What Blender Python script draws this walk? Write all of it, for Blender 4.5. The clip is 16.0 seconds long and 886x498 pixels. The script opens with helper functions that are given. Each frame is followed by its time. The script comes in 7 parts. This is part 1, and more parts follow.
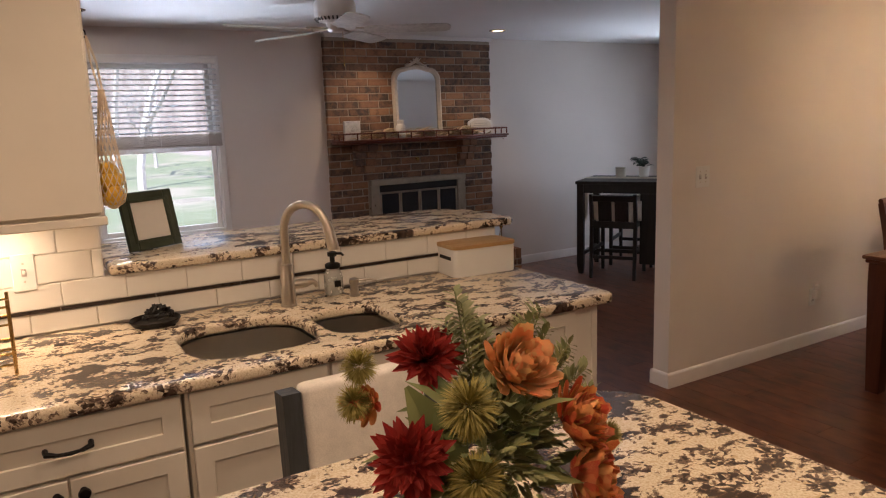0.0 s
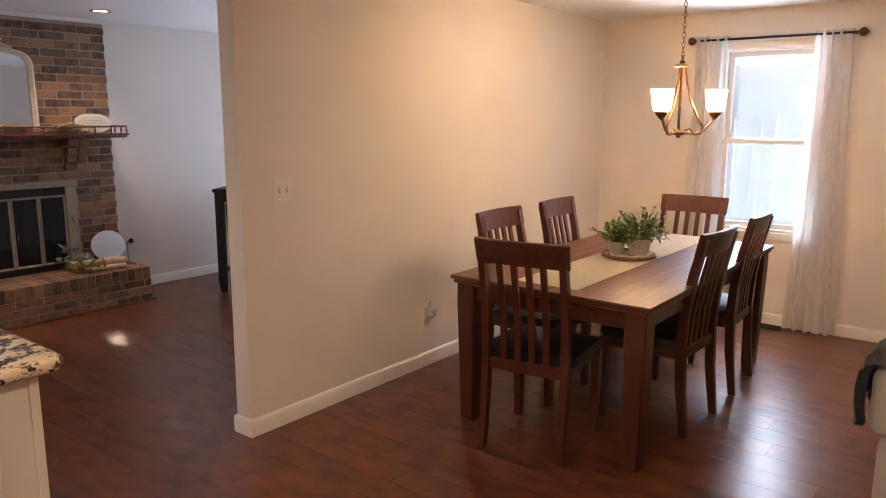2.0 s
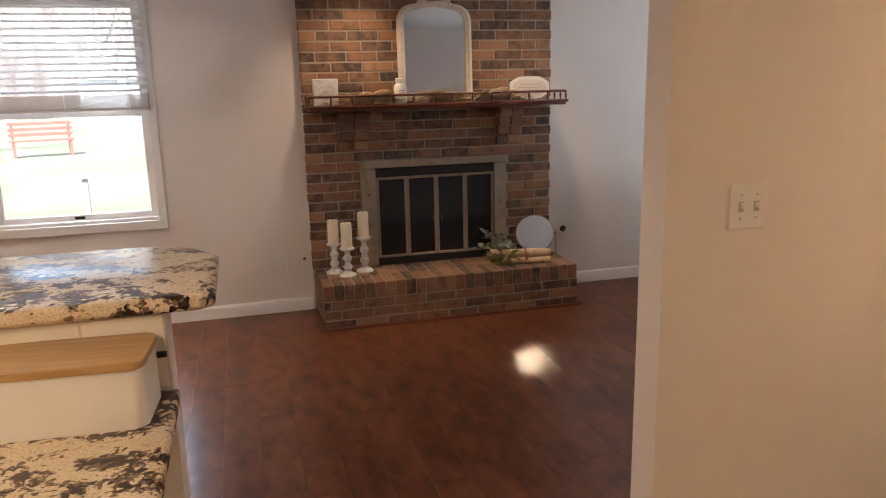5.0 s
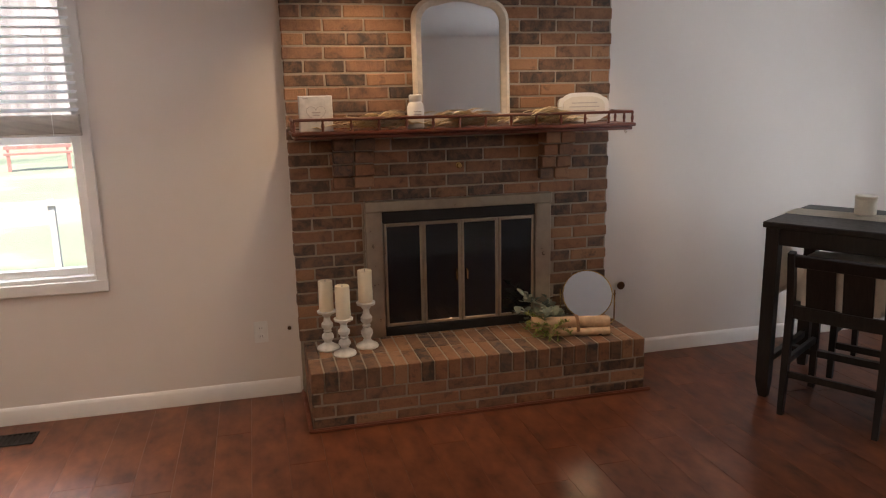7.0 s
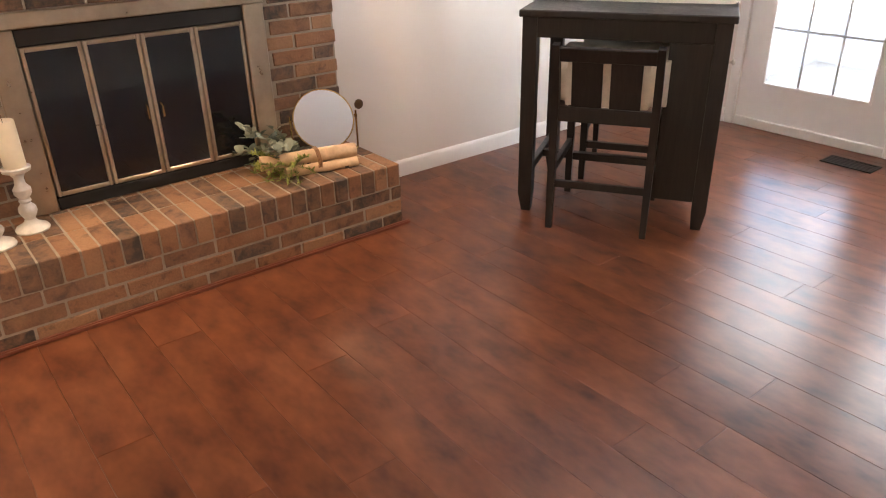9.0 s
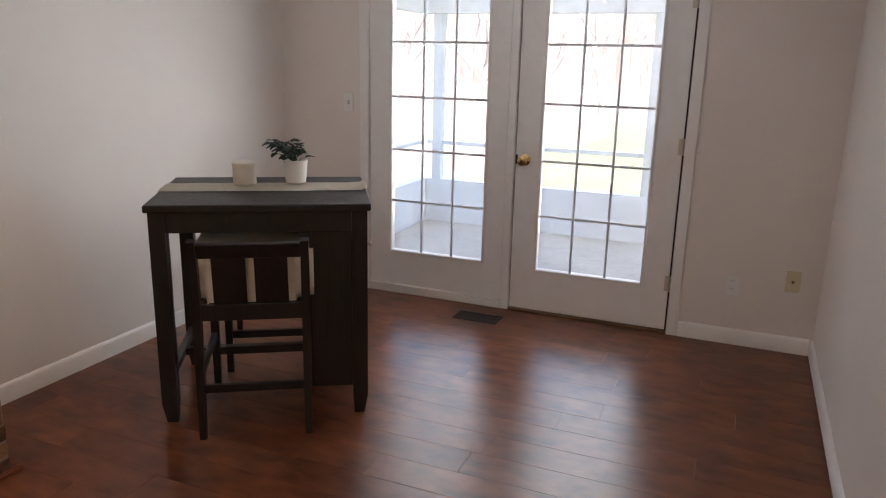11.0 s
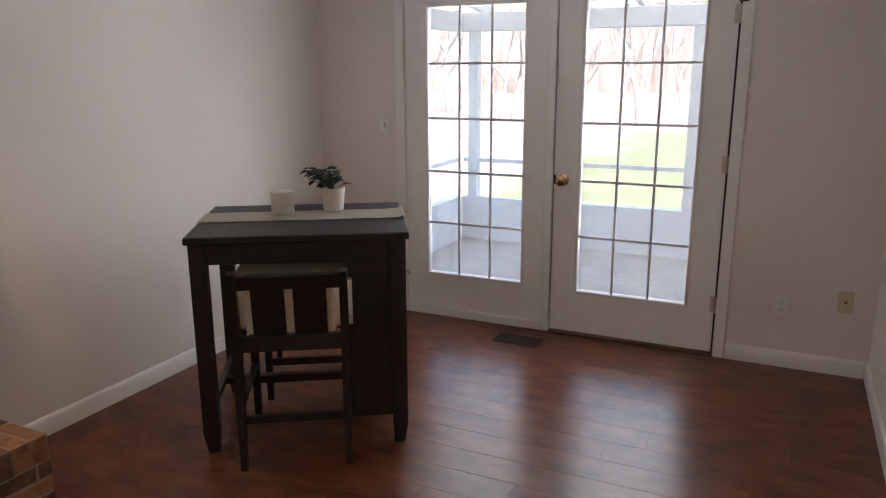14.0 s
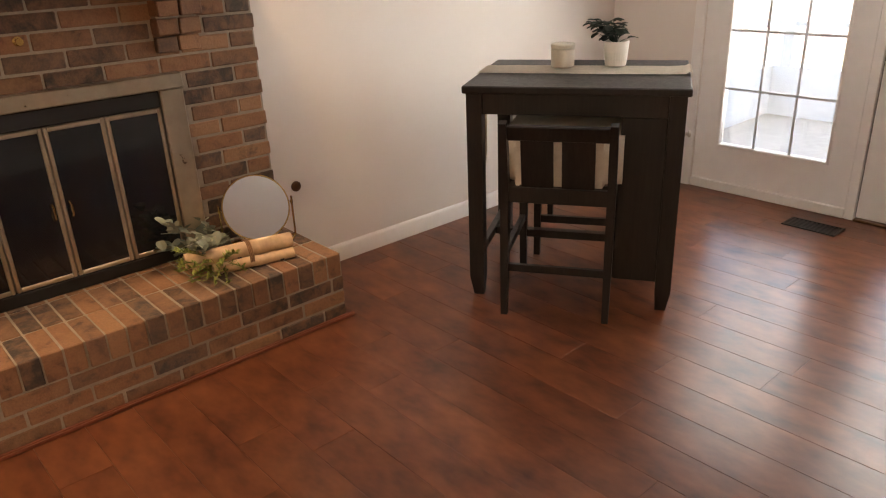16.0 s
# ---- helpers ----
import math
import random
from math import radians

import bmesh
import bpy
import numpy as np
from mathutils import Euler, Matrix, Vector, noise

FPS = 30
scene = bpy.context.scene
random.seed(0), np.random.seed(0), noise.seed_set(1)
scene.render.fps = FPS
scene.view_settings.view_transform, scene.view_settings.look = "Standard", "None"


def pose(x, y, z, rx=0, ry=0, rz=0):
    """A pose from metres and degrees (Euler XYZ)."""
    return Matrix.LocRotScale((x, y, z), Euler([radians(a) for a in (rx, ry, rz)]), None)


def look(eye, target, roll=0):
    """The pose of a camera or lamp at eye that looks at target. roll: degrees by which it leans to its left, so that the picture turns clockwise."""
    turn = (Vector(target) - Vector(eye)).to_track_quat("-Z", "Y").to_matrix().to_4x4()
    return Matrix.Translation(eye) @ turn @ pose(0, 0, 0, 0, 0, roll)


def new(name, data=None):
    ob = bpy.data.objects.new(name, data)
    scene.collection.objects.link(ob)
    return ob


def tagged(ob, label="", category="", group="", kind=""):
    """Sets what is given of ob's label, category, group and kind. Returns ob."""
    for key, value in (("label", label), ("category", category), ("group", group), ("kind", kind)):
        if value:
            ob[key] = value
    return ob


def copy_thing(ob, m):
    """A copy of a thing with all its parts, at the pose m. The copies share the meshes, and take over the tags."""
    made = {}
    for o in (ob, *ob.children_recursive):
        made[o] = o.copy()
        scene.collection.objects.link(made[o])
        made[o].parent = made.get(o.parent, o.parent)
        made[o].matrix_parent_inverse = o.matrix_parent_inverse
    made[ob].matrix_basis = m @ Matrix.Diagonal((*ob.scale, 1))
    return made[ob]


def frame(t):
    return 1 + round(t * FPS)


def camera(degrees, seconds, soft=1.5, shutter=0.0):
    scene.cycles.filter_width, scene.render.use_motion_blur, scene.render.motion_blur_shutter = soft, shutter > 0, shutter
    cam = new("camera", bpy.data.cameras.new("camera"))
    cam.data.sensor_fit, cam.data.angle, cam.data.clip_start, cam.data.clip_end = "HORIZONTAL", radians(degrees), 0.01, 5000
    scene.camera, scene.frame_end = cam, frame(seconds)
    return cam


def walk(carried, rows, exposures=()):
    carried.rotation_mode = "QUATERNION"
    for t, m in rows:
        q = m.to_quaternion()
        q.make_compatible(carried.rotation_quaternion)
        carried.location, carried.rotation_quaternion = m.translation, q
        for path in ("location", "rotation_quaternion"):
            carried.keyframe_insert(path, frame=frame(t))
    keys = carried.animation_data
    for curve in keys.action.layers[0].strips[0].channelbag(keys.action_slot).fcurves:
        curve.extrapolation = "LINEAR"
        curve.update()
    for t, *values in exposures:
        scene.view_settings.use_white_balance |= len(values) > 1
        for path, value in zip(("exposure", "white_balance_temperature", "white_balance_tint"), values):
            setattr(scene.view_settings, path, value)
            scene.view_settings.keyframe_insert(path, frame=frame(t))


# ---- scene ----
cam = camera(62.5, 16.0, 1.15)
PATH = [
    (0, (0.468, 0.296, 1.56), (1.486, 1.981, 1.206), -1.9),
    (0.5, (0.705, 0.19, 1.574), (1.864, 1.777, 1.201), -1.9),
    (1, (0.979, 0.241, 1.563), (2.343, 1.656, 1.191), -1.0),
    (1.5, (1.268, 0.26, 1.551), (2.777, 1.522, 1.19), -0.2),
    (2, (1.529, 0.235, 1.554), (3.076, 1.449, 1.191), 0.2),
    (2.5, (1.781, 0.359, 1.55), (3.281, 1.63, 1.184), 0.2),
    (3, (1.989, 0.503, 1.535), (3.321, 1.946, 1.154), 0.0),
    (3.5, (2.207, 0.623, 1.534), (3.284, 2.258, 1.128), -0.5),
    (4, (2.332, 0.875, 1.525), (3.145, 2.652, 1.099), -1.0),
    (4.5, (2.461, 1.155, 1.51), (3.003, 3.027, 1.058), -1.6),
    (7, (2.832, 2.628, 1.555), (3.313, 4.524, 1.139), -1.1),
    (7.5, (2.837, 2.872, 1.531), (3.385, 4.73, 1.033), -1.5),
    (8, (2.931, 3.098, 1.474), (3.587, 4.875, 0.831), -2.0),
    (8.5, (2.959, 3.271, 1.406), (3.831, 4.889, 0.618), -1.6),
    (9, (3.008, 3.365, 1.37), (4.11, 4.78, 0.486), -1.2),
    (9.5, (3.211, 3.435, 1.39), (4.52, 4.641, 0.479), -0.8),
    (10, (3.166, 3.542, 1.405), (4.736, 4.483, 0.598), -0.8),
    (12.5, (3.162, 3.599, 1.552), (4.997, 4.331, 1.236), -0.3),
    (13, (3.166, 3.616, 1.552), (4.996, 4.358, 1.236), -0.2),
    (13.5, (3.164, 3.623, 1.541), (4.977, 4.386, 1.181), -0.3),
    (14, (3.207, 3.61, 1.523), (4.964, 4.441, 1.052), -0.2),
    (14.5, (3.276, 3.563, 1.489), (4.942, 4.506, 0.91), -0.0),
    (15, (3.316, 3.533, 1.462), (4.838, 4.639, 0.783), -0.2),
    (15.5, (3.287, 3.531, 1.446), (4.625, 4.805, 0.682), -1.1),
    (16, (3.253, 3.554, 1.431), (4.468, 4.943, 0.659), -2.3),
]

# ---- light ----
EXPO = [(0.0, 2.3, 6000, 13), (1.0, 2.72, 6000, 13), (2.0, 3.03, 6000, 13), (3.0, 3.0, 6350, 10), (4.5, 3.05, 6450, 10), (7.0, 2.9, 6700, 10), (8.0, 3.2, 6800, 10),
        (8.5, 4.05, 6900, 10), (9.0, 4.3, 7000, 10), (10.0, 3.75, 6800, 10), (12.5, 2.65, 6800, 11), (14.0, 2.8, 6800, 11), (15.0, 3.08, 7000, 11), (15.5, 3.15, 7450, 11), (16.0, 3.72, 8000, 11)]
walk(cam, [(t, look(eye, target, roll)) for t, eye, target, roll in PATH], EXPO)

world = bpy.data.worlds.new("sky")
scene.world = world
world.use_nodes = True
wn = world.node_tree.nodes
sky = wn.new("ShaderNodeTexSky")
sky.sky_type, sky.sun_disc = "NISHITA", False
sky.sun_elevation, sky.sun_rotation = radians(50), radians(217)
world.node_tree.links.new(sky.outputs[0], wn["Background"].inputs[0])
wn["Background"].inputs[1].default_value = 0.10
sun = new("sun", bpy.data.lights.new("sun", "SUN"))
sun.data.energy, sun.data.angle, sun.data.color = 2.6, radians(0.5), (1.0, 0.96, 0.91)
sun.matrix_world = look((-6, -8, 12), (0, 0, 0))


def lamp(kind, at, to, power, colour, size=0.1, spot=60, blend=0.3):
    d = bpy.data.lights.new("lamp", kind)
    d.energy, d.color = power, colour
    if kind == "AREA":
        d.shape, d.size = "DISK", size
    else:
        d.shadow_soft_size = size
    if kind == "SPOT":
        d.spot_size, d.spot_blend = radians(spot), blend
    ob = new("lamp", d)
    ob.matrix_world = look(at, to)
    return ob


WARM = (1.0, 0.71, 0.46)
CHANDELIER, UNDERCAB = 5.2, 0.9
CEIL = 2.31
KITCHEN_LIGHTS = [(-0.6, 1.9), (1.2, 1.95), (0.2, 0.6), (1.9, 0.9), (-0.6, -0.8), (1.6, -0.9)]
# the second list holds assumed downlights, added to fill the living room
LIVING_FILL_LIGHTS = [(1.0, 5.6), (-1.2, 5.6), (-1.2, 4.2), (1.0, 3.9)]
LIVING_SPOTS = [((3.32, 5.95), (3.36, 6.25, 0.5), 4.4, 104), ((4.43, 5.79), (4.30, 6.25, 0.3), 3.4, 92)]
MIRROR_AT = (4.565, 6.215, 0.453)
for x, y in KITCHEN_LIGHTS:
    lamp("AREA", (x, y, CEIL - 0.03), (x, y, 0), 1.95, WARM, 0.12)
for x, y in LIVING_FILL_LIGHTS:
    lamp("AREA", (x, y, CEIL - 0.03), (x, y, 0), 1.1, (1.0, 0.82, 0.66), 0.12)


def daylight_lamp(at, way, tilt, w, h, power, spread=72):
    """A lamp added in a window's opening for the sky's and the sunlit ground's light: way is the yaw it shines to, tilt
    its slant.
    """
    d = lamp("AREA", at, (at[0] + math.cos(radians(way)) * math.cos(radians(tilt)), at[1] + math.sin(radians(way)) * math.cos(radians(tilt)), at[2] + math.sin(radians(tilt))), power, (0.82, 0.89, 1.0))
    d.data.shape, d.data.size, d.data.size_y, d.data.spread = "RECTANGLE", w, h, radians(spread)


for y in (5.31, 4.355):
    daylight_lamp((7.36, y, 1.09), 180, 46, 0.6, 1.2, 1.5)
    # extra lamp turned to brighten the north wall and the pub table
    daylight_lamp((7.36, y, 1.15), 138, 0, 0.6, 1.4, 0.50, 84)
    daylight_lamp((7.36, y, 1.09), 180, -42, 0.6, 1.2, 0.32)
    # full-spread lamp added as a pale haze over the view through the doors
    daylight_lamp((7.36, y, 1.09), 180, 0, 0.6, 1.6, 0.05, 180)
daylight_lamp((7.36, 1.71, 1.37), 180, 46, 0.5, 0.9, 1.1)
daylight_lamp((7.36, 1.71, 1.37), 180, -44, 0.5, 0.9, 1.3)
# added haze over the porch view, which also backlights the curtains
daylight_lamp((7.36, 1.71, 1.37), 180, 0, 0.5, 1.2, 0.075, 180)
daylight_lamp((1.575, 6.53, 1.05), -90, 46, 0.7, 0.45, 1.7)
daylight_lamp((1.575, 6.53, 1.05), -90, -46, 0.7, 0.45, 1.0)
# added haze lamp that washes out the lawn behind the blind
daylight_lamp((1.575, 6.53, 1.38), -90, 0, 0.8, 1.2, 0.055, 180)
for (x, y), aim, power, cone in LIVING_SPOTS:
    lamp("SPOT", (x, y, CEIL - 0.045), aim, power, WARM, 0.03, cone, 1.0)
# an added spot stands in for the downlight's beam that the tilted vanity mirror on the hearth throws over the hearth's
# edge to the floor
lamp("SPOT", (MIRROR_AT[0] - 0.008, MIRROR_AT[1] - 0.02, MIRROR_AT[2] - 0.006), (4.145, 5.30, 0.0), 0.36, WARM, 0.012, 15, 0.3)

# ---- materials ----


def material(name):
    m = bpy.data.materials.new(name)
    m.use_nodes = True
    return m, m.node_tree.nodes, m.node_tree.links, m.node_tree.nodes["Principled BSDF"]


def coords(n, l, scale=(1, 1, 1), turn=(0, 0, 0), kind="Object"):
    tc, mp = n.new("ShaderNodeTexCoord"), n.new("ShaderNodeMapping")
    mp.inputs["Scale"].default_value, mp.inputs["Rotation"].default_value = scale, turn
    l.new(tc.outputs[kind], mp.inputs[0])
    return mp.outputs[0]


def noise_node(n, l, vec, scale, detail=4, rough=0.55, distort=0.0):
    t = n.new("ShaderNodeTexNoise")
    t.inputs["Scale"].default_value, t.inputs["Detail"].default_value = scale, detail
    t.inputs["Roughness"].default_value, t.inputs["Distortion"].default_value = rough, distort
    if vec is not None:
        l.new(vec, t.inputs["Vector"])
    return t.outputs["Fac"]


def ramp(n, l, fac, stops, mode="LINEAR"):
    r = n.new("ShaderNodeValToRGB")
    r.color_ramp.interpolation = mode
    e = r.color_ramp.elements
    while len(e) < len(stops):
        e.new(0.5)
    for i, (p, c) in enumerate(stops):
        e[i].position, e[i].color = p, (*c, 1) if len(c) == 3 else c
    l.new(fac, r.inputs[0])
    return r.outputs[0]


def mix(n, l, fac, a, b, how="MIX"):
    m = n.new("ShaderNodeMix")
    m.data_type, m.blend_type = "RGBA", how
    for sock, v in ((0, fac), (6, a), (7, b)):
        if isinstance(v, (int, float)):
            m.inputs[sock].default_value = v
        elif isinstance(v, tuple):
            m.inputs[sock].default_value = (*v, 1)
        else:
            l.new(v, m.inputs[sock])
    return m.outputs[2]


def bump(n, l, bs, height, strength=0.2, dist=0.01):
    b = n.new("ShaderNodeBump")
    b.inputs["Strength"].default_value, b.inputs["Distance"].default_value = strength, dist
    l.new(height, b.inputs["Height"])
    l.new(b.outputs[0], bs.inputs["Normal"])


def plain(name, colour, rough=0.5, metal=0.0, vary=0.06, scale=30, bumpy=0.05, coat=0.0):
    """A paint, plastic or metal with a little unevenness in colour, gloss and relief."""
    m, n, l, bs = material(name)
    v = coords(n, l)
    f = noise_node(n, l, v, scale)
    g = noise_node(n, l, v, scale * 0.12, 3)
    lo = tuple(max(0, c * (1 - vary * 2)) for c in colour)
    hi = tuple(min(1, c * (1 + vary)) for c in colour)
    c = ramp(n, l, mix(n, l, 0.5, f, g), [(0.3, lo), (0.7, hi)])
    l.new(c, bs.inputs["Base Color"])
    bs.inputs["Metallic"].default_value = metal
    rr = ramp(n, l, f, [(0.3, (max(0.02, rough - 0.06),) * 3), (0.7, (rough + 0.06,) * 3)])
    l.new(rr, bs.inputs["Roughness"])
    bs.inputs["Coat Weight"].default_value = coat
    if bumpy:
        bump(n, l, bs, f, bumpy, 0.003)
    return m


def wood(name, dark, light, rough=0.35, axis=0, scale=1.0, coat=0.0, rnd=True):
    m, n, l, bs = material(name)
    s = [14.0, 14.0, 14.0]
    s[axis] = 1.3
    v = coords(n, l, tuple(c * scale for c in s))
    if rnd:
        oi = n.new("ShaderNodeObjectInfo")
        va = n.new("ShaderNodeVectorMath")
        va.operation = "SCALE"
        va.inputs[0].default_value = (37, 53, 71)
        l.new(oi.outputs["Random"], va.inputs["Scale"])
        vb = n.new("ShaderNodeVectorMath")
        l.new(v, vb.inputs[0])
        l.new(va.outputs[0], vb.inputs[1])
        v = vb.outputs[0]
    f = noise_node(n, l, v, 3.0, 6, 0.6, 1.2)
    g = noise_node(n, l, v, 0.35, 3, 0.5)
    c = mix(n, l, ramp(n, l, f, [(0.32, (0, 0, 0)), (0.68, (1, 1, 1))]), dark, light)
    c = mix(n, l, 0.55, c, ramp(n, l, g, [(0.3, (0.45, 0.42, 0.4)), (0.7, (1, 1, 1))]), "MULTIPLY")
    l.new(c, bs.inputs["Base Color"])
    l.new(ramp(n, l, f, [(0.3, (rough + 0.07,) * 3), (0.7, (rough - 0.05,) * 3)]), bs.inputs["Roughness"])
    bs.inputs["Coat Weight"].default_value = coat
    bs.inputs["Coat Roughness"].default_value = 0.15
    bump(n, l, bs, f, 0.08, 0.004)
    return m


def floor_wood():
    m, n, l, bs = material("hand_scraped_floor")
    geo = n.new("ShaderNodeNewGeometry")
    oi = n.new("ShaderNodeObjectInfo")
    add = n.new("ShaderNodeMath")
    l.new(oi.outputs["Random"], add.inputs[0])
    l.new(geo.outputs["Random Per Island"], add.inputs[1])
    fr = n.new("ShaderNodeMath")
    fr.operation = "FRACT"
    l.new(add.outputs[0], fr.inputs[0])
    rnd = fr.outputs[0]
    sc = n.new("ShaderNodeVectorMath")
    sc.operation = "SCALE"
    sc.inputs[0].default_value = (31, 47, 3)
    l.new(rnd, sc.inputs["Scale"])
    pos = n.new("ShaderNodeVectorMath")
    l.new(geo.outputs["Position"], pos.inputs[0])
    l.new(sc.outputs[0], pos.inputs[1])

    def mapped(s):
        mp = n.new("ShaderNodeMapping")
        mp.inputs["Scale"].default_value = s
        l.new(pos.outputs[0], mp.inputs[0])
        return mp.outputs[0]
    cloud = noise_node(n, l, mapped((9.0, 4.5, 1)), 1.2, 3, 0.6)
    scrape = noise_node(n, l, mapped((3.0, 30, 1)), 1.0, 2, 0.5, 0.3)
    c = ramp(n, l, cloud, [(0.25, (0.052, 0.0160, 0.0092)), (0.45, (0.134, 0.042, 0.020)), (0.74, (0.222, 0.077, 0.035))])
    c = mix(n, l, 0.65, c, ramp(n, l, rnd, [(0.0, (0.74, 0.72, 0.70)), (1.0, (1, 1, 1))]), "MULTIPLY")
    l.new(c, bs.inputs["Base Color"])
    bs.inputs["Roughness"].default_value = 0.28
    bump(n, l, bs, scrape, 0.024, 0.006)
    bs.inputs["Specular IOR Level"].default_value = 0.36
    return m


def brick_mat():
    m, n, l, bs = material("fired_brick")
    oi = n.new("ShaderNodeObjectInfo")
    geo = n.new("ShaderNodeNewGeometry")
    f = noise_node(n, l, geo.outputs["Position"], 16, 5, 0.65, 0.4)
    g = noise_node(n, l, geo.outputs["Position"], 140, 3, 0.6)
    base = ramp(n, l, oi.outputs["Random"], [
        (0.0, (0.066, 0.045, 0.036)), (0.17, (0.105, 0.062, 0.042)), (0.30, (0.19, 0.098, 0.055)),
        (0.48, (0.26, 0.124, 0.064)), (0.66, (0.345, 0.182, 0.097)), (0.82, (0.205, 0.108, 0.066)), (0.93, (0.098, 0.070, 0.056))], "CONSTANT")
    c = mix(n, l, ramp(n, l, f, [(0.40, (0, 0, 0)), (0.62, (0.95,) * 3)]), base, mix(n, l, 0.5, base, (0.36, 0.185, 0.095)))
    c = mix(n, l, ramp(n, l, f, [(0.3, (0.6,) * 3), (0.44, (0, 0, 0))]), c, (0.045, 0.032, 0.027))
    c = mix(n, l, 0.35, c, ramp(n, l, g, [(0.3, (0.5,) * 3), (0.6, (1, 1, 1))]), "MULTIPLY")
    l.new(c, bs.inputs["Base Color"])
    bs.inputs["Roughness"].default_value = 0.82
    bump(n, l, bs, mix(n, l, 0.5, f, g), 0.6, 0.008)
    return m


def granite_mat(name, lean):
    """Cream granite with brown and black crystal clusters; lean makes them larger."""
    m, n, l, bs = material(name)
    geo = n.new("ShaderNodeNewGeometry")

    def mapped(s, r=0.0):
        mp = n.new("ShaderNodeMapping")
        mp.inputs["Scale"].default_value, mp.inputs["Rotation"].default_value = s, (0, 0, r)
        l.new(geo.outputs["Position"], mp.inputs[0])
        return mp.outputs[0]
    vo = n.new("ShaderNodeTexVoronoi")
    vo.inputs["Scale"].default_value = 62
    l.new(geo.outputs["Position"], vo.inputs["Vector"])
    off = n.new("ShaderNodeVectorMath")
    off.operation = "MULTIPLY_ADD"
    off.inputs[1].default_value, off.inputs[2].default_value = (0.034, 0.020, 0.02), (-0.017, -0.010, -0.01)
    l.new(vo.outputs["Color"], off.inputs[0])
    crystal = n.new("ShaderNodeVectorMath")
    l.new(geo.outputs["Position"], crystal.inputs[0])
    l.new(off.outputs[0], crystal.inputs[1])

    def shards(size, r=0.0):
        mp = n.new("ShaderNodeMapping")
        mp.inputs["Scale"].default_value, mp.inputs["Rotation"].default_value = size, (0, 0, r)
        l.new(crystal.outputs[0], mp.inputs[0])
        return mp.outputs[0]
    a = noise_node(n, l, shards((14, 21, 18), 0.25), 1.0, 7, 0.62, 0.5)
    b = noise_node(n, l, mapped((34, 50, 42), -0.2), 1.0, 5, 0.6, 0.4)
    big = noise_node(n, l, mapped((2.6, 3.6, 3), 0.8), 1.0, 4, 0.6, 1.4)
    fine = noise_node(n, l, mapped((190, 190, 190)), 1.0, 3, 0.6)
    c = ramp(n, l, fine, [(0.3, (0.52, 0.40, 0.26)), (0.55, (0.73, 0.62, 0.45)), (0.8, (0.84, 0.75, 0.60))])
    c = mix(n, l, ramp(n, l, b, [(0.60, (0, 0, 0)), (0.64, (0.7,) * 3)]), c, (0.50, 0.36, 0.21))
    sh = mix(n, l, 0.34, a, big)
    c = mix(n, l, ramp(n, l, sh, [(0.508 - lean, (0, 0, 0)), (0.518 - lean, (0.95,) * 3)]), c, mix(n, l, ramp(n, l, fine, [(0.4, (0, 0, 0)), (0.6, (1, 1, 1))]), (0.20, 0.135, 0.095), (0.13, 0.09, 0.07)))
    c = mix(n, l, ramp(n, l, sh, [(0.536 - lean, (0, 0, 0)), (0.548 - lean, (1, 1, 1))]), c, mix(n, l, ramp(n, l, b, [(0.42, (0, 0, 0)), (0.58, (1, 1, 1))]), (0.070, 0.044, 0.034), (0.020, 0.013, 0.011)))
    l.new(c, bs.inputs["Base Color"])
    bs.inputs["Roughness"].default_value = 0.2
    return m


def wall_mat(name, colour, rough=0.75):
    m, n, l, bs = material(name)
    geo = n.new("ShaderNodeNewGeometry")
    f = noise_node(n, l, geo.outputs["Position"], 160, 3, 0.6)
    g = noise_node(n, l, geo.outputs["Position"], 1.3, 3, 0.5)
    c = ramp(n, l, g, [(0.3, tuple(x * 0.95 for x in colour)), (0.7, colour)])
    l.new(c, bs.inputs["Base Color"])
    bs.inputs["Roughness"].default_value = rough
    bump(n, l, bs, f, 0.10, 0.002)
    return m


def glass_mat(name, tint=(1, 1, 1), rough=0.0):
    m, n, l, bs = material(name)
    bs.inputs["Base Color"].default_value = (*tint, 1)
    bs.inputs["Roughness"].default_value = rough
    bs.inputs["Transmission Weight"].default_value = 1.0
    bs.inputs["IOR"].default_value = 1.45
    return m


def glow_mat(name, colour, strength, base=(0.9, 0.85, 0.75)):
    m, n, l, bs = material(name)
    bs.inputs["Base Color"].default_value = (*base, 1)
    bs.inputs["Emission Color"].default_value = (*colour, 1)
    bs.inputs["Emission Strength"].default_value = strength
    return m


def sheer_mat(name, colour, weight=0.5, thin=0.0):
    m, n, l, bs = material(name)
    v = coords(n, l)
    f = noise_node(n, l, v, 260, 2)
    l.new(ramp(n, l, f, [(0.3, tuple(c * 0.9 for c in colour)), (0.7, colour)]), bs.inputs["Base Color"])
    bs.inputs["Roughness"].default_value = 0.9
    tr = n.new("ShaderNodeBsdfTranslucent")
    tr.inputs[0].default_value = (*colour, 1)
    mx = n.new("ShaderNodeMixShader")
    mx.inputs[0].default_value = weight
    l.new(bs.outputs[0], mx.inputs[1])
    l.new(tr.outputs[0], mx.inputs[2])
    last = mx
    if thin:
        tp = n.new("ShaderNodeBsdfTransparent")
        m2 = n.new("ShaderNodeMixShader")
        m2.inputs[0].default_value = thin
        l.new(mx.outputs[0], m2.inputs[1])
        l.new(tp.outputs[0], m2.inputs[2])
        last = m2
    l.new(last.outputs[0], n["Material Output"].inputs[0])
    return m


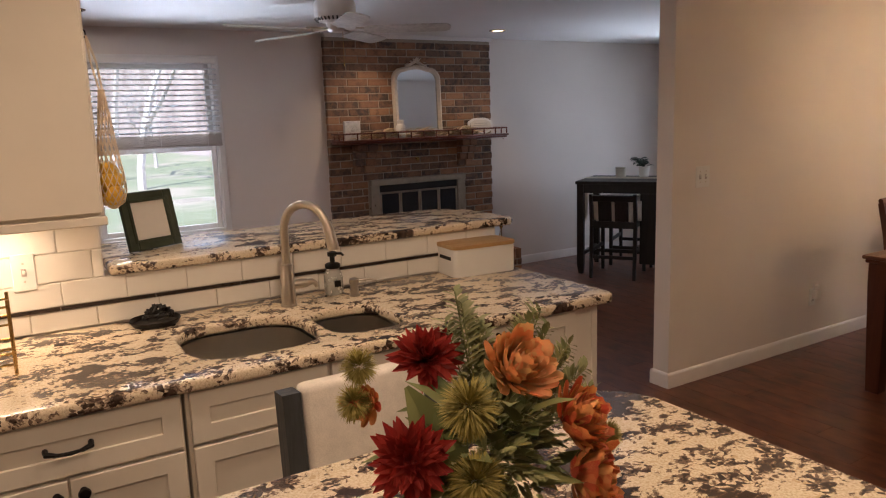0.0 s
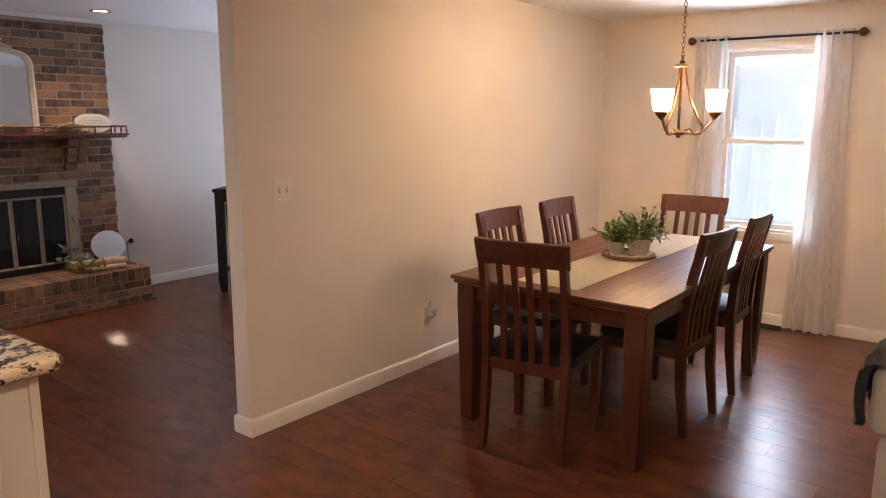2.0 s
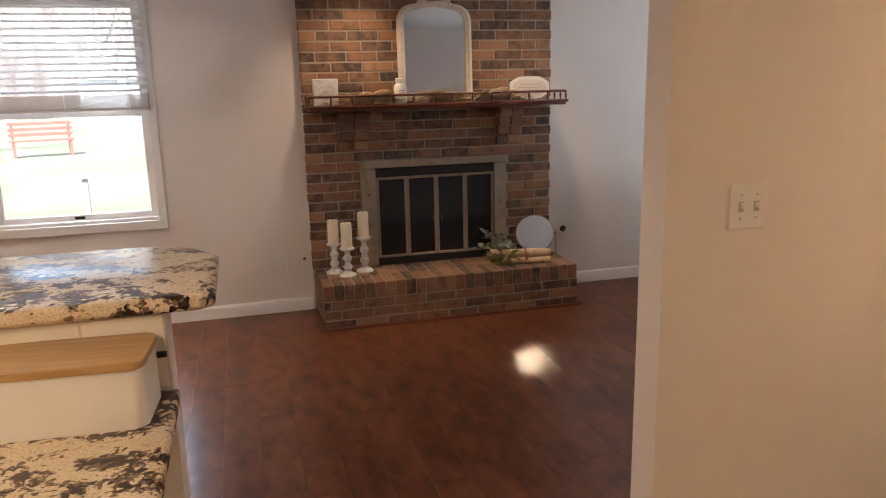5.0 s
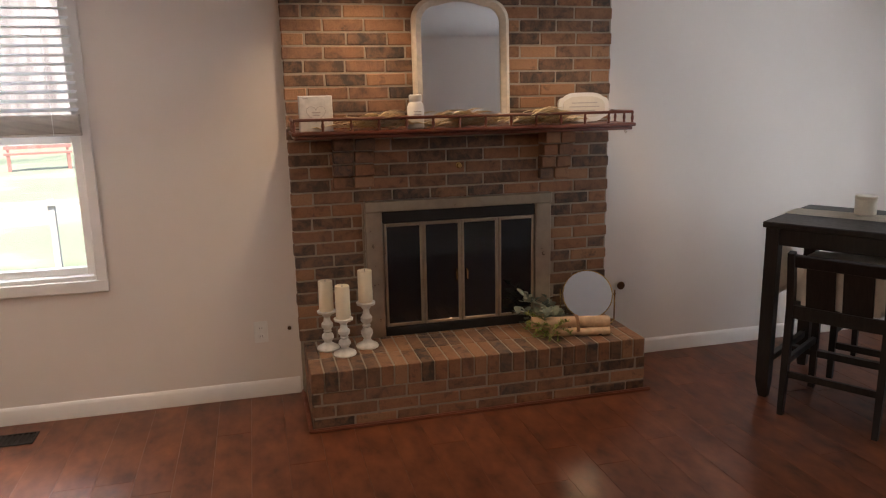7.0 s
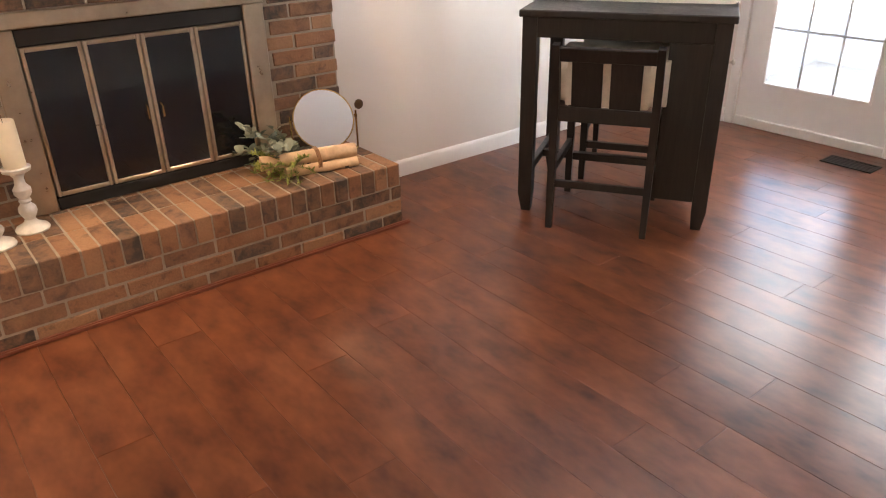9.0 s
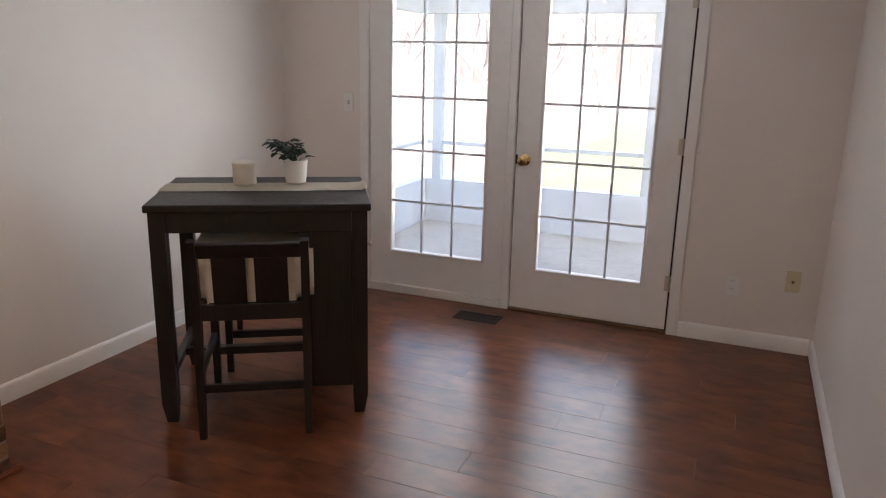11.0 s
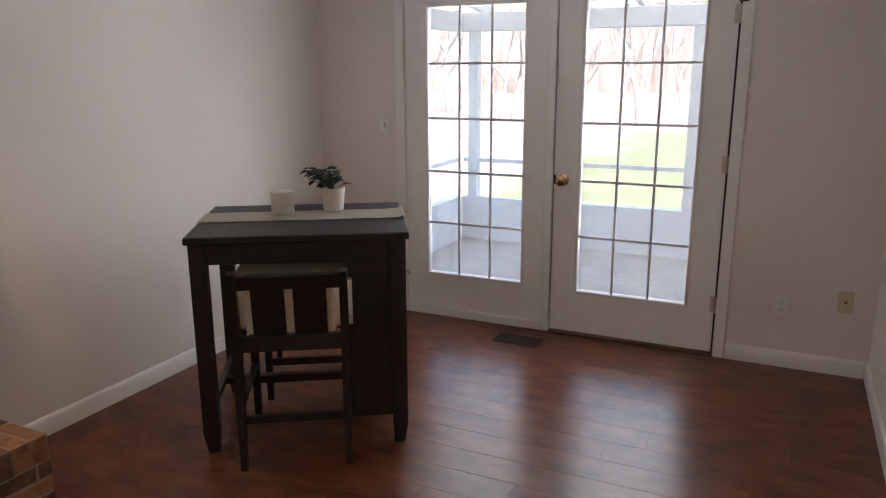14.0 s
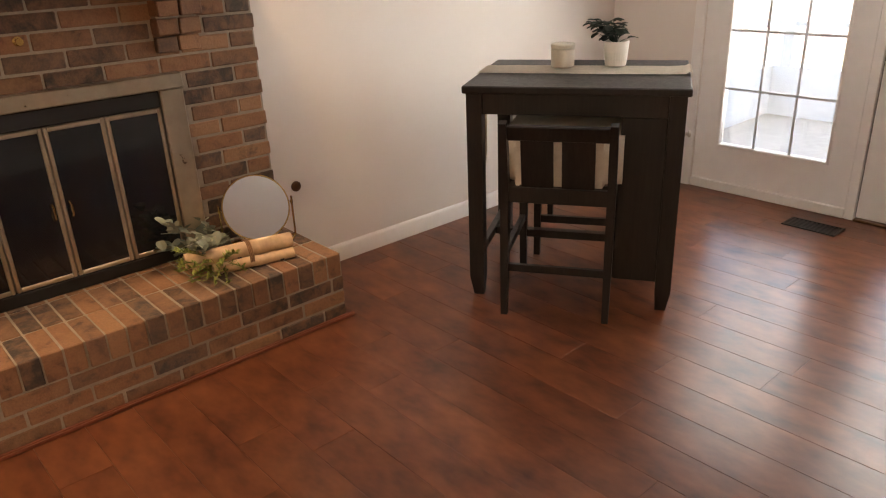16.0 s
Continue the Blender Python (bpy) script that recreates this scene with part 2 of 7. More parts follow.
def leaf_mat(name, a, b, rough=0.5):
    m, n, l, bs = material(name)
    geo = n.new("ShaderNodeNewGeometry")
    c = ramp(n, l, geo.outputs["Random Per Island"], [(0.0, a), (1.0, b)])
    f = noise_node(n, l, coords(n, l), 60, 3)
    c = mix(n, l, 0.3, c, ramp(n, l, f, [(0.3, (0.6,) * 3), (0.7, (1, 1, 1))]), "MULTIPLY")
    l.new(c, bs.inputs["Base Color"])
    bs.inputs["Roughness"].default_value = rough
    return m


WALL = wall_mat("wall_paint", (0.76, 0.69, 0.63))
CEILING = wall_mat("ceiling_paint", (0.78, 0.77, 0.75), 0.85)
TRIM = plain("white_trim_paint", (0.80, 0.765, 0.73), 0.35, vary=0.03, scale=12, bumpy=0.02)
FLOOR = floor_wood()
FLOOR_GAP = plain("floor_underlay", (0.03, 0.012, 0.008), 0.8)
BRICK = brick_mat()
MORTAR = plain("grey_tan_mortar", (0.36, 0.295, 0.23), 0.92, vary=0.12, scale=90, bumpy=0.4)
GRANITE = granite_mat("polished_granite", 0.0)
ISLAND_GRANITE = granite_mat("dark_veined_granite", 0.012)
CABINET = plain("cream_cabinet_paint", (0.76, 0.70, 0.60), 0.38, vary=0.03, scale=9, bumpy=0.02)
# dark brown that puts the shade of slots and the toe recess into colour
GAP = plain("recess_shade_dark", (0.10, 0.08, 0.06), 0.8)
TILE = plain("glazed_white_tile", (0.80, 0.76, 0.69), 0.14, vary=0.04, scale=7, bumpy=0.05)
GROUT = plain("pale_grout", (0.72, 0.66, 0.58), 0.9, vary=0.1, scale=80)
PENCIL = plain("bronze_pencil_tile", (0.035, 0.022, 0.016), 0.3, vary=0.2)
STEEL = plain("brushed_steel", (0.72, 0.67, 0.60), 0.34, 1.0, 0.02, 300, 0.01)
NICKEL = plain("brushed_nickel", (0.58, 0.52, 0.44), 0.34, 1.0, 0.05, 60, 0.02)
BRASS = plain("polished_brass", (0.62, 0.42, 0.16), 0.2, 1.0, 0.08, 40, 0.02)
BRONZE = plain("antique_bronze", (0.14, 0.075, 0.035), 0.38, 0.85, 0.2, 40, 0.06)
BLACK_IRON = plain("black_bronze_hardware", (0.012, 0.010, 0.009), 0.42, 0.6, 0.2, 40, 0.06)
SURROUND = plain("aged_brass_surround", (0.46, 0.39, 0.30), 0.33, 0.8, 0.12, 18, 0.04)
FIRE_DARK = plain("soot_and_gap_black_metal", (0.018, 0.016, 0.015), 0.6, 0.3, 0.2, 30, 0.05)
DARK_WOOD = wood("espresso_wood", (0.006, 0.0042, 0.0038), (0.016, 0.011, 0.0095), 0.44, 2, 1.0)
DINING_WOOD = wood("cherry_wood", (0.074, 0.021, 0.010), (0.112, 0.033, 0.015), 0.33, 2, 0.8)
TABLE_WOOD = wood("cherry_tabletop_wood", (0.105, 0.034, 0.015), (0.150, 0.049, 0.021), 0.42, 0, 0.6, 0.0)
MANTEL_WOOD = wood("mahogany_mantel_wood", (0.09, 0.022, 0.011), (0.19, 0.052, 0.025), 0.32, 0, 0.8)
TRIM_WOOD = wood("reddish_trim_wood", (0.17, 0.050, 0.028), (0.30, 0.095, 0.052), 0.4, 0, 0.8)
BAMBOO = wood("pale_bamboo", (0.50, 0.30, 0.12), (0.66, 0.43, 0.20), 0.42, 0, 0.6)
TRAY_WOOD = wood("tan_wood_tray", (0.26, 0.13, 0.06), (0.42, 0.23, 0.11), 0.45, 0, 0.6)
LEATHER = plain("black_leather", (0.010, 0.011, 0.012), 0.33, vary=0.2, scale=120, bumpy=0.15)
CREAM_FABRIC = plain("cream_upholstery", (0.74, 0.68, 0.60), 0.92, vary=0.08, scale=260, bumpy=0.25)
LINEN = plain("oatmeal_linen", (0.75, 0.67, 0.55), 0.95, vary=0.10, scale=340, bumpy=0.3)
GREY_WOOD = wood("weathered_grey_wood", (0.030, 0.034, 0.038), (0.075, 0.082, 0.088), 0.5, 2, 0.8)
THROW = plain("grey_knit_throw", (0.15, 0.16, 0.175), 0.97, vary=0.35, scale=90, bumpy=0.8)
SOFA_FABRIC = plain("greige_sofa_fabric", (0.50, 0.46, 0.41), 0.95, vary=0.08, scale=200, bumpy=0.3)
WHITE_WOOD = plain("distressed_white_paint", (0.70, 0.67, 0.62), 0.65, vary=0.16, scale=35, bumpy=0.2)
FRAME_WHITE = plain("whitewashed_frame", (0.66, 0.57, 0.46), 0.6, vary=0.14, scale=40, bumpy=0.15)
WAX = plain("ivory_wax", (0.80, 0.70, 0.52), 0.5, vary=0.05, scale=20, bumpy=0.05)
CERAMIC = plain("white_ceramic", (0.75, 0.72, 0.66), 0.35, vary=0.05, scale=20)
STONEWARE = plain("speckled_stoneware", (0.64, 0.59, 0.50), 0.55, vary=0.05, scale=160, bumpy=0.08)
PLASTIC = plain("white_plastic", (0.76, 0.74, 0.70), 0.4, vary=0.02, scale=10, bumpy=0.0)
IVORY = plain("ivory_plastic", (0.62, 0.52, 0.34), 0.4, vary=0.03, scale=10, bumpy=0.0)
GREY_INK = plain("grey_ink", (0.42, 0.38, 0.34), 0.8, bumpy=0.0)
HUSK = leaf_mat("dried_husk", (0.62, 0.45, 0.24), (0.88, 0.76, 0.55), 0.85)
BIRCH = plain("birch_bark", (0.62, 0.42, 0.26), 0.75, vary=0.22, scale=26, bumpy=0.3)
BARK_DARK = plain("dark_bark", (0.07, 0.05, 0.035), 0.9, vary=0.3, scale=30, bumpy=0.4)
EUCALYPTUS = leaf_mat("eucalyptus_leaf", (0.10, 0.13, 0.11), (0.42, 0.44, 0.33), 0.7)
FERN = leaf_mat("yellow_green_fern", (0.12, 0.16, 0.03), (0.34, 0.36, 0.08), 0.6)
HERB = leaf_mat("herb_leaf", (0.08, 0.16, 0.035), (0.26, 0.36, 0.11), 0.5)
IVY = leaf_mat("ivy_leaf", (0.006, 0.016, 0.008), (0.014, 0.036, 0.018), 0.75)
BOUQUET_GREEN = leaf_mat("bouquet_leaf", (0.09, 0.12, 0.03), (0.22, 0.23, 0.08), 0.75)
SPRIG = leaf_mat("sprig_leaf", (0.19, 0.21, 0.08), (0.34, 0.33, 0.14), 0.6)
RED_PETAL = leaf_mat("dark_red_petal", (0.28, 0.018, 0.016), (0.54, 0.055, 0.038), 0.7)
ORANGE_PETAL = leaf_mat("coral_orange_petal", (0.96, 0.43, 0.20), (0.98, 0.72, 0.34), 0.7)
RUST_PETAL = leaf_mat("rust_petal", (0.70, 0.13, 0.07), (0.96, 0.58, 0.20), 0.7)
POM = leaf_mat("olive_yellow_pompom", (0.24, 0.20, 0.04), (0.46, 0.38, 0.11), 0.85)
LEMON = plain("lemon_skin", (0.80, 0.48, 0.03), 0.4, vary=0.08, scale=90, bumpy=0.15)
NET = plain("cream_net_cord", (0.72, 0.58, 0.40), 0.9)
GREEN_FRAME = plain("dark_green_frame_paint", (0.035, 0.05, 0.025), 0.45, vary=0.3, scale=40, bumpy=0.1)
PAPER = plain("cream_paper", (0.78, 0.74, 0.68), 0.8, vary=0.02, scale=30, bumpy=0.0)
MIRROR = plain("silvered_mirror", (0.86, 0.87, 0.88), 0.015, 1.0, 0.0, 10, 0.0)
GLASS = glass_mat("window_glass")
# near-black opaque gloss; nothing shows through the insert's panes
DARK_GLASS = plain("opaque_dark_glass", (0.010, 0.011, 0.014), 0.06, 0.0, 0.15, 6, 0.0)
CLEAR = glass_mat("clear_bottle_glass", (0.93, 0.94, 0.93))
CLOUDY = plain("cloudy_soap_glass", (0.74, 0.72, 0.66), 0.25)
CLOUDY.node_tree.nodes["Principled BSDF"].inputs["Transmission Weight"].default_value = 0.55
SHADE = glow_mat("lit_frosted_shade", (1.0, 0.70, 0.34), 1.15)
sn = SHADE.node_tree.nodes
shade_mix, clear = sn.new("ShaderNodeMixShader"), sn.new("ShaderNodeBsdfTransparent")
clear.inputs[0].default_value, shade_mix.inputs[0].default_value = (1.0, 0.93, 0.82, 1), 0.45
SHADE.node_tree.links.new(sn["Principled BSDF"].outputs[0], shade_mix.inputs[1])
SHADE.node_tree.links.new(clear.outputs[0], shade_mix.inputs[2])
SHADE.node_tree.links.new(shade_mix.outputs[0], sn["Material Output"].inputs[0])
LED = glow_mat("lit_lamp_lens", (1.0, 0.72, 0.42), 1.2)
SHEER = sheer_mat("sheer_curtain", (0.95, 0.94, 0.93), 0.62, 0.42)
BLIND = sheer_mat("white_blind_slat", (0.88, 0.88, 0.89), 0.5)
BLIND_RAIL = plain("taupe_blind_stack", (0.42, 0.38, 0.34), 0.6)
ROOF_SHEET = sheer_mat("white_roof_sheet", (0.85, 0.85, 0.84), 0.5)
PORCH_WHITE = plain("porch_white_paint", (0.72, 0.75, 0.80), 0.5, vary=0.06, scale=8)
CONCRETE = plain("porch_concrete", (0.42, 0.40, 0.38), 0.9, vary=0.12, scale=20, bumpy=0.2)
GRILL = plain("grey_grill_cover", (0.10, 0.105, 0.115), 0.8, vary=0.2)
TREE_BARK = plain("grey_tree_bark", (0.40, 0.36, 0.34), 0.95, vary=0.25, scale=12, bumpy=0.5)
FENCE = plain("grey_fence_wood", (0.32, 0.29, 0.26), 0.9, vary=0.2, scale=20)
RED_PAINT = plain("faded_red_paint", (0.30, 0.10, 0.07), 0.7, vary=0.2)


def ground_mat():
    m, n, l, bs = material("lawn_ground")
    geo = n.new("ShaderNodeNewGeometry")
    f = noise_node(n, l, geo.outputs["Position"], 0.35, 4, 0.6, 0.5)
    g = noise_node(n, l, geo.outputs["Position"], 9, 5, 0.7)
    c = ramp(n, l, f, [(0.36, (0.25, 0.22, 0.17)), (0.47, (0.15, 0.165, 0.095)), (0.7, (0.13, 0.155, 0.08))])
    sep = n.new("ShaderNodeSeparateXYZ")
    l.new(geo.outputs["Position"], sep.inputs[0])

    def edge(axis, start, width):
        """Goes from 0 to 1 across a ragged border of the lawn."""
        rag = n.new("ShaderNodeMath")
        rag.operation = "MULTIPLY_ADD"
        rag.inputs[1].default_value = 5.0
        l.new(f, rag.inputs[0])
        l.new(sep.outputs[axis], rag.inputs[2])
        mr = n.new("ShaderNodeMapRange")
        mr.inputs[1].default_value, mr.inputs[2].default_value = start + 2.5, start + 2.5 + width
        l.new(rag.outputs[0], mr.inputs[0])
        return mr.outputs[0]

    def maths(op, p, q):
        k = n.new("ShaderNodeMath")
        k.operation = op
        l.new(p, k.inputs[0])
        l.new(q, k.inputs[1])
        return k.outputs[0]
    litter = maths("MAXIMUM", edge(0, 25.0, 2.0), maths("MULTIPLY", edge(0, 10.5, 1.0), edge(1, 7.4, 1.0)))
    c = mix(n, l, litter, c, ramp(n, l, g, [(0.35, (0.16, 0.125, 0.11)), (0.65, (0.34, 0.29, 0.27))]))
    c = mix(n, l, 0.5, c, ramp(n, l, g, [(0.3, (0.5,) * 3), (0.7, (1, 1, 1))]), "MULTIPLY")
    l.new(c, bs.inputs["Base Color"])
    bs.inputs["Roughness"].default_value = 0.95
    bump(n, l, bs, g, 0.5, 0.05)
    return m


def woods_mat():
    m, n, l, bs = material("far_bare_woods")
    geo = n.new("ShaderNodeNewGeometry")
    mp = n.new("ShaderNodeMapping")
    mp.inputs["Scale"].default_value = (1.0, 1.0, 0.12)
    l.new(geo.outputs["Position"], mp.inputs[0])
    f = noise_node(n, l, mp.outputs[0], 1.6, 6, 0.7, 0.6)
    l.new(ramp(n, l, f, [(0.35, (0.13, 0.10, 0.09)), (0.6, (0.30, 0.26, 0.24))]), bs.inputs["Base Color"])
    bs.inputs["Roughness"].default_value = 1.0
    return m


GROUND = ground_mat()
WOODS = woods_mat()

# ---- mesh helpers ----


def box(bm, x0, y0, z0, x1, y1, z1, bev=0.0, m=None, seg=1):
    r = bmesh.ops.create_cube(bm, size=1.0, matrix=Matrix.Translation(((x0 + x1) / 2, (y0 + y1) / 2, (z0 + z1) / 2)) @ Matrix.Diagonal((abs(x1 - x0), abs(y1 - y0), abs(z1 - z0), 1)))
    vs = r["verts"]
    if bev:
        es = list({e for v in vs for e in v.link_edges})
        out = bmesh.ops.bevel(bm, geom=es, offset=bev, segments=seg, affect="EDGES", profile=0.5)
        vs = list({v for f in out["faces"] for v in f.verts} | {v for v in vs if v.is_valid})
    if m is not None:
        bmesh.ops.transform(bm, matrix=m, verts=vs)
    return vs


def sweep(bm, pts, w, d=None, side=(1, 0, 0), seg=8, taper=None):
    """A bar along points: round of radius w, or rectangular w by d with its w side along side."""
    pts = [Vector(p) for p in pts]
    rings = []
    prev = None
    for i, p in enumerate(pts):
        t = (pts[min(i + 1, len(pts) - 1)] - pts[max(i - 1, 0)]).normalized()
        k = taper[i] if taper else 1.0
        if d is not None:
            s = Vector(side)
            s = (s - t * s.dot(t)).normalized()
            u = t.cross(s)
            ring = [p + s * (a * w * k / 2) + u * (b * d * k / 2) for a, b in ((-1, -1), (1, -1), (1, 1), (-1, 1))]
        else:
            if prev is None:
                s = t.orthogonal().normalized()
            else:
                s = (prev - t * prev.dot(t)).normalized()
            prev = s
            u = t.cross(s)
            ring = [p + (s * math.cos(2 * math.pi * j / seg) + u * math.sin(2 * math.pi * j / seg)) * w * k for j in range(seg)]
        rings.append([bm.verts.new(q) for q in ring])
    c = len(rings[0])
    for a, b in zip(rings, rings[1:]):
        for j in range(c):
            bm.faces.new((a[j], a[(j + 1) % c], b[(j + 1) % c], b[j]))
    bm.faces.new(rings[0][::-1])
    bm.faces.new(rings[-1])


def lathe(bm, profile, seg=24, at=(0, 0, 0), squash=(1, 1)):
    rings = []
    for r, z in profile:
        rings.append([bm.verts.new((at[0] + max(r, 1e-4) * squash[0] * math.cos(2 * math.pi * j / seg), at[1] + max(r, 1e-4) * squash[1] * math.sin(2 * math.pi * j / seg), at[2] + z)) for j in range(seg)])
    for a, b in zip(rings, rings[1:]):
        for j in range(seg):
            bm.faces.new((a[j], a[(j + 1) % seg], b[(j + 1) % seg], b[j]))
    bm.faces.new(rings[0][::-1])
    bm.faces.new(rings[-1])


def prism(bm, outline, z0, z1, bev=0.0):
    """An upright block over an outline in x and y, with an eased top and bottom rim."""
    lo = [bm.verts.new((x, y, z0)) for x, y in outline]
    hi = [bm.verts.new((x, y, z1)) for x, y in outline]
    c = len(lo)
    f = [bm.faces.new(lo[::-1]), bm.faces.new(hi)]
    for j in range(c):
        bm.faces.new((lo[j], lo[(j + 1) % c], hi[(j + 1) % c], hi[j]))
    if bev:
        bmesh.ops.bevel(bm, geom=list({e for g in f for e in g.edges}), offset=bev, segments=3, affect="EDGES", profile=0.5)


def rounded(x0, y0, x1, y1, r, seg=6, corners="1111"):
    out = []
    for k, (cx, cy, a) in enumerate(((x1 - r, y1 - r, 0), (x0 + r, y1 - r, 90), (x0 + r, y0 + r, 180), (x1 - r, y0 + r, 270))):
        if corners[k] == "1":
            out += [(cx + r * math.cos(radians(a + 90 * i / seg)), cy + r * math.sin(radians(a + 90 * i / seg))) for i in range(seg + 1)]
        else:
            out.append((x1 if k in (0, 3) else x0, y1 if k in (0, 1) else y0))
    return out


POINTED = ((0.0, 0.12), (0.35, 0.95), (0.68, 0.8), (1.0, 0.05))
ROUND = ((0.0, 0.25), (0.3, 0.8), (0.62, 1.0), (0.88, 0.78), (1.0, 0.34))


def leaf(bm, at, way, length, width, fold=0.15, up=(0, 0, 1), bend=0.15, shape=POINTED):
    way = Vector(way).normalized()
    s = way.cross(Vector(up))
    s = s.normalized() if s.length > 1e-3 else way.orthogonal().normalized()
    u = s.cross(way)
    p = Vector(at)
    rows = []
    for k, wd in shape:
        c = p + way * (length * k) - u * (bend * length * k * k)
        rows.append([bm.verts.new(c - s * (width * wd / 2) + u * (fold * width * wd)), bm.verts.new(c), bm.verts.new(c + s * (width * wd / 2) + u * (fold * width * wd))])
    for a, b in zip(rows, rows[1:]):
        bm.faces.new((a[0], a[1], b[1], b[0]))
        bm.faces.new((a[1], a[2], b[2], b[1]))


def mesh_of(bm, mat, smooth=True, angle=35):
    bmesh.ops.recalc_face_normals(bm, faces=bm.faces)
    me = bpy.data.meshes.new("mesh")
    bm.to_mesh(me)
    bm.free()
    me.materials.append(mat)
    if smooth:
        me.shade_smooth()
        me.set_sharp_from_angle(angle=radians(angle))
    return me


def part(name, bm, mat, parent=None, label="", smooth=True):
    ob = new(name, mesh_of(bm, mat, smooth))
    if parent is not None:
        ob.parent = parent
    if label:
        tagged(ob, label)
    return ob


def thing(name, label, category, m=None, group="", kind=""):
    ob = tagged(new(name), label, category, group, kind)
    ob.empty_display_size = 0.1
    if m is not None:
        ob.matrix_basis = m
    return ob


def solid(name, bm, mat, label, category, m=None, group="", kind="", smooth=True):
    ob = tagged(new(name, mesh_of(bm, mat, smooth)), label, category, group, kind)
    if m is not None:
        ob.matrix_basis = m
    return ob


def B():
    return bmesh.new()


def boxpart(name, dims, mat, parent, bev=0.0, label="", m=None, seg=1):
    bm = B()
    box(bm, *dims, bev, m, seg)
    return part(name, bm, mat, parent, label)


# ---- the shell ----
X0, XE, Y0, YF = -3.2, 7.245, -3.2, 6.40
PY0, PY1, PX0 = 3.03, 3.142, 3.587


def wall(name, label, boxes, mat=WALL):
    bm = B()
    for b in boxes:
        box(bm, *b)
    return solid(name, bm, mat, label, "wall", kind="structure", smooth=False)


DOOR_Y0, DOOR_Y1, DOOR_TOP = 3.885, 5.775, 2.055
DW_Y0, DW_Y1, DW_Z0, DW_Z1 = 1.37, 2.05, 0.70, 2.03
LW_X0, LW_X1, LW_Z0, LW_Z1 = 1.10, 2.045, 0.70, 2.06
WT = 0.16
wall("wall_east", "off-white painted wall with patio doors and dining window", [
    (XE, Y0, 0, XE + WT, DW_Y0, CEIL), (XE, DW_Y1, 0, XE + WT, DOOR_Y0, CEIL), (XE, DOOR_Y1, 0, XE + WT, YF + WT, CEIL),
    (XE, DW_Y0, 0, XE + WT, DW_Y1, DW_Z0), (XE, DW_Y0, DW_Z1, XE + WT, DW_Y1, CEIL), (XE, DOOR_Y0, DOOR_TOP, XE + WT, DOOR_Y1, CEIL)])
wall("wall_north", "off-white painted wall beside the brick fireplace", [
    (X0 - WT, YF, 0, LW_X0, YF + WT, CEIL), (LW_X1, YF, 0, XE, YF + WT, CEIL), (LW_X0, YF, 0, LW_X1, YF + WT, LW_Z0), (LW_X0, YF, LW_Z1, LW_X1, YF + WT, CEIL)])
wall("wall_west", "plain off-white painted wall", [(X0 - WT, Y0, 0, X0, YF, CEIL)])
wall("wall_south", "plain off-white painted wall", [(X0 - WT, Y0 - WT, 0, XE + WT, Y0, CEIL)])
wall("wall_partition", "cream painted partition wall with a free end", [(PX0, PY0, 0, XE, PY1, CEIL)])
wall("wall_kitchen", "off-white kitchen wall behind the tiles", [(X0, 3.03, 0, 0.745, 3.142, CEIL)])
wall("wall_bar", "low white half wall under the breakfast bar", [(0.745, 3.03, 0, 2.40, 3.142, 1.058)], TRIM)
bm = B()
box(bm, X0 - WT, Y0 - WT, CEIL, XE + WT, YF + WT, CEIL + 0.12)
solid("ceiling", bm, CEILING, "flat white painted ceiling", "ceiling", kind="structure", smooth=False)
bm = B()
box(bm, X0 - WT, Y0 - WT, -0.16, XE + WT, YF + WT, -0.012)
floor = solid("floor", bm, FLOOR_GAP, "dark reddish-brown hand-scraped plank floor", "floor", kind="structure", smooth=False)


def baseboard(x0, y0, x1, y1, nx, ny, h=0.088, d=0.013):
    """A skirting along a wall's foot, standing out towards (nx, ny), with an eased top."""
    a, b, o = Vector((x0, y0, 0)), Vector((x1, y1, 0)), Vector((nx, ny, 0))
    bm = B()
    prof = [(0, 0), (d, 0), (d, h - 0.018), (d * 0.55, h - 0.004), (d * 0.2, h), (0, h)]
    rows = [[bm.verts.new(p + o * (q + 0.0005) + Vector((0, 0, z))) for q, z in prof] for p in (a, b)]
    for j in range(len(prof)):
        k = (j + 1) % len(prof)
        bm.faces.new((rows[0][j], rows[0][k], rows[1][k], rows[1][j]))
    bm.faces.new(rows[0])
    bm.faces.new(rows[1][::-1])
    return solid("baseboard", bm, TRIM, "white painted wooden baseboard along the wall", "baseboard", kind="structure")


baseboard(PX0 - 0.013, PY0, XE, PY0, 0, -1)
baseboard(PX0 - 0.013, PY1, XE, PY1, 0, 1)
baseboard(PX0, PY0, PX0, PY1, -1, 0)
baseboard(4.735, YF, XE, YF, 0, -1)
baseboard(X0, YF, 2.985, YF, 0, -1)
baseboard(XE, 3.16, XE, 3.822, -1, 0)
baseboard(XE, 5.84, XE, YF, -1, 0)
baseboard(XE, Y0, XE, 3.015, -1, 0)
baseboard(X0, Y0, X0, YF, 1, 0)
baseboard(X0, Y0, XE, Y0, 0, 1)

# ---- patio doors ----


def casing(bm, y0, y1, z0, z1, w=0.06, out=0.016, bottom=False):
    x0, x1 = XE - out, XE - 0.001
    box(bm, x0, y0 - w, z0, x1, y0, z1 + w, 0.004)
    box(bm, x0, y1, z0, x1, y1 + w, z1 + w, 0.004)
    box(bm, x0, y0, z1, x1, y1, z1 + w, 0.004)


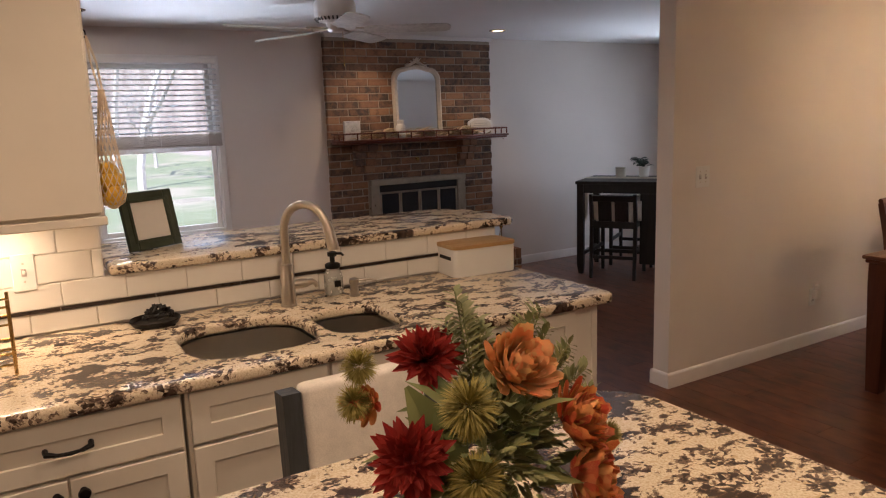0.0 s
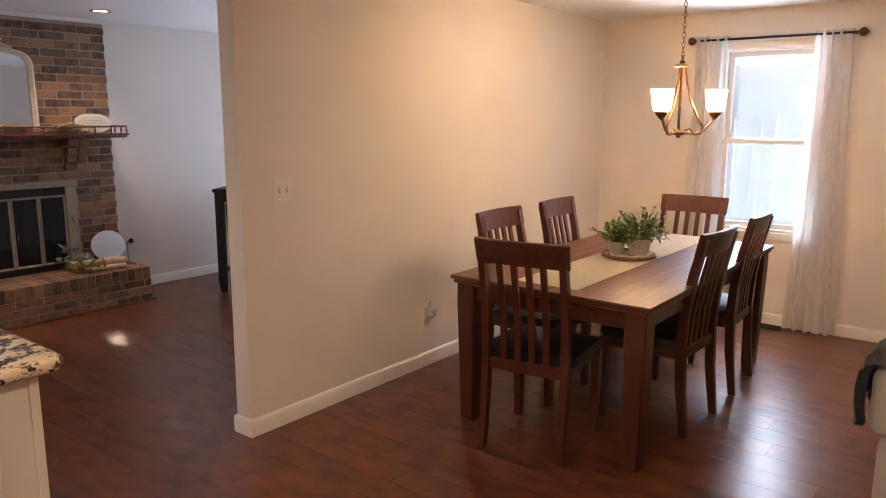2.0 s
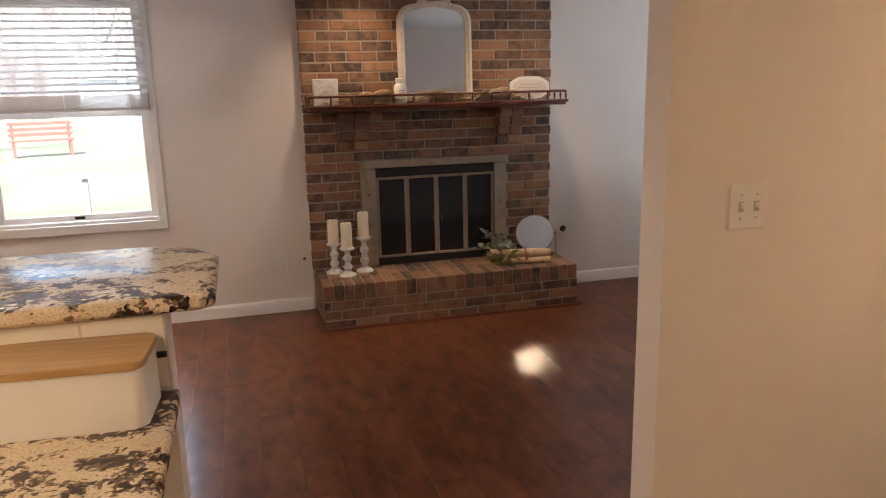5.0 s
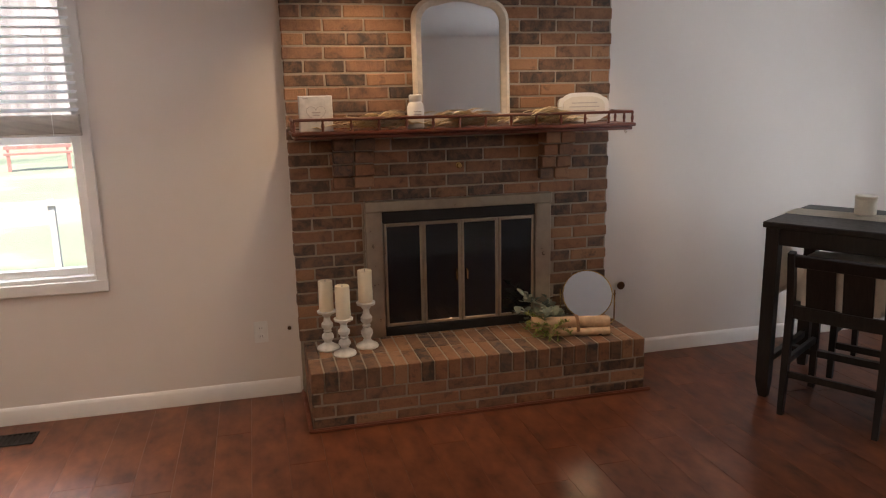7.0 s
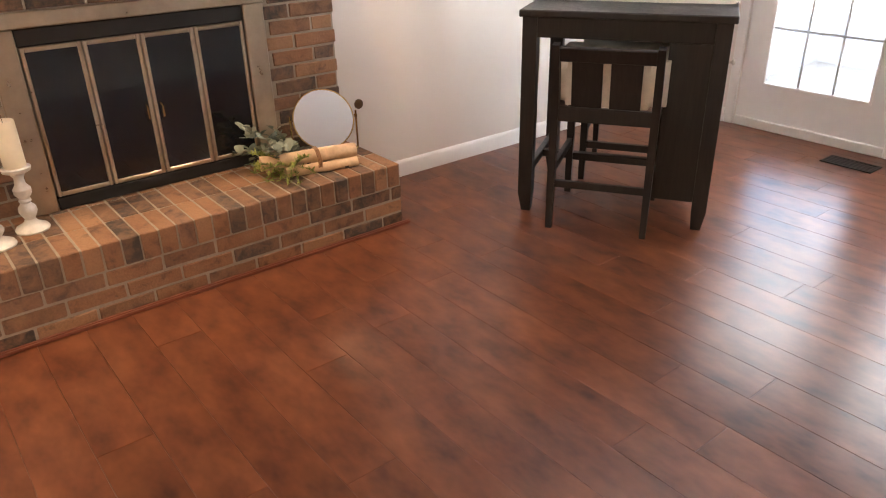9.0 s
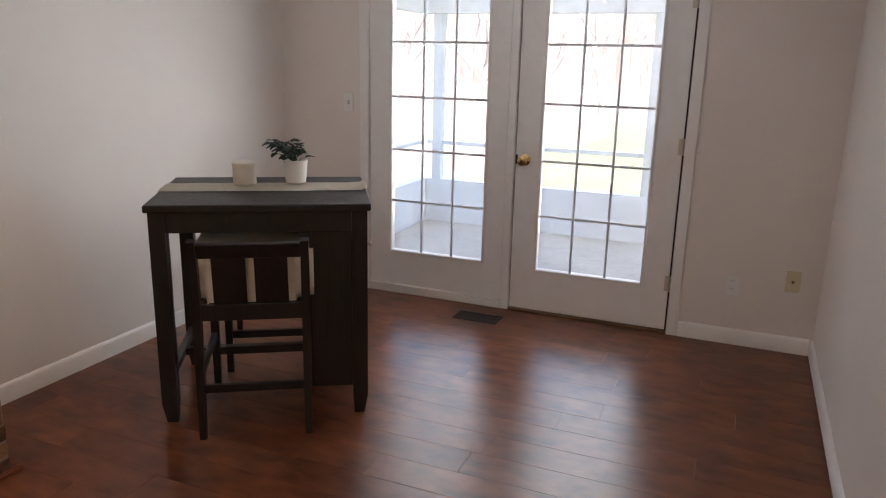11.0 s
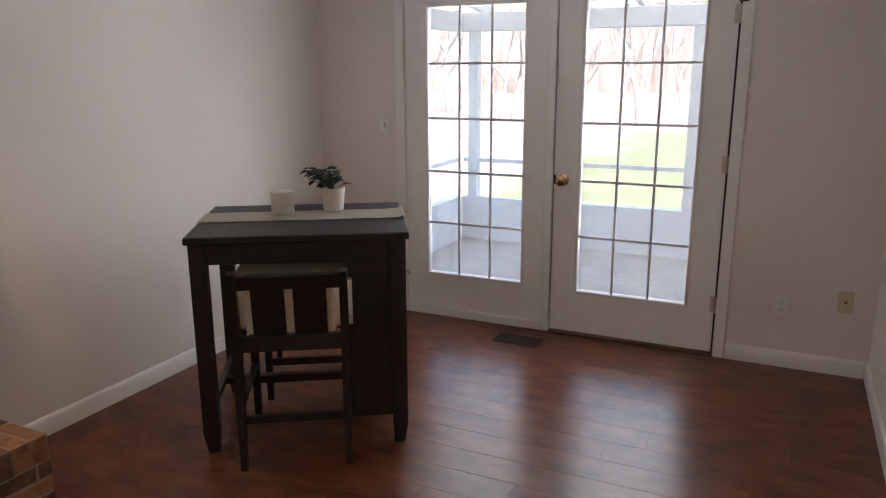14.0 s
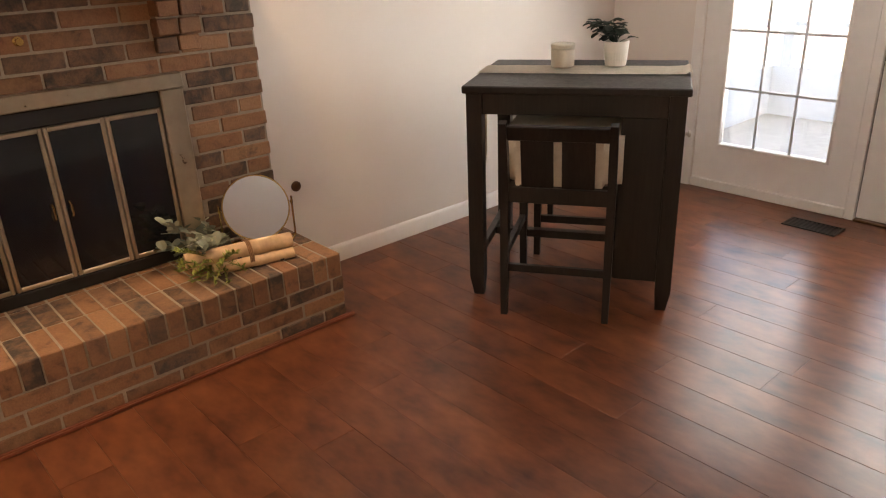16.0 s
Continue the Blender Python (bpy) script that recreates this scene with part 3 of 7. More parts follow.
doors = thing("door_1", "white double patio doors with fifteen panes each", "patio door", kind="structure")
bm = B()
casing(bm, DOOR_Y0, DOOR_Y1, 0, DOOR_TOP - 0.01)
part("casing", bm, TRIM, doors)
bm = B()
box(bm, XE - 0.004, 4.822, 0.0, XE + 0.10, 4.872, DOOR_TOP, 0.004)
part("mullion_post", bm, TRIM, doors)
bm = B()
box(bm, XE + 0.058, DOOR_Y0, 0.0, XE + 0.10, 3.925, DOOR_TOP)
box(bm, XE + 0.058, DOOR_Y1 - 0.03, 0.0, XE + 0.10, DOOR_Y1, DOOR_TOP)
box(bm, XE + 0.058, 3.925, 2.02, XE + 0.10, DOOR_Y1 - 0.03, DOOR_TOP)
part("door_stop", bm, TRIM, doors, smooth=False)
boxpart("threshold", (XE - 0.012, DOOR_Y0, 0.0, XE + 0.12, 4.822, 0.014), BRONZE, doors, 0.003)
boxpart("bottom_trim", (XE - 0.006, 4.872, 0.0, XE + 0.02, DOOR_Y1, 0.055), TRIM, doors, 0.004)
for name, y0, y1, gy0, gy1, gz0, gz1, zb in (("fixed_leaf", 4.872, 5.775, 5.008, 5.622, 0.282, 1.895, 0.0), ("hinged_leaf", 3.897, 4.817, 4.052, 4.662, 0.272, 1.891, 0.018)):
    bm = B()
    x0, x1 = XE + 0.012, XE + 0.056
    box(bm, x0, y0, zb, x1, gy0, 2.044)
    box(bm, x0, gy1, zb, x1, y1, 2.044)
    box(bm, x0, gy0, zb, x1, gy1, gz0)
    box(bm, x0, gy0, gz1, x1, gy1, 2.044)
    lf = part(name, bm, TRIM, doors, smooth=False)
    bm = B()
    w = 0.016
    for a, b, c, d in ((gy0 - w, gz0 - w, gy0, gz1 + w), (gy1, gz0 - w, gy1 + w, gz1 + w), (gy0, gz0 - w, gy1, gz0), (gy0, gz1, gy1, gz1 + w)):
        box(bm, x0 - 0.007, a, b, x0 - 0.0005, c, d, 0.003)
    part("glazing_bead", bm, TRIM, lf)
    for i in (1, 2):
        y = gy0 + (gy1 - gy0) * i / 3
        boxpart("muntin", (x0 + 0.006, y - 0.007, gz0, x0 + 0.018, y + 0.007, gz1), PORCH_WHITE, lf, 0.002)
    for i in (1, 2, 3, 4):
        z = gz0 + (gz1 - gz0) * i / 5
        boxpart("muntin", (x0 + 0.005, gy0, z - 0.007, x0 + 0.017, gy1, z + 0.007), PORCH_WHITE, lf, 0.002)
    for i in range(3):
        for j in range(5):
            ya, yb = gy0 + (gy1 - gy0) * i / 3, gy0 + (gy1 - gy0) * (i + 1) / 3
            za, zb2 = gz0 + (gz1 - gz0) * j / 5, gz0 + (gz1 - gz0) * (j + 1) / 5
            p = boxpart("pane", (x0 + 0.020, ya, za, x0 + 0.024, yb, zb2), GLASS, lf)
            p.visible_shadow = False
    if name == "hinged_leaf":
        bm = B()
        lathe(bm, [(0.034, 0), (0.034, 0.004), (0.026, 0.010), (0.012, 0.014), (0.011, 0.034), (0.020, 0.040), (0.029, 0.052), (0.028, 0.064), (0.016, 0.072), (0.004, 0.073)], 20)
        k = part("door_knob", bm, BRASS, lf, "round polished brass knob")
        k.matrix_basis = pose(x0, 4.762, 0.921, 0, -90, 0)
        boxpart("latch_plate", (x0 - 0.002, 4.806, 0.895, x0 + 0.02, 4.8185, 0.95), BLACK_IRON, lf)
        for z in (0.29, 1.05, 1.80):
            bm = B()
            lathe(bm, [(0.008, -0.045), (0.008, 0.045)], 10, (x0 - 0.008, y0 - 0.004, z))
            box(bm, x0 - 0.004, y0, z - 0.044, x0 - 0.001, y0 + 0.022, z + 0.044)
            part("hinge", bm, NICKEL, lf, "worn metal hinge")
# black strips paint the shade of the open gap round the hinged leaf
bm = B()
box(bm, XE + 0.018, 4.8172, 0.016, XE + 0.05, 4.8218, 2.044)
box(bm, XE + 0.018, 3.8855, 0.016, XE + 0.05, 3.8968, 2.044)
box(bm, XE + 0.018, 3.8855, 2.0442, XE + 0.05, 4.8218, 2.0548)
part("gap_shade_strip", bm, FIRE_DARK, doors, "dark strips for the shaded gap round the hinged leaf", smooth=False)
boxpart("door_catch", (XE - 0.03, 3.855, 1.853, XE - 0.016, 3.90, 1.862), BRONZE, doors, 0.002)


def face_plate(name, label, category, m, w, h, kind="outlet", mat=PLASTIC):
    """A wall plate in the x-z plane that faces -y, with its insert."""
    t = thing(name, label, category, m)
    bm = B()
    box(bm, -w / 2, -0.006, -h / 2, w / 2, -0.0005, h / 2, 0.003)
    part("cover_plate", bm, mat, t)
    if kind == "outlet":
        for z in (-0.022, 0.022):
            bm = B()
            lathe(bm, [(0.016, 0), (0.016, 0.003), (0.014, 0.004)], 16)
            s = part("socket", bm, mat, t)
            s.matrix_basis = pose(0, -0.006, z, 90, 0, 0)
            for dx in (-0.006, 0.006):
                boxpart("slot", (dx - 0.001, -0.0108, z - 0.004, dx + 0.001, -0.0095, z + 0.005), GAP, t)
    elif kind == "switch":
        n = 2 if w > 0.1 else 1
        for i in range(n):
            x = (i - (n - 1) / 2) * 0.046
            bm = B()
            box(bm, x - 0.005, -0.018, -0.004, x + 0.005, -0.006, 0.010, 0.002)
            part("toggle", bm, mat, t)
            # grey block whose colour gives the dark gap round the toggle
            boxpart("slot", (x - 0.0075, -0.0072, -0.013, x + 0.0075, -0.0062, 0.013), GREY_INK, t)
            for z in (-0.03, 0.03):
                boxpart("screw", (x - 0.003, -0.0075, z - 0.003, x + 0.003, -0.006, z + 0.003), NICKEL, t)
    else:
        bm = B()
        lathe(bm, [(0.008, 0), (0.008, 0.006), (0.004, 0.008)], 12)
        s = part("jack", bm, BRASS, t)
        s.matrix_basis = pose(0, -0.006, 0, 90, 0, 0)
    return t


EASTW = -90
face_plate("light_switch", "small white single toggle light switch on the wall", "light switch", pose(XE, 5.92, 1.204, 0, 0, EASTW), 0.07, 0.115, "switch")
face_plate("wall_outlet", "white double electrical outlet low on the wall", "outlet", pose(XE, 3.569, 0.335, 0, 0, EASTW), 0.07, 0.115)
face_plate("cable_jack", "ivory cable jack plate low on the wall", "cable jack", pose(XE, 3.277, 0.39, 0, 0, EASTW), 0.07, 0.115, "jack", IVORY)
face_plate("wall_outlet", "white double electrical outlet beside the fireplace", "outlet", pose(2.799, YF, 0.355, 0, 0, 0), 0.07, 0.115)
face_plate("light_switch", "white double toggle light switch on the partition", "light switch", pose(3.826, PY0, 1.189, 0, 0, 0), 0.115, 0.118, "switch")
o = face_plate("wall_outlet", "white outlet with a plug-in air freshener", "outlet", pose(4.935, PY0, 0.325, 0, 0, 0), 0.07, 0.115)
bm = B()
box(bm, -0.022, -0.050, -0.008, 0.026, -0.011, 0.052, 0.010, seg=2)
lathe(bm, [(0.012, 0.050), (0.016, 0.056), (0.015, 0.080), (0.007, 0.088)], 14, (0.002, -0.030, 0))
part("air_freshener", bm, CERAMIC, o)
bm = B()
lathe(bm, [(0.024, 0), (0.024, 0.006), (0.018, 0.010), (0.010, 0.011)], 18)
v = solid("gas_valve_cover", bm, BRONZE, "round bronze gas valve cover on the wall", "valve", pose(4.863, YF - 0.001, 0.432, 90, 0, 0))
bm = B()
lathe(bm, [(0.010, 0), (0.010, 0.01), (0.006, 0.012)], 12)
solid("cable_stub", bm, BRONZE, "small dark cable stub beside the brickwork", "cable", pose(2.945, YF - 0.001, 0.364, 90, 0, 0))


def floor_vent(x, y, lx, ly, label):
    t = thing("floor_vent", label, "floor vent", pose(x, y, 0.0))
    boxpart("backing", (-lx / 2 + 0.01, -ly / 2 + 0.01, 0.0005, lx / 2 - 0.01, ly / 2 - 0.01, 0.002), FIRE_DARK, t)
    bm = B()
    for a, b, c, d in ((-lx / 2, -ly / 2, lx / 2, -ly / 2 + 0.014), (-lx / 2, ly / 2 - 0.014, lx / 2, ly / 2), (-lx / 2, -ly / 2, -lx / 2 + 0.014, ly / 2), (lx / 2 - 0.014, -ly / 2, lx / 2, ly / 2)):
        box(bm, a, b, 0.0005, c, d, 0.006, 0.002)
    part("frame", bm, BLACK_IRON, t)
    n = 12
    for i in range(1, n):
        k = i / n
        if lx > ly:
            boxpart("slat", (-lx / 2 + lx * k - 0.004, -ly / 2 + 0.014, 0.002, -lx / 2 + lx * k + 0.004, ly / 2 - 0.014, 0.005), BLACK_IRON, t)
        else:
            boxpart("slat", (-lx / 2 + 0.014, -ly / 2 + ly * k - 0.004, 0.002, lx / 2 - 0.014, -ly / 2 + ly * k + 0.004, 0.005), BLACK_IRON, t)
    return t


floor_vent(7.02, 4.935, 0.14, 0.27, "dark metal floor vent by the patio doors")
floor_vent(1.60, 6.205, 0.28, 0.13, "dark metal floor vent under the window")
floor_vent(7.165, 1.60, 0.12, 0.26, "dark metal floor vent under the curtain")

# ---- windows ----


def sash_window(name, label, m, w, h, wall_t, case=0.05, sill=True):
    """A double-hung window in the x-z plane, local x centred, z from 0; the room is on the -y side."""
    t = thing(name, label, "window", m, kind="structure")
    bm = B()
    box(bm, -w / 2 - case, -0.016, -0.05, -w / 2, -0.001, h + case, 0.004)
    box(bm, w / 2, -0.016, -0.05, w / 2 + case, -0.001, h + case, 0.004)
    box(bm, -w / 2, -0.016, h, w / 2, -0.001, h + case, 0.004)
    part("window_frame", bm, TRIM, t)
    bm = B()
    box(bm, -w / 2 - case, -0.018, -0.06, w / 2 + case, -0.001, 0.0, 0.004)
    box(bm, -w / 2 + 0.001, -0.001, -0.001, w / 2 - 0.001, 0.06, 0.020, 0.003)
    part("window_sill", bm, TRIM, t)
    bm = B()
    for x0, x1 in ((-w / 2, -w / 2 + 0.012), (w / 2 - 0.012, w / 2)):
        box(bm, x0, 0, 0.02, x1, wall_t, h)
    box(bm, -w / 2 + 0.012, 0, h - 0.012, w / 2 - 0.012, wall_t, h)
    part("jamb", bm, TRIM, t, smooth=False)
    for nm, z0, z1, y in (("lower_sash", 0.02, h * 0.51, 0.045), ("upper_sash", h * 0.49, h - 0.012, 0.085)):
        s = 0.036
        bm = B()
        box(bm, -w / 2 + 0.012, y, z0, -w / 2 + 0.012 + s, y + 0.032, z1, 0.003)
        box(bm, w / 2 - 0.012 - s, y, z0, w / 2 - 0.012, y + 0.032, z1, 0.003)
        box(bm, -w / 2 + 0.012 + s, y, z0, w / 2 - 0.012 - s, y + 0.032, z0 + s, 0.003)
        box(bm, -w / 2 + 0.012 + s, y, z1 - s, w / 2 - 0.012 - s, y + 0.032, z1, 0.003)
        sa = part(nm, bm, TRIM, t)
        p = boxpart("pane", (-w / 2 + 0.014 + s, y + 0.013, z0 + s, w / 2 - 0.014 - s, y + 0.018, z1 - s), GLASS, sa)
        p.visible_shadow = False
        if nm == "lower_sash":
            bm = B()
            box(bm, -0.03, y - 0.012, z0 + 0.008, 0.03, y, z0 + 0.026, 0.003)
            part("sash_lift", bm, BLACK_IRON, sa)
    return t


sash_window("window_1", "white double-hung living room window over the lawn", pose((LW_X0 + LW_X1) / 2, YF, LW_Z0), LW_X1 - LW_X0, LW_Z1 - LW_Z0, WT)
sash_window("window_2", "white double-hung dining room window facing the porch", pose(XE, (DW_Y0 + DW_Y1) / 2, DW_Z0, 0, 0, -90), DW_Y1 - DW_Y0, DW_Z1 - DW_Z0, WT)

blind = thing("window_blind", "half-raised white slatted blind with taupe bottom rail", "blind", pose(1.59, YF, 0))
boxpart("headrail", (-0.475, -0.062, 2.045, 0.475, -0.018, 2.085), TRIM, blind, 0.004)
bm = B()
m0 = pose(0, 0, 0, 18, 0, 0)
box(bm, -0.47, -0.022, -0.0012, 0.47, 0.022, 0.0012, 0.0, m0)
slat_mesh = mesh_of(bm, BLIND, False)
for i in range(13):
    s = new("slat", slat_mesh)
    s.parent, s.matrix_basis = blind, pose(0, -0.042, 1.515 + 0.0405 * i)
bm = B()
box(bm, -0.47, -0.064, 0, 0.47, -0.020, 0.0038)
folded = mesh_of(bm, BLIND_RAIL, False)
for i in range(16):
    s = new("folded_slat", folded)
    s.parent, s.location = blind, (0, 0, 1.412 + 0.0052 * i)
boxpart("bottom_rail", (-0.472, -0.065, 1.396, 0.472, -0.019, 1.411), BLIND_RAIL, blind, 0.003)
for x in (-0.36, 0.0, 0.36):
    bm = B()
    sweep(bm, [(x, -0.066, 2.05), (x, -0.066, 1.40)], 0.0012, seg=5)
    part("ladder_cord", bm, BLIND, blind)
bm = B()
sweep(bm, [(-0.40, -0.072, 2.05), (-0.40, -0.072, 1.52)], 0.003, seg=6)
part("tilt_wand", bm, CLEAR, blind)

rod = thing("curtain_rod", "dark bronze curtain rod with ball finials", "curtain rod", pose(XE - 0.075, 1.71, 2.10))
bm = B()
sweep(bm, [(0, -0.54, 0), (0, 0.54, 0)], 0.009, seg=10)
part("rod", bm, BLACK_IRON, rod)
for s in (-1, 1):
    bm = B()
    lathe(bm, [(0.008, 0), (0.014, 0.006), (0.026, 0.020), (0.032, 0.034), (0.026, 0.052), (0.012, 0.062), (0.004, 0.064)], 16)
    f = part("finial", bm, BRONZE, rod)
    f.matrix_basis = pose(0, s * 0.535, 0, -90 * s, 0, 0)
    bm = B()
    box(bm, 0.0, s * 0.515 - 0.006, -0.012, 0.074, s * 0.515 + 0.006, -0.002)
    part("bracket", bm, BLACK_IRON, rod)


def curtain(y0, y1, yb0, yb1, seed):
    bm = B()
    cols, rows_ = 60, 22
    rnd = random.Random(seed)
    ph = [rnd.uniform(0, 6.28) for _ in range(4)]
    grid = []
    for r in range(rows_ + 1):
        k = r / rows_
        z = 2.125 - k * (2.125 - 0.012)
        a, b = y0 + (yb0 - y0) * k, y1 + (yb1 - y1) * k
        line = []
        for c in range(cols + 1):
            u = c / cols
            amp = 0.016 + 0.018 * k
            x = amp * (math.sin(u * 31 + ph[0]) + 0.5 * math.sin(u * 53 + ph[1] + 1.2 * k)) + 0.008 * math.sin(6 * k + ph[2] + 8 * u)
            if abs(z - 2.10) < 0.06:
                x *= 0.6
            line.append(bm.verts.new((XE - 0.077 + x, a + (b - a) * u + 0.006 * math.sin(u * 40 + 5 * k), z)))
        grid.append(line)
    for r in range(rows_):
        for c in range(cols):
            bm.faces.new((grid[r][c], grid[r][c + 1], grid[r + 1][c + 1], grid[r + 1][c]))
    bmesh.ops.solidify(bm, geom=bm.faces[:], thickness=0.0015)
    return solid("curtain", bm, SHEER, "sheer white full-length curtain panel on the rod", "curtain", group="dining window curtains")


curtain(2.00, 2.245, 2.02, 2.28, 1)
curtain(1.185, 1.425, 1.13, 1.47, 2)

# ---- fireplace ----
FX0, FX1, FYF = 2.992, 4.735, 6.345
HX0, HX1, HYF, HZ = 3.012, 4.742, 5.888, 0.29
fire = thing("fireplace", "brown brick fireplace with raised hearth", "fireplace")
bm = B()
box(bm, FX0 + 0.006, FYF + 0.004, 0, FX1 - 0.008, YF - 0.0005, CEIL - 0.03)
box(bm, HX0 + 0.008, HYF + 0.003, 0, HX1 - 0.004, FYF + 0.008, HZ - 0.0035)
part("mortar", bm, MORTAR, fire, smooth=False)
random.seed(5)


def brick_mesh(w, d, h, seed):
    """A brick with chipped, eased edges: x w, y d, z h, centred."""
    rnd = random.Random(seed)
    bm = B()
    c = 0.0035
    pts = {}
    for sx in (-1, 1):
        for sy in (-1, 1):
            for sz in (-1, 1):
                j = [rnd.uniform(-0.0012, 0.0012) for _ in range(3)]
                px, py, pz = sx * w / 2 + j[0], sy * d / 2 + j[1], sz * h / 2 + j[2]
                pts[sx, sy, sz] = (bm.verts.new((px, py - sy * c, pz - sz * c)), bm.verts.new((px - sx * c, py, pz - sz * c)), bm.verts.new((px - sx * c, py - sy * c, pz)))
    P = pts
    S = (-1, 1)
    for s in S:
        bm.faces.new([P[s, a, b][0] for a, b in ((-1, -1), (1, -1), (1, 1), (-1, 1))])
        bm.faces.new([P[a, s, b][1] for a, b in ((-1, -1), (1, -1), (1, 1), (-1, 1))])
        bm.faces.new([P[a, b, s][2] for a, b in ((-1, -1), (1, -1), (1, 1), (-1, 1))])
    for a in S:
        for b in S:
            bm.faces.new((P[a, b, -1][0], P[a, b, 1][0], P[a, b, 1][1], P[a, b, -1][1]))
            bm.faces.new((P[a, -1, b][0], P[a, 1, b][0], P[a, 1, b][2], P[a, -1, b][2]))
            bm.faces.new((P[-1, a, b][1], P[1, a, b][1], P[1, a, b][2], P[-1, a, b][2]))
    for k in P.values():
        bm.faces.new(k)
    return mesh_of(bm, BRICK, False)


BRICK_CACHE = {}


def lay(x0, y0, z0, x1, y1, z1, parent=None):
    w, d, h = round(x1 - x0, 3), round(y1 - y0, 3), round(z1 - z0, 3)
    key = (w, d, h, random.randrange(3))
    if key not in BRICK_CACHE:
        BRICK_CACHE[key] = brick_mesh(w, d, h, len(BRICK_CACHE))
    ob = new("brick", BRICK_CACHE[key])
    ob.parent = parent or fire
    ob.location = ((x0 + x1) / 2, (y0 + y1) / 2 + random.uniform(-0.0015, 0.0015), (z0 + z1) / 2)
    return ob


COURSE, JOINT, BL = 0.0652, 0.0088, 0.2035
FBX0, FBX1, FBZ1 = 3.345, 4.385, 1.0
n_courses = int((CEIL - 0.035 - HZ) / COURSE)
for r in range(n_courses):
    z = HZ + r * COURSE + JOINT
    off = (0, 0.5, 0.08, 0.56)[r % 4] * BL
    cuts = [FX0 + random.uniform(-0.003, 0.003)]
    x = FX0 + off if off > 0.03 else FX0 + BL
    while x < FX1 - 0.05:
        cuts.append(x)
        x += BL
    cuts.append(FX1 + (0.006 if r % 2 else -0.006))
    for a, b in zip(cuts, cuts[1:]):
        spans = [(a, b)]
        if z < FBZ1 - 0.02:
            if a >= FBX0 and b <= FBX1:
                continue
            if a < FBX0 < b:
                spans = [(a, FBX0 + JOINT)]
            elif a < FBX1 < b:
                spans = [(FBX1, b)]
        for p, q in spans:
            if q - p > 0.035:
                lay(p, FYF, z, q - JOINT, FYF + 0.05, z + COURSE - JOINT)
# corbels under the shelf
for cx0, cx1 in ((3.205, 3.42), (4.315, 4.49)):
    cw = (cx1 - cx0) / 2
    for r in range(4):
        z = 1.355 - (r + 1) * COURSE
        dep = (0.115, 0.09, 0.06, 0.03)[r]
        for k in range(2):
            lay(cx0 + k * cw, FYF - dep, z, cx0 + (k + 1) * cw - 0.008, FYF + 0.0, z + COURSE - JOINT)
    bm = B()
    box(bm, cx0 + 0.006, FYF - 0.1, 1.355 - COURSE, cx1 - 0.014, FYF, 1.352)
    box(bm, cx0 + 0.006, FYF - 0.045, 1.355 - 3 * COURSE, cx1 - 0.014, FYF, 1.355 - COURSE)
    part("corbel_mortar", bm, MORTAR, fire, smooth=False)
# hearth courses and the row of bricks on edge on top
HC = 0.0635
for r in range(3):
    z = r * HC + 0.002
    off = (0.0, 0.55, 0.25)[r] * BL
    xs = [HX0]
    x = HX0 + (off or BL)
    while x < HX1 - 0.05:
        xs.append(x)
        x += BL
    xs.append(HX1)
    for a, b in zip(xs, xs[1:]):
        lay(a, HYF, z, b - JOINT if b < HX1 else b, HYF + 0.09, z + HC - JOINT)
    for side in (0, 1):
        ys = [HYF + 0.0995, HYF + 0.0995 + (0.1 if r % 2 else 0.2), HYF + 0.0995 + (0.3 if r % 2 else 0.35), FYF]
        for a, b in zip(ys, ys[1:]):
            if side:
                lay(HX1 - 0.09, a, z, HX1, b - JOINT, z + HC - JOINT)
            else:
                lay(HX0, a, z, HX0 + 0.09, b - JOINT, z + HC - JOINT)
pitch = (HX1 - HX0) / 26
for i in range(26):
    x = HX0 + i * pitch
    lay(x, HYF - 0.004, 3 * HC, x + pitch - JOINT * 0.9, HYF + 0.192, HZ + random.uniform(-0.001, 0.001))
    lay(x, HYF + 0.201, 3 * HC, x + pitch - JOINT * 0.9, HYF + 0.395, HZ + random.uniform(-0.001, 0.001))
    lay(x, HYF + 0.404, 3 * HC, x + pitch - JOINT * 0.9, FYF + 0.012, HZ + random.uniform(-0.001, 0.001))


def molding(name, label, pts, mat, r=0.016):
    bm = B()
    sweep(bm, pts, r, r, side=(0, 0, 1))
    bmesh.ops.bevel(bm, geom=bm.edges[:], offset=0.005, segments=2, affect="EDGES")
    return solid(name, bm, mat, label, "trim", kind="structure")


molding("hearth_trim", "reddish-brown wooden quarter-round at the hearth foot", [(HX0 - 0.013, HYF - 0.013, 0.009), (HX1 + 0.03, HYF - 0.013, 0.009)], TRIM_WOOD, 0.019)
molding("hearth_trim", "reddish-brown wooden quarter-round at the hearth side", [(HX0 - 0.013, HYF - 0.022, 0.009), (HX0 - 0.013, YF - 0.014, 0.009)], TRIM_WOOD, 0.019)
molding("corner_trim", "white vertical trim strip beside the brickwork", [(FX0 - 0.016, YF - 0.016, 0.05), (FX0 - 0.016, YF - 0.016, CEIL)], TRIM, 0.026)
molding("ceiling_trim", "white trim strip above the brickwork", [(FX0, FYF - 0.005, CEIL - 0.018), (FX1 + 0.01, FYF - 0.005, CEIL - 0.018)], TRIM, 0.034)

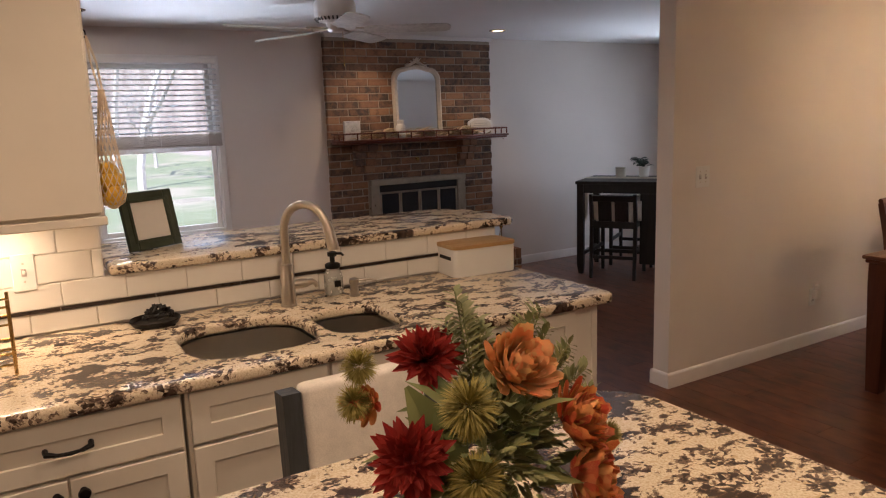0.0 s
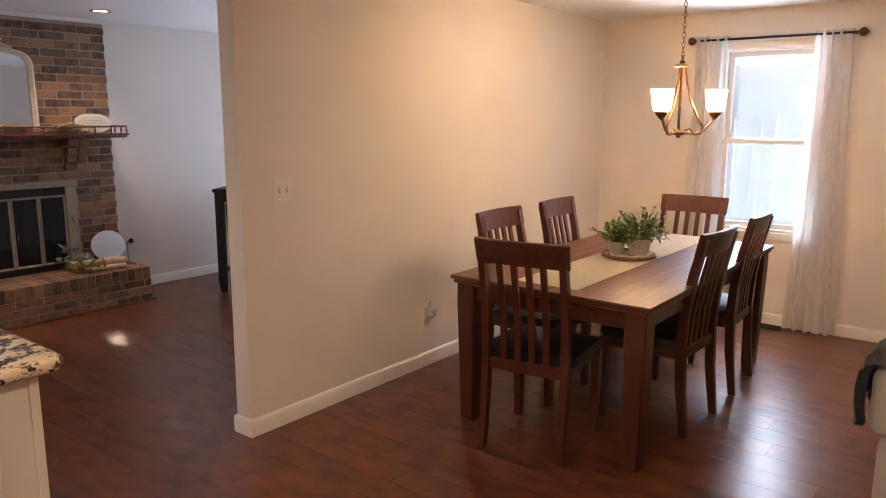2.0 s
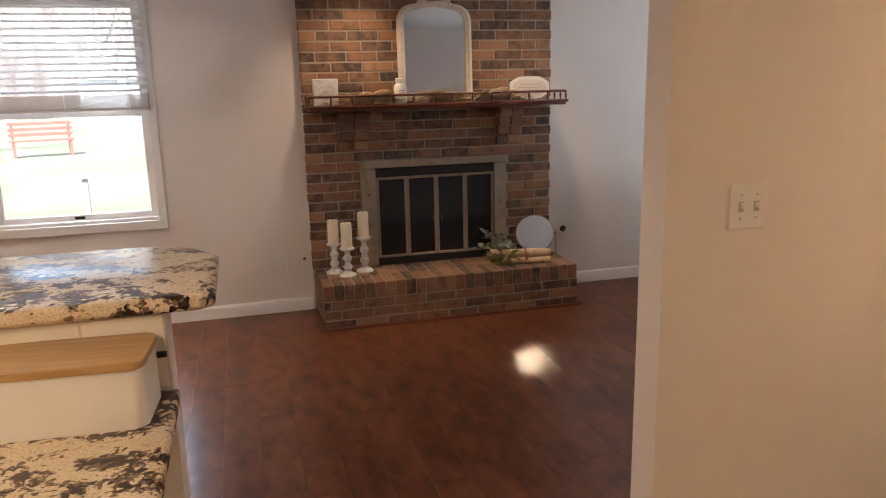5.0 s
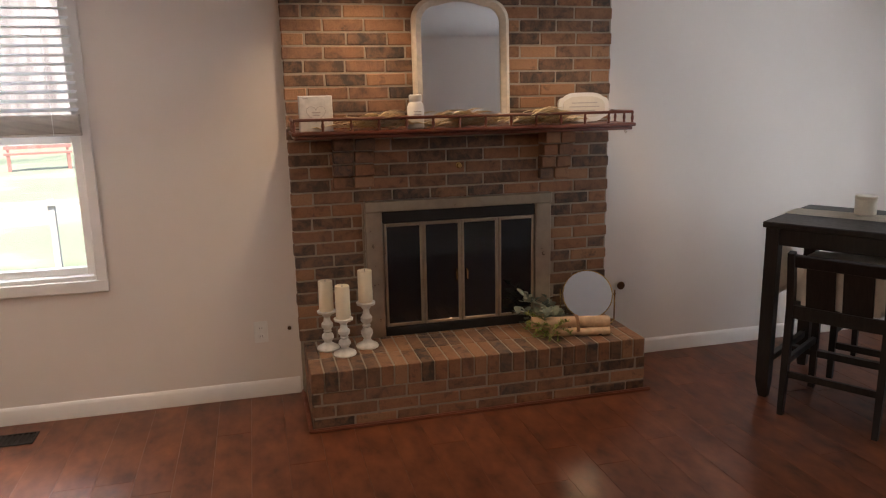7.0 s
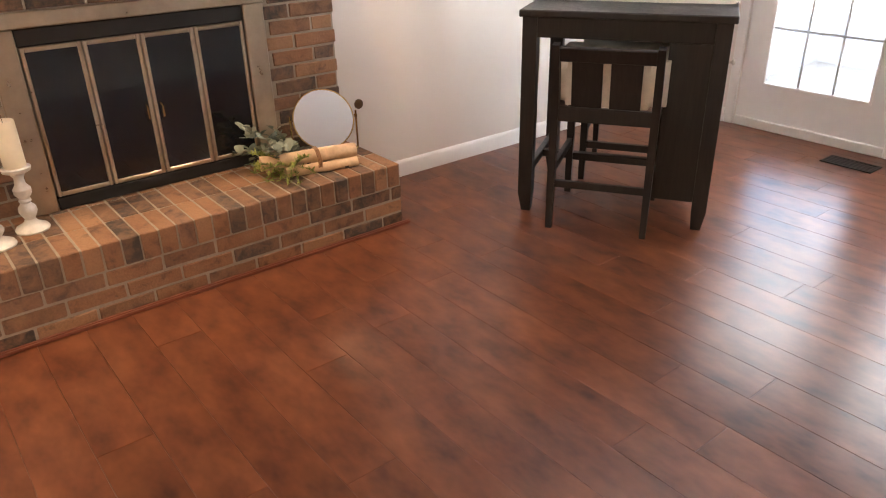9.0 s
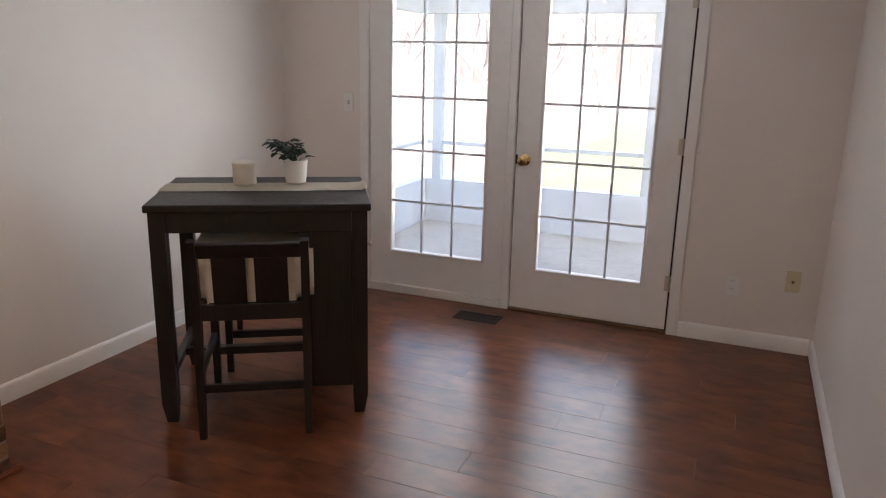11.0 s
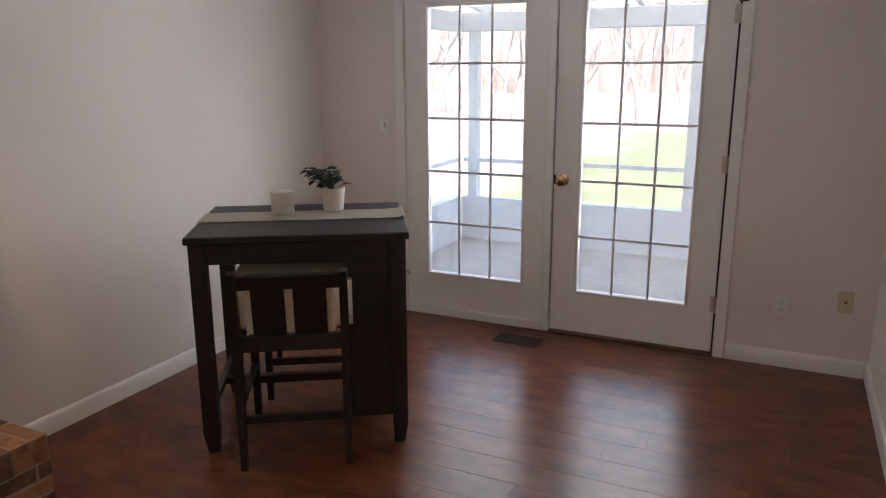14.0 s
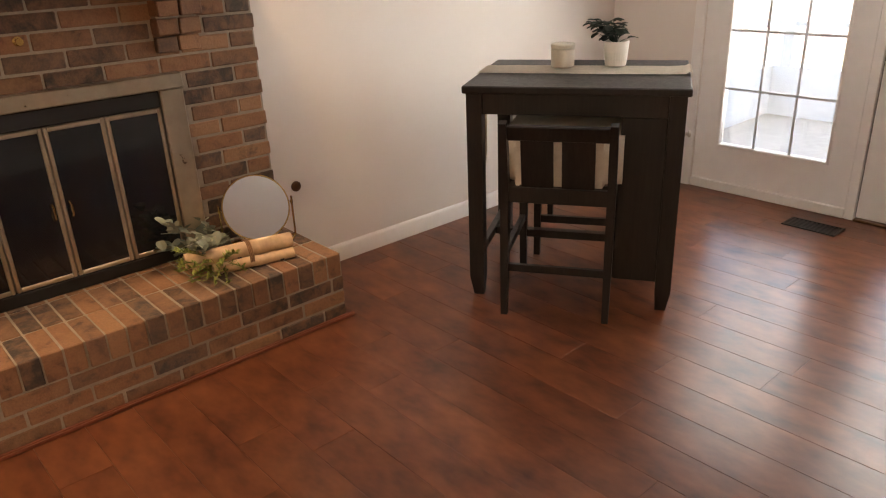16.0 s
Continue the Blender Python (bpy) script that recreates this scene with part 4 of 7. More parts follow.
ins = thing("fireplace_insert", "aged brass fireplace insert with four glass doors", "fireplace insert", pose(3.867, 6.344, HZ))
W = 0.512
boxpart("hood", (-W, -0.052, 0.676, W, -0.001, 0.732), SURROUND, ins, 0.004)
for s in (-1, 1):
    a, b = sorted((s * W, s * 0.422))
    boxpart("side_jamb", (a, -0.040, 0.0, b, -0.001, 0.675), SURROUND, ins, 0.004)
boxpart("vent_bar", (-0.421, -0.030, 0.612, 0.421, -0.002, 0.674), FIRE_DARK, ins, 0.004)
boxpart("bottom_rail", (-0.421, -0.032, 0.0, 0.421, -0.002, 0.050), FIRE_DARK, ins, 0.004)
boxpart("firebox", (-0.421, 0.006, 0.0, 0.421, 0.050, 0.674), FIRE_DARK, ins)
for i in range(4):
    x0, x1 = -0.418 + 0.209 * i, -0.418 + 0.209 * (i + 1)
    d = thing("glass_door", "", "")
    d.parent = ins
    bm = B()
    f = 0.017
    box(bm, x0 + 0.002, -0.034, 0.053, x0 + f, -0.020, 0.610, 0.003)
    box(bm, x1 - f, -0.034, 0.053, x1 - 0.002, -0.020, 0.610, 0.003)
    box(bm, x0 + f, -0.033, 0.053, x1 - f, -0.021, 0.053 + f, 0.003)
    box(bm, x0 + f, -0.033, 0.610 - f, x1 - f, -0.021, 0.610, 0.003)
    part("door_frame", bm, SURROUND, d)
    boxpart("pane", (x0 + f, -0.029, 0.053 + f, x1 - f, -0.025, 0.610 - f), DARK_GLASS, d)
for s in (-1, 1):
    bm = B()
    sweep(bm, [(s * 0.03, -0.034, 0.28), (s * 0.03, -0.052, 0.29), (s * 0.03, -0.052, 0.33), (s * 0.03, -0.034, 0.34)], 0.004, seg=6)
    part("door_pull", bm, BRASS, ins)

mantel = thing("mantel_shelf", "dark red-brown wooden mantel shelf with spindle rail", "mantel", pose(3.868, 0, 0))
ML, MR, MF = -0.868, 0.872, 6.062
bm = B()
box(bm, ML, MF, 1.374, MR, FYF - 0.004, 1.392, 0.005, seg=2)
box(bm, ML + 0.012, MF + 0.014, 1.356, MR - 0.012, FYF - 0.005, 1.3735, 0.005, seg=2)
part("shelf_board", bm, MANTEL_WOOD, mantel)
bm = B()
sweep(bm, [(ML + 0.012, FYF - 0.02, 1.447), (ML + 0.012, MF + 0.018, 1.447), (MR - 0.012, MF + 0.018, 1.447), (MR - 0.012, FYF - 0.02, 1.447)], 0.0075, seg=8)
part("rail", bm, MANTEL_WOOD, mantel)
bm = B()
lathe(bm, [(0.009, 0.0), (0.005, 0.010), (0.008, 0.022), (0.008, 0.030), (0.005, 0.042), (0.007, 0.052)], 10)
sp = mesh_of(bm, MANTEL_WOOD)
for i in range(14):
    s = new("spindle", sp)
    s.parent, s.location = mantel, (ML + 0.014 + (MR - ML - 0.028) * i / 13, MF + 0.018, 1.391)
for x in (ML + 0.012, MR - 0.012):
    for y in (6.17, 6.27):
        s = new("spindle", sp)
        s.parent, s.location = mantel, (x, y, 1.391)
for x in (-0.39, 0.026, 0.33, 0.60, 0.84):
    bm = B()
    sweep(bm, [(x, 6.12, 1.358), (x, 6.12, 1.345), (x + 0.006, 6.12, 1.338), (x + 0.011, 6.12, 1.345)], 0.0016, seg=5)
    part("cup_hook", bm, BRASS, mantel)
bm = B()
lathe(bm, [(0.016, 0), (0.016, 0.004), (0.006, 0.006), (0.006, 0.02), (0.012, 0.024), (0.012, 0.03)], 14)
solid("gas_key", bm, BRASS, "small brass gas key in the brickwork", "gas key", pose(3.868, FYF - 0.0, 1.185, 90, 0, 0))

# ---- on the mantel ----
MZ = 1.392
mir = thing("mantel_mirror", "arched whitewashed mirror leaning on the brickwork", "mirror", pose(3.885, 6.30, MZ, -2.0, 0, 0))


def arch(w, h, r, n=8):
    """Outline of an upright mirror with rounded shoulders and a slightly bowed top, from the bottom left."""
    out = [(-w, 0), (-w, h - r)]
    out += [(-w + r - r * math.cos(radians(90 * i / n)), h - r + r * math.sin(radians(90 * i / n))) for i in range(1, n + 1)]
    out += [((-w + r) * (1 - 2 * i / 8), h + 0.022 * math.sin(math.pi * i / 8)) for i in range(1, 8)]
    out += [(w - r + r * math.sin(radians(90 * i / n)), h - r + r * math.cos(radians(90 * i / n))) for i in range(0, n + 1)]
    out += [(w, 0)]
    return out


outer, inner = arch(0.255, 0.632, 0.11), arch(0.209, 0.594, 0.085)
bm = B()
lv = []
for pts, y in ((outer, 0.028), (outer, 0.004), ([((a[0] * 0.6 + b[0] * 0.4), (a[1] * 0.6 + b[1] * 0.4)) for a, b in zip(outer, inner)], -0.010), (inner, 0.0), (inner, 0.02)):
    sh = 0.045 if pts is inner else (0.018 if y == -0.010 else 0)
    lv.append([bm.verts.new((x, y, max(z, 0) + (sh if i in (0, len(pts) - 1) else 0))) for i, (x, z) in enumerate(pts)])
for a, b in zip(lv, lv[1:]):
    for j in range(len(a)):
        k = (j + 1) % len(a)
        bm.faces.new((a[j], a[k], b[k], b[j]))
part("frame", bm, FRAME_WHITE, mir)
bm = B()
bm.faces.new([bm.verts.new((x, 0.012, max(z, 0.03))) for x, z in inner])
ex = bmesh.ops.extrude_face_region(bm, geom=bm.faces[:])
bmesh.ops.translate(bm, vec=(0, 0.004, 0), verts=[v for v in ex["geom"] if isinstance(v, bmesh.types.BMVert)])
part("glass", bm, MIRROR, mir, smooth=False)
bm = B()
for i in range(-5, 6):
    s = 1 - abs(i) / 7
    lathe(bm, [(0.002, -0.012), (0.016 * s + 0.006, -0.004), (0.018 * s + 0.006, 0.004), (0.004, 0.014)], 8, (i * 0.021, 0.004, 0.659 + 0.052 * s * s - 0.02))
leafset = random.Random(3)
for i in range(14):
    a = leafset.uniform(-1, 1)
    leaf(bm, (a * 0.09, -0.004, 0.657 + 0.03 * (1 - abs(a))), (a, -0.4, 0.7 - abs(a) * 0.6), 0.045, 0.022)
part("crest", bm, FRAME_WHITE, mir, "carved crest")

sg = thing("block_sign", "square white block sign with a heart outline", "sign", pose(3.121, 6.135, MZ, 0, 0, 4))
boxpart("block", (-0.078, -0.012, 0.0, 0.078, 0.016, 0.165), WHITE_WOOD, sg, 0.003)
bm = B()
hp = [(0.045 * 16 * math.sin(t) ** 3 / 16, 0.085 + 0.042 * (13 * math.cos(t) - 5 * math.cos(2 * t) - 2 * math.cos(3 * t) - math.cos(4 * t)) / 16) for t in [2 * math.pi * i / 32 for i in range(33)]]
sweep(bm, [(x, -0.0135, z) for x, z in hp], 0.0012, seg=4)
part("heart_outline", bm, GREY_INK, sg)
bm = B()
for x0, x1, z in ((-0.02, 0.02, 0.085), (-0.014, 0.016, 0.073), (-0.06, -0.035, 0.15)):
    box(bm, x0, -0.0135, z, x1, -0.0125, z + 0.005)
part("lettering", bm, GREY_INK, sg, smooth=False)

jar = thing("mason_jar", "white painted mason jar on the mantel", "jar", pose(3.600, 6.14, MZ))
bm = B()
lathe(bm, [(0.034, 0), (0.040, 0.006), (0.041, 0.10), (0.036, 0.118), (0.029, 0.126), (0.029, 0.134)], 24)
part("body", bm, CERAMIC, jar)
bm = B()
lathe(bm, [(0.030, 0.132), (0.032, 0.136), (0.032, 0.158), (0.027, 0.162), (0.026, 0.140)], 24)
part("threaded_rim", bm, CERAMIC, jar)
bm = B()
for z in (0.055, 0.065, 0.08):
    box(bm, -0.018, -0.0425, z, 0.018, -0.0395, z + 0.004)
part("lettering", bm, GREY_INK, jar, smooth=False)

ov = thing("oval_plaque", "scalloped white oval plaque with a grey centre", "plaque", pose(4.528, 6.225, MZ + 0.002, -8, 0, 0))


def scallop(rx, rz, amp, n=48):
    out = []
    for i in range(n):
        a = 2 * math.pi * i / n
        c, d = math.cos(a), math.sin(a)
        k = (abs(c) ** 3 + abs(d) ** 3) ** (-1 / 3) * (1 - amp * math.exp(-(((math.degrees(a) % 90) - 45) / 9) ** 2))
        out.append((rx * k * c, 0.079 + rz * k * d))
    return out


def slab(pts, y0, y1, mat, parent, name):
    bm = B()
    f = bm.faces.new([bm.verts.new((x, y0, z)) for x, z in pts])
    ex = bmesh.ops.extrude_face_region(bm, geom=[f])
    bmesh.ops.translate(bm, vec=(0, y1 - y0, 0), verts=[v for v in ex["geom"] if isinstance(v, bmesh.types.BMVert)])
    return part(name, bm, mat, parent)


slab(scallop(0.145, 0.076, 0.07, 72), 0.0, 0.014, CERAMIC, ov, "rim")
slab(scallop(0.118, 0.055, 0.03, 72), -0.004, 0.004, STONEWARE, ov, "centre")
bm = B()
for i, (a, b) in enumerate(((-0.07, 0.075), (-0.085, 0.085), (-0.06, 0.06))):
    box(bm, a, -0.0055, 0.098 - i * 0.02, b, -0.0042, 0.103 - i * 0.02)
part("lettering", bm, GREY_INK, ov, smooth=False)

bm = B()
rn = random.Random(11)
for i in range(230):
    x = rn.choice((rn.gauss(3.42, 0.10), rn.gauss(3.86, 0.14), rn.gauss(4.26, 0.11), rn.uniform(3.02, 4.4)))
    x = min(max(x, 3.03), 4.42)
    s = rn.choice((-1, 1))
    up = rn.uniform(0.05, 0.5)
    leaf(bm, (x, rn.uniform(6.10, 6.2), MZ + 0.004 + rn.uniform(0, 0.035)), (s, rn.uniform(-0.25, 0.25), up), rn.uniform(0.06, 0.11), rn.uniform(0.020, 0.042), 0.2, bend=rn.uniform(0.1, 0.5))
for i in range(170):
    x = rn.choice((3.38, 3.42, 3.80, 4.22)) + rn.gauss(0, 0.04)
    leaf(bm, (x, 6.14 + rn.gauss(0, 0.025), MZ + 0.02 + rn.uniform(0, 0.045)), (1, rn.uniform(-0.25, 0.25), rn.uniform(0.15, 0.75)), rn.uniform(0.07, 0.12), rn.uniform(0.016, 0.034), 0.25, bend=0.4)
solid("husk_garland", bm, HUSK, "dried corn husk and wheat garland on the mantel", "garland", smooth=False)

# ---- on the hearth ----


def candle_holder(x, y, h, ch, label):
    t = thing("candle_holder", label, "candle holder", pose(x, y, HZ), "candle holders on the hearth")
    bm = B()
    k = h / 0.215
    lathe(bm, [(0.056, 0), (0.058, 0.006), (0.054, 0.014), (0.040, 0.022), (0.026, 0.030), (0.017, 0.040 * k), (0.024, 0.052 * k), (0.031, 0.066 * k), (0.029, 0.080 * k), (0.017, 0.094 * k), (0.022, 0.102 * k), (0.017, 0.110 * k), (0.029, 0.126 * k), (0.030, 0.142 * k), (0.018, 0.158 * k), (0.016, 0.178 * k), (0.026, 0.194 * k), (0.046, 0.202 * k), (0.049, h - 0.002), (0.046, h), (0.01, h)], 28)
    part("stand", bm, WHITE_WOOD, t)
    bm = B()
    lathe(bm, [(0.0355, h + 0.0005), (0.0365, h + 0.006), (0.0365, h + ch - 0.006), (0.034, h + ch), (0.028, h + ch - 0.005), (0.006, h + ch - 0.008)], 28)
    c = part("candle", bm, WAX, t)
    bm = B()
    sweep(bm, [(0, 0, h + ch - 0.009), (0.001, 0, h + ch + 0.006)], 0.0012, seg=5)
    part("wick", bm, FIRE_DARK, c)
    return t


candle_holder(3.128, 6.215, 0.205, 0.155, "turned white candle holder with an ivory pillar candle")
candle_holder(3.20, 6.108, 0.190, 0.165, "short turned white candle holder with an ivory pillar candle")
candle_holder(3.325, 6.188, 0.240, 0.165, "tall turned white candle holder with an ivory pillar candle")

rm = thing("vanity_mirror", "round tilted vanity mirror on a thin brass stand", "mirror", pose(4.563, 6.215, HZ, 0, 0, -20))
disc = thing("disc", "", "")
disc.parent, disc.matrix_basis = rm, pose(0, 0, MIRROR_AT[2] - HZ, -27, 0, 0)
bm = B()
lathe(bm, [(0.132, -0.002), (0.132, 0.002)], 48)
bmesh.ops.rotate(bm, cent=(0, 0, 0), matrix=Matrix.Rotation(radians(90), 3, "X"), verts=bm.verts)
part("glass", bm, MIRROR, disc, smooth=False)
bm = B()
sweep(bm, [(0.135 * math.cos(a), 0, 0.135 * math.sin(a)) for a in [2 * math.pi * i / 48 for i in range(49)]], 0.0034, seg=6)
part("rim", bm, BRASS, disc)
bm = B()
for s in (-1, 1):
    sweep(bm, [(s * 0.148, 0, 0.19), (s * 0.148, 0, 0.02), (s * 0.13, -0.02, 0.005), (s * 0.09, -0.055, 0.005)], 0.004, seg=6)
    sweep(bm, [(s * 0.148, 0, 0.02), (s * 0.13, 0.03, 0.005), (s * 0.09, 0.06, 0.005)], 0.004, seg=6)
    lathe(bm, [(0.007, -0.006), (0.007, 0.006)], 10, (s * 0.147, 0, 0.166))
sweep(bm, [(-0.09, -0.055, 0.005), (0.09, -0.055, 0.005)], 0.004, seg=6)
sweep(bm, [(-0.09, 0.06, 0.005), (0.09, 0.06, 0.005)], 0.004, seg=6)
part("stand", bm, BRASS, rm)

logs = thing("birch_logs", "bundle of two birch logs tied with twine", "logs", pose(4.40, 6.075, HZ, 0, 0, -13))
for k, (y, z, r, l0, l1) in enumerate(((-0.005, 0.062, 0.031, -0.21, 0.205), (-0.045, 0.022, 0.021, -0.12, 0.20), (0.045, 0.022, 0.021, -0.18, 0.17))):
    bm = B()
    rn = random.Random(k)
    sweep(bm, [(l0 + (l1 - l0) * i / 7, y + rn.uniform(-0.003, 0.003), z + rn.uniform(-0.002, 0.002)) for i in range(8)], r, seg=14)
    lg = part("log", bm, BIRCH, logs)
    bm = B()
    for i in range(7):
        x = rn.uniform(l0 + 0.03, l1 - 0.03)
        a = rn.uniform(-2.6, -0.4)
        for q in range(3):
            aa = a + q * 0.28
            box(bm, x - 0.006, y + r * math.sin(aa + 1.57) * 0.99 - 0.003, z - r * math.cos(aa + 1.57) * 0.99 - 0.0015, x + 0.010, y + r * math.sin(aa + 1.57) * 1.02 + 0.003, z - r * math.cos(aa + 1.57) * 0.99 + 0.0025)
    part("bark_scar", bm, BARK_DARK, lg, smooth=False)
bm = B()
for dx in (-0.006, 0.0, 0.006):
    sweep(bm, [(0.03 + dx, 0.058 * math.cos(a) * 1.15, 0.044 + 0.052 * math.sin(a)) for a in [2 * math.pi * i / 20 for i in range(21)]], 0.003, seg=5)
part("twine", bm, TRAY_WOOD, logs)


def spray(name, label, cat, mat, at, n, reach, ln, wd, seed, stems=6, flat=0.35, m=None):
    bm = B()
    rn = random.Random(seed)
    for s in range(stems):
        a = rn.uniform(reach[0], reach[1])
        L = rn.uniform(0.7, 1.0) * reach[2]
        d = Vector((math.cos(a), math.sin(a), rn.uniform(0.1, flat * 2)))
        pts = [Vector(at) + d * (L * k / 5) - Vector((0, 0, 0.35 * L * (k / 5) ** 2)) for k in range(6)]
        pts = [Vector((p.x, p.y, max(p.z, at[2]))) for p in pts]
        sweep(bm, pts, 0.0016, seg=4)
        for i in range(n // stems):
            k = rn.uniform(0.15, 1.0) * 5
            p = pts[int(min(k, 4))].lerp(pts[int(min(k, 4)) + 1], k - int(min(k, 4)))
            w = Vector((rn.uniform(-1, 1), rn.uniform(-1, 1), rn.uniform(-0.1, 0.9))) + d * 0.5
            leaf(bm, p, w, ln * rn.uniform(0.6, 1.1), wd * rn.uniform(0.7, 1.1), 0.1, shape=ROUND if wd > 0.03 else POINTED)
    return solid(name, bm, mat, label, cat, m, smooth=False)


spray("eucalyptus_spray", "silvery green eucalyptus sprig on the hearth", "greenery", EUCALYPTUS, (4.44, 6.20, HZ + 0.03), 130, (2.2, 3.8, 0.29), 0.052, 0.046, 5, 12, 0.6)
spray("fern_sprig", "yellow-green filler sprig under the logs", "greenery", FERN, (4.33, 6.10, HZ + 0.015), 800, (2.2, 4.75, 0.20), 0.024, 0.008, 6, 22, 0.5)

# ---- pub table and stools ----
PT = pose(5.742, 5.475, 0, 0, 0, -57.9)
pub = thing("pub_table", "espresso brown counter-height pub table with side storage", "table", PT)
TW, TD = 0.4315, 0.344
boxpart("tabletop", (-TW, -TD, 0.884, TW, TD, 0.914), DARK_WOOD, pub, 0.004)
for sx in (-1, 1):
    for sy in (-1, 1):
        bm = B()
        cx, cy = sx * (TW - 0.045), sy * (TD - 0.045)
        sweep(bm, [(cx, cy, 0.8835), (cx, cy, 0.10), (cx, cy, 0.09), (cx - sx * 0.004, cy - sy * 0.004, 0.0)], 0.062, 0.062, taper=[1, 1, 1, 0.66])
        part("leg", bm, DARK_WOOD, pub)
for sy in (-1, 1):
    y = sy * (TD - 0.032)
    boxpart("apron", (-TW + 0.0765, y - 0.011, 0.800, TW - 0.0765, y + 0.011, 0.8835), DARK_WOOD, pub, 0.002)
boxpart("apron", (-TW + 0.021, -TD + 0.0765, 0.800, -TW + 0.043, TD - 0.0765, 0.8835), DARK_WOOD, pub, 0.002)
boxpart("side_panel", (TW - 0.245, -TD + 0.022, 0.13, TW - 0.0765, -TD + 0.042, 0.7995), DARK_WOOD, pub, 0.002)
boxpart("side_panel", (TW - 0.245, TD - 0.042, 0.13, TW - 0.0765, TD - 0.022, 0.7995), DARK_WOOD, pub, 0.002)
boxpart("back_panel", (TW - 0.245, -TD + 0.0425, 0.13, TW - 0.228, TD - 0.0425, 0.7995), DARK_WOOD, pub, 0.002)
for z in (0.14, 0.36, 0.58):
    boxpart("shelf", (TW - 0.2275, -TD + 0.0425, z, TW - 0.03, TD - 0.0425, z + 0.018), DARK_WOOD, pub, 0.002)
bm = B()
box(bm, TW - 0.03, -0.26, 0.60, TW - 0.012, 0.26, 0.795, 0.003)
dr = part("drawer_front", bm, DARK_WOOD, pub)
bm = B()
lathe(bm, [(0.006, 0), (0.006, 0.012), (0.014, 0.02), (0.012, 0.028)], 12)
k = part("drawer_knob", bm, NICKEL, dr)
k.matrix_basis = pose(TW - 0.012, -0.14, 0.70, 0, 90, 0)
boxpart("stretcher", (-TW + 0.03, -TD + 0.0765, 0.17, -TW + 0.06, TD - 0.0765, 0.205), DARK_WOOD, pub, 0.002)
boxpart("stretcher", (-TW + 0.0605, -0.02, 0.172, TW - 0.2455, 0.02, 0.203), DARK_WOOD, pub, 0.002)


def stool(m):
    t = thing("counter_stool", "espresso wooden counter stool with cream padded seat", "stool", m, "stools at the pub table")
    w = 0.205
    for s in (-1, 1):
        bm = B()
        sweep(bm, [(s * w, -0.205, 0.0), (s * w, -0.185, 0.30), (s * w, -0.178, 0.55), (s * w, -0.196, 0.68), (s * w, -0.222, 0.808)], 0.032, 0.040, taper=[0.8, 1, 1, 1, 0.9])
        part("back_post", bm, DARK_WOOD, t)
        bm = B()
        sweep(bm, [(s * w, 0.250, 0.0), (s * w, 0.245, 0.545)], 0.036, 0.036, taper=[0.8, 1])
        part("front_leg", bm, DARK_WOOD, t)
        boxpart("side_rail", (s * w - 0.012, -0.16, 0.25, s * w + 0.012, 0.228, 0.282), DARK_WOOD, t, 0.002)
        boxpart("seat_rail", (s * w - 0.013, -0.155, 0.495, s * w + 0.013, 0.226, 0.548), DARK_WOOD, t, 0.002)
    boxpart("seat_rail", (-w + 0.014, 0.232, 0.495, w - 0.014, 0.256, 0.548), DARK_WOOD, t, 0.002)
    boxpart("seat_rail", (-w + 0.014, -0.195, 0.485, w - 0.014, -0.172, 0.548), DARK_WOOD, t, 0.002)
    boxpart("rear_stretcher", (-w + 0.014, -0.20, 0.19, w - 0.014, -0.18, 0.222), DARK_WOOD, t, 0.002)
    boxpart("front_stretcher", (-w + 0.016, 0.236, 0.17, w - 0.016, 0.260, 0.205), DARK_WOOD, t, 0.002)
    boxpart("top_rail", (-w + 0.014, -0.012, -0.030, w - 0.014, 0.012, 0.030), DARK_WOOD, t, 0.004, m=pose(0, -0.212, 0.768, 12, 0, 0))
    for a, b in ((-0.140, -0.016), (0.016, 0.140)):
        boxpart("back_splat", (a, -0.007, 0.0, b, 0.007, 0.200), DARK_WOOD, t, 0.002, m=pose(0, -0.176, 0.546, 9.5, 0, 0))
    bm = B()
    prism(bm, rounded(-0.236, -0.166, 0.236, 0.315, 0.07), 0.549, 0.732, 0.062)
    part("seat_cushion", bm, CREAM_FABRIC, t, "cream padded cushion")
    return t


near = stool(PT @ pose(-0.034, -0.262, 0, 0, 0, 0))
copy_thing(near, PT @ pose(0.0, 0.43, 0, 0, 0, 180))

runner = thing("table_runner", "cream woven table runner across the pub table", "table runner", PT)


def drape(bm, pts, half, th=0.0025, seed=0, cols=8):
    """A cloth strip along points in the x-z plane, spread in y."""
    rn = random.Random(seed)
    grid = []
    for x, z in pts:
        grid.append([bm.verts.new((x, -half + 2 * half * c / cols + rn.uniform(-0.002, 0.002), z + rn.uniform(0, 0.0012))) for c in range(cols + 1)])
    for a, b in zip(grid, grid[1:]):
        for c in range(cols):
            bm.faces.new((a[c], a[c + 1], b[c + 1], b[c]))
    bmesh.ops.solidify(bm, geom=bm.faces[:], thickness=-th)


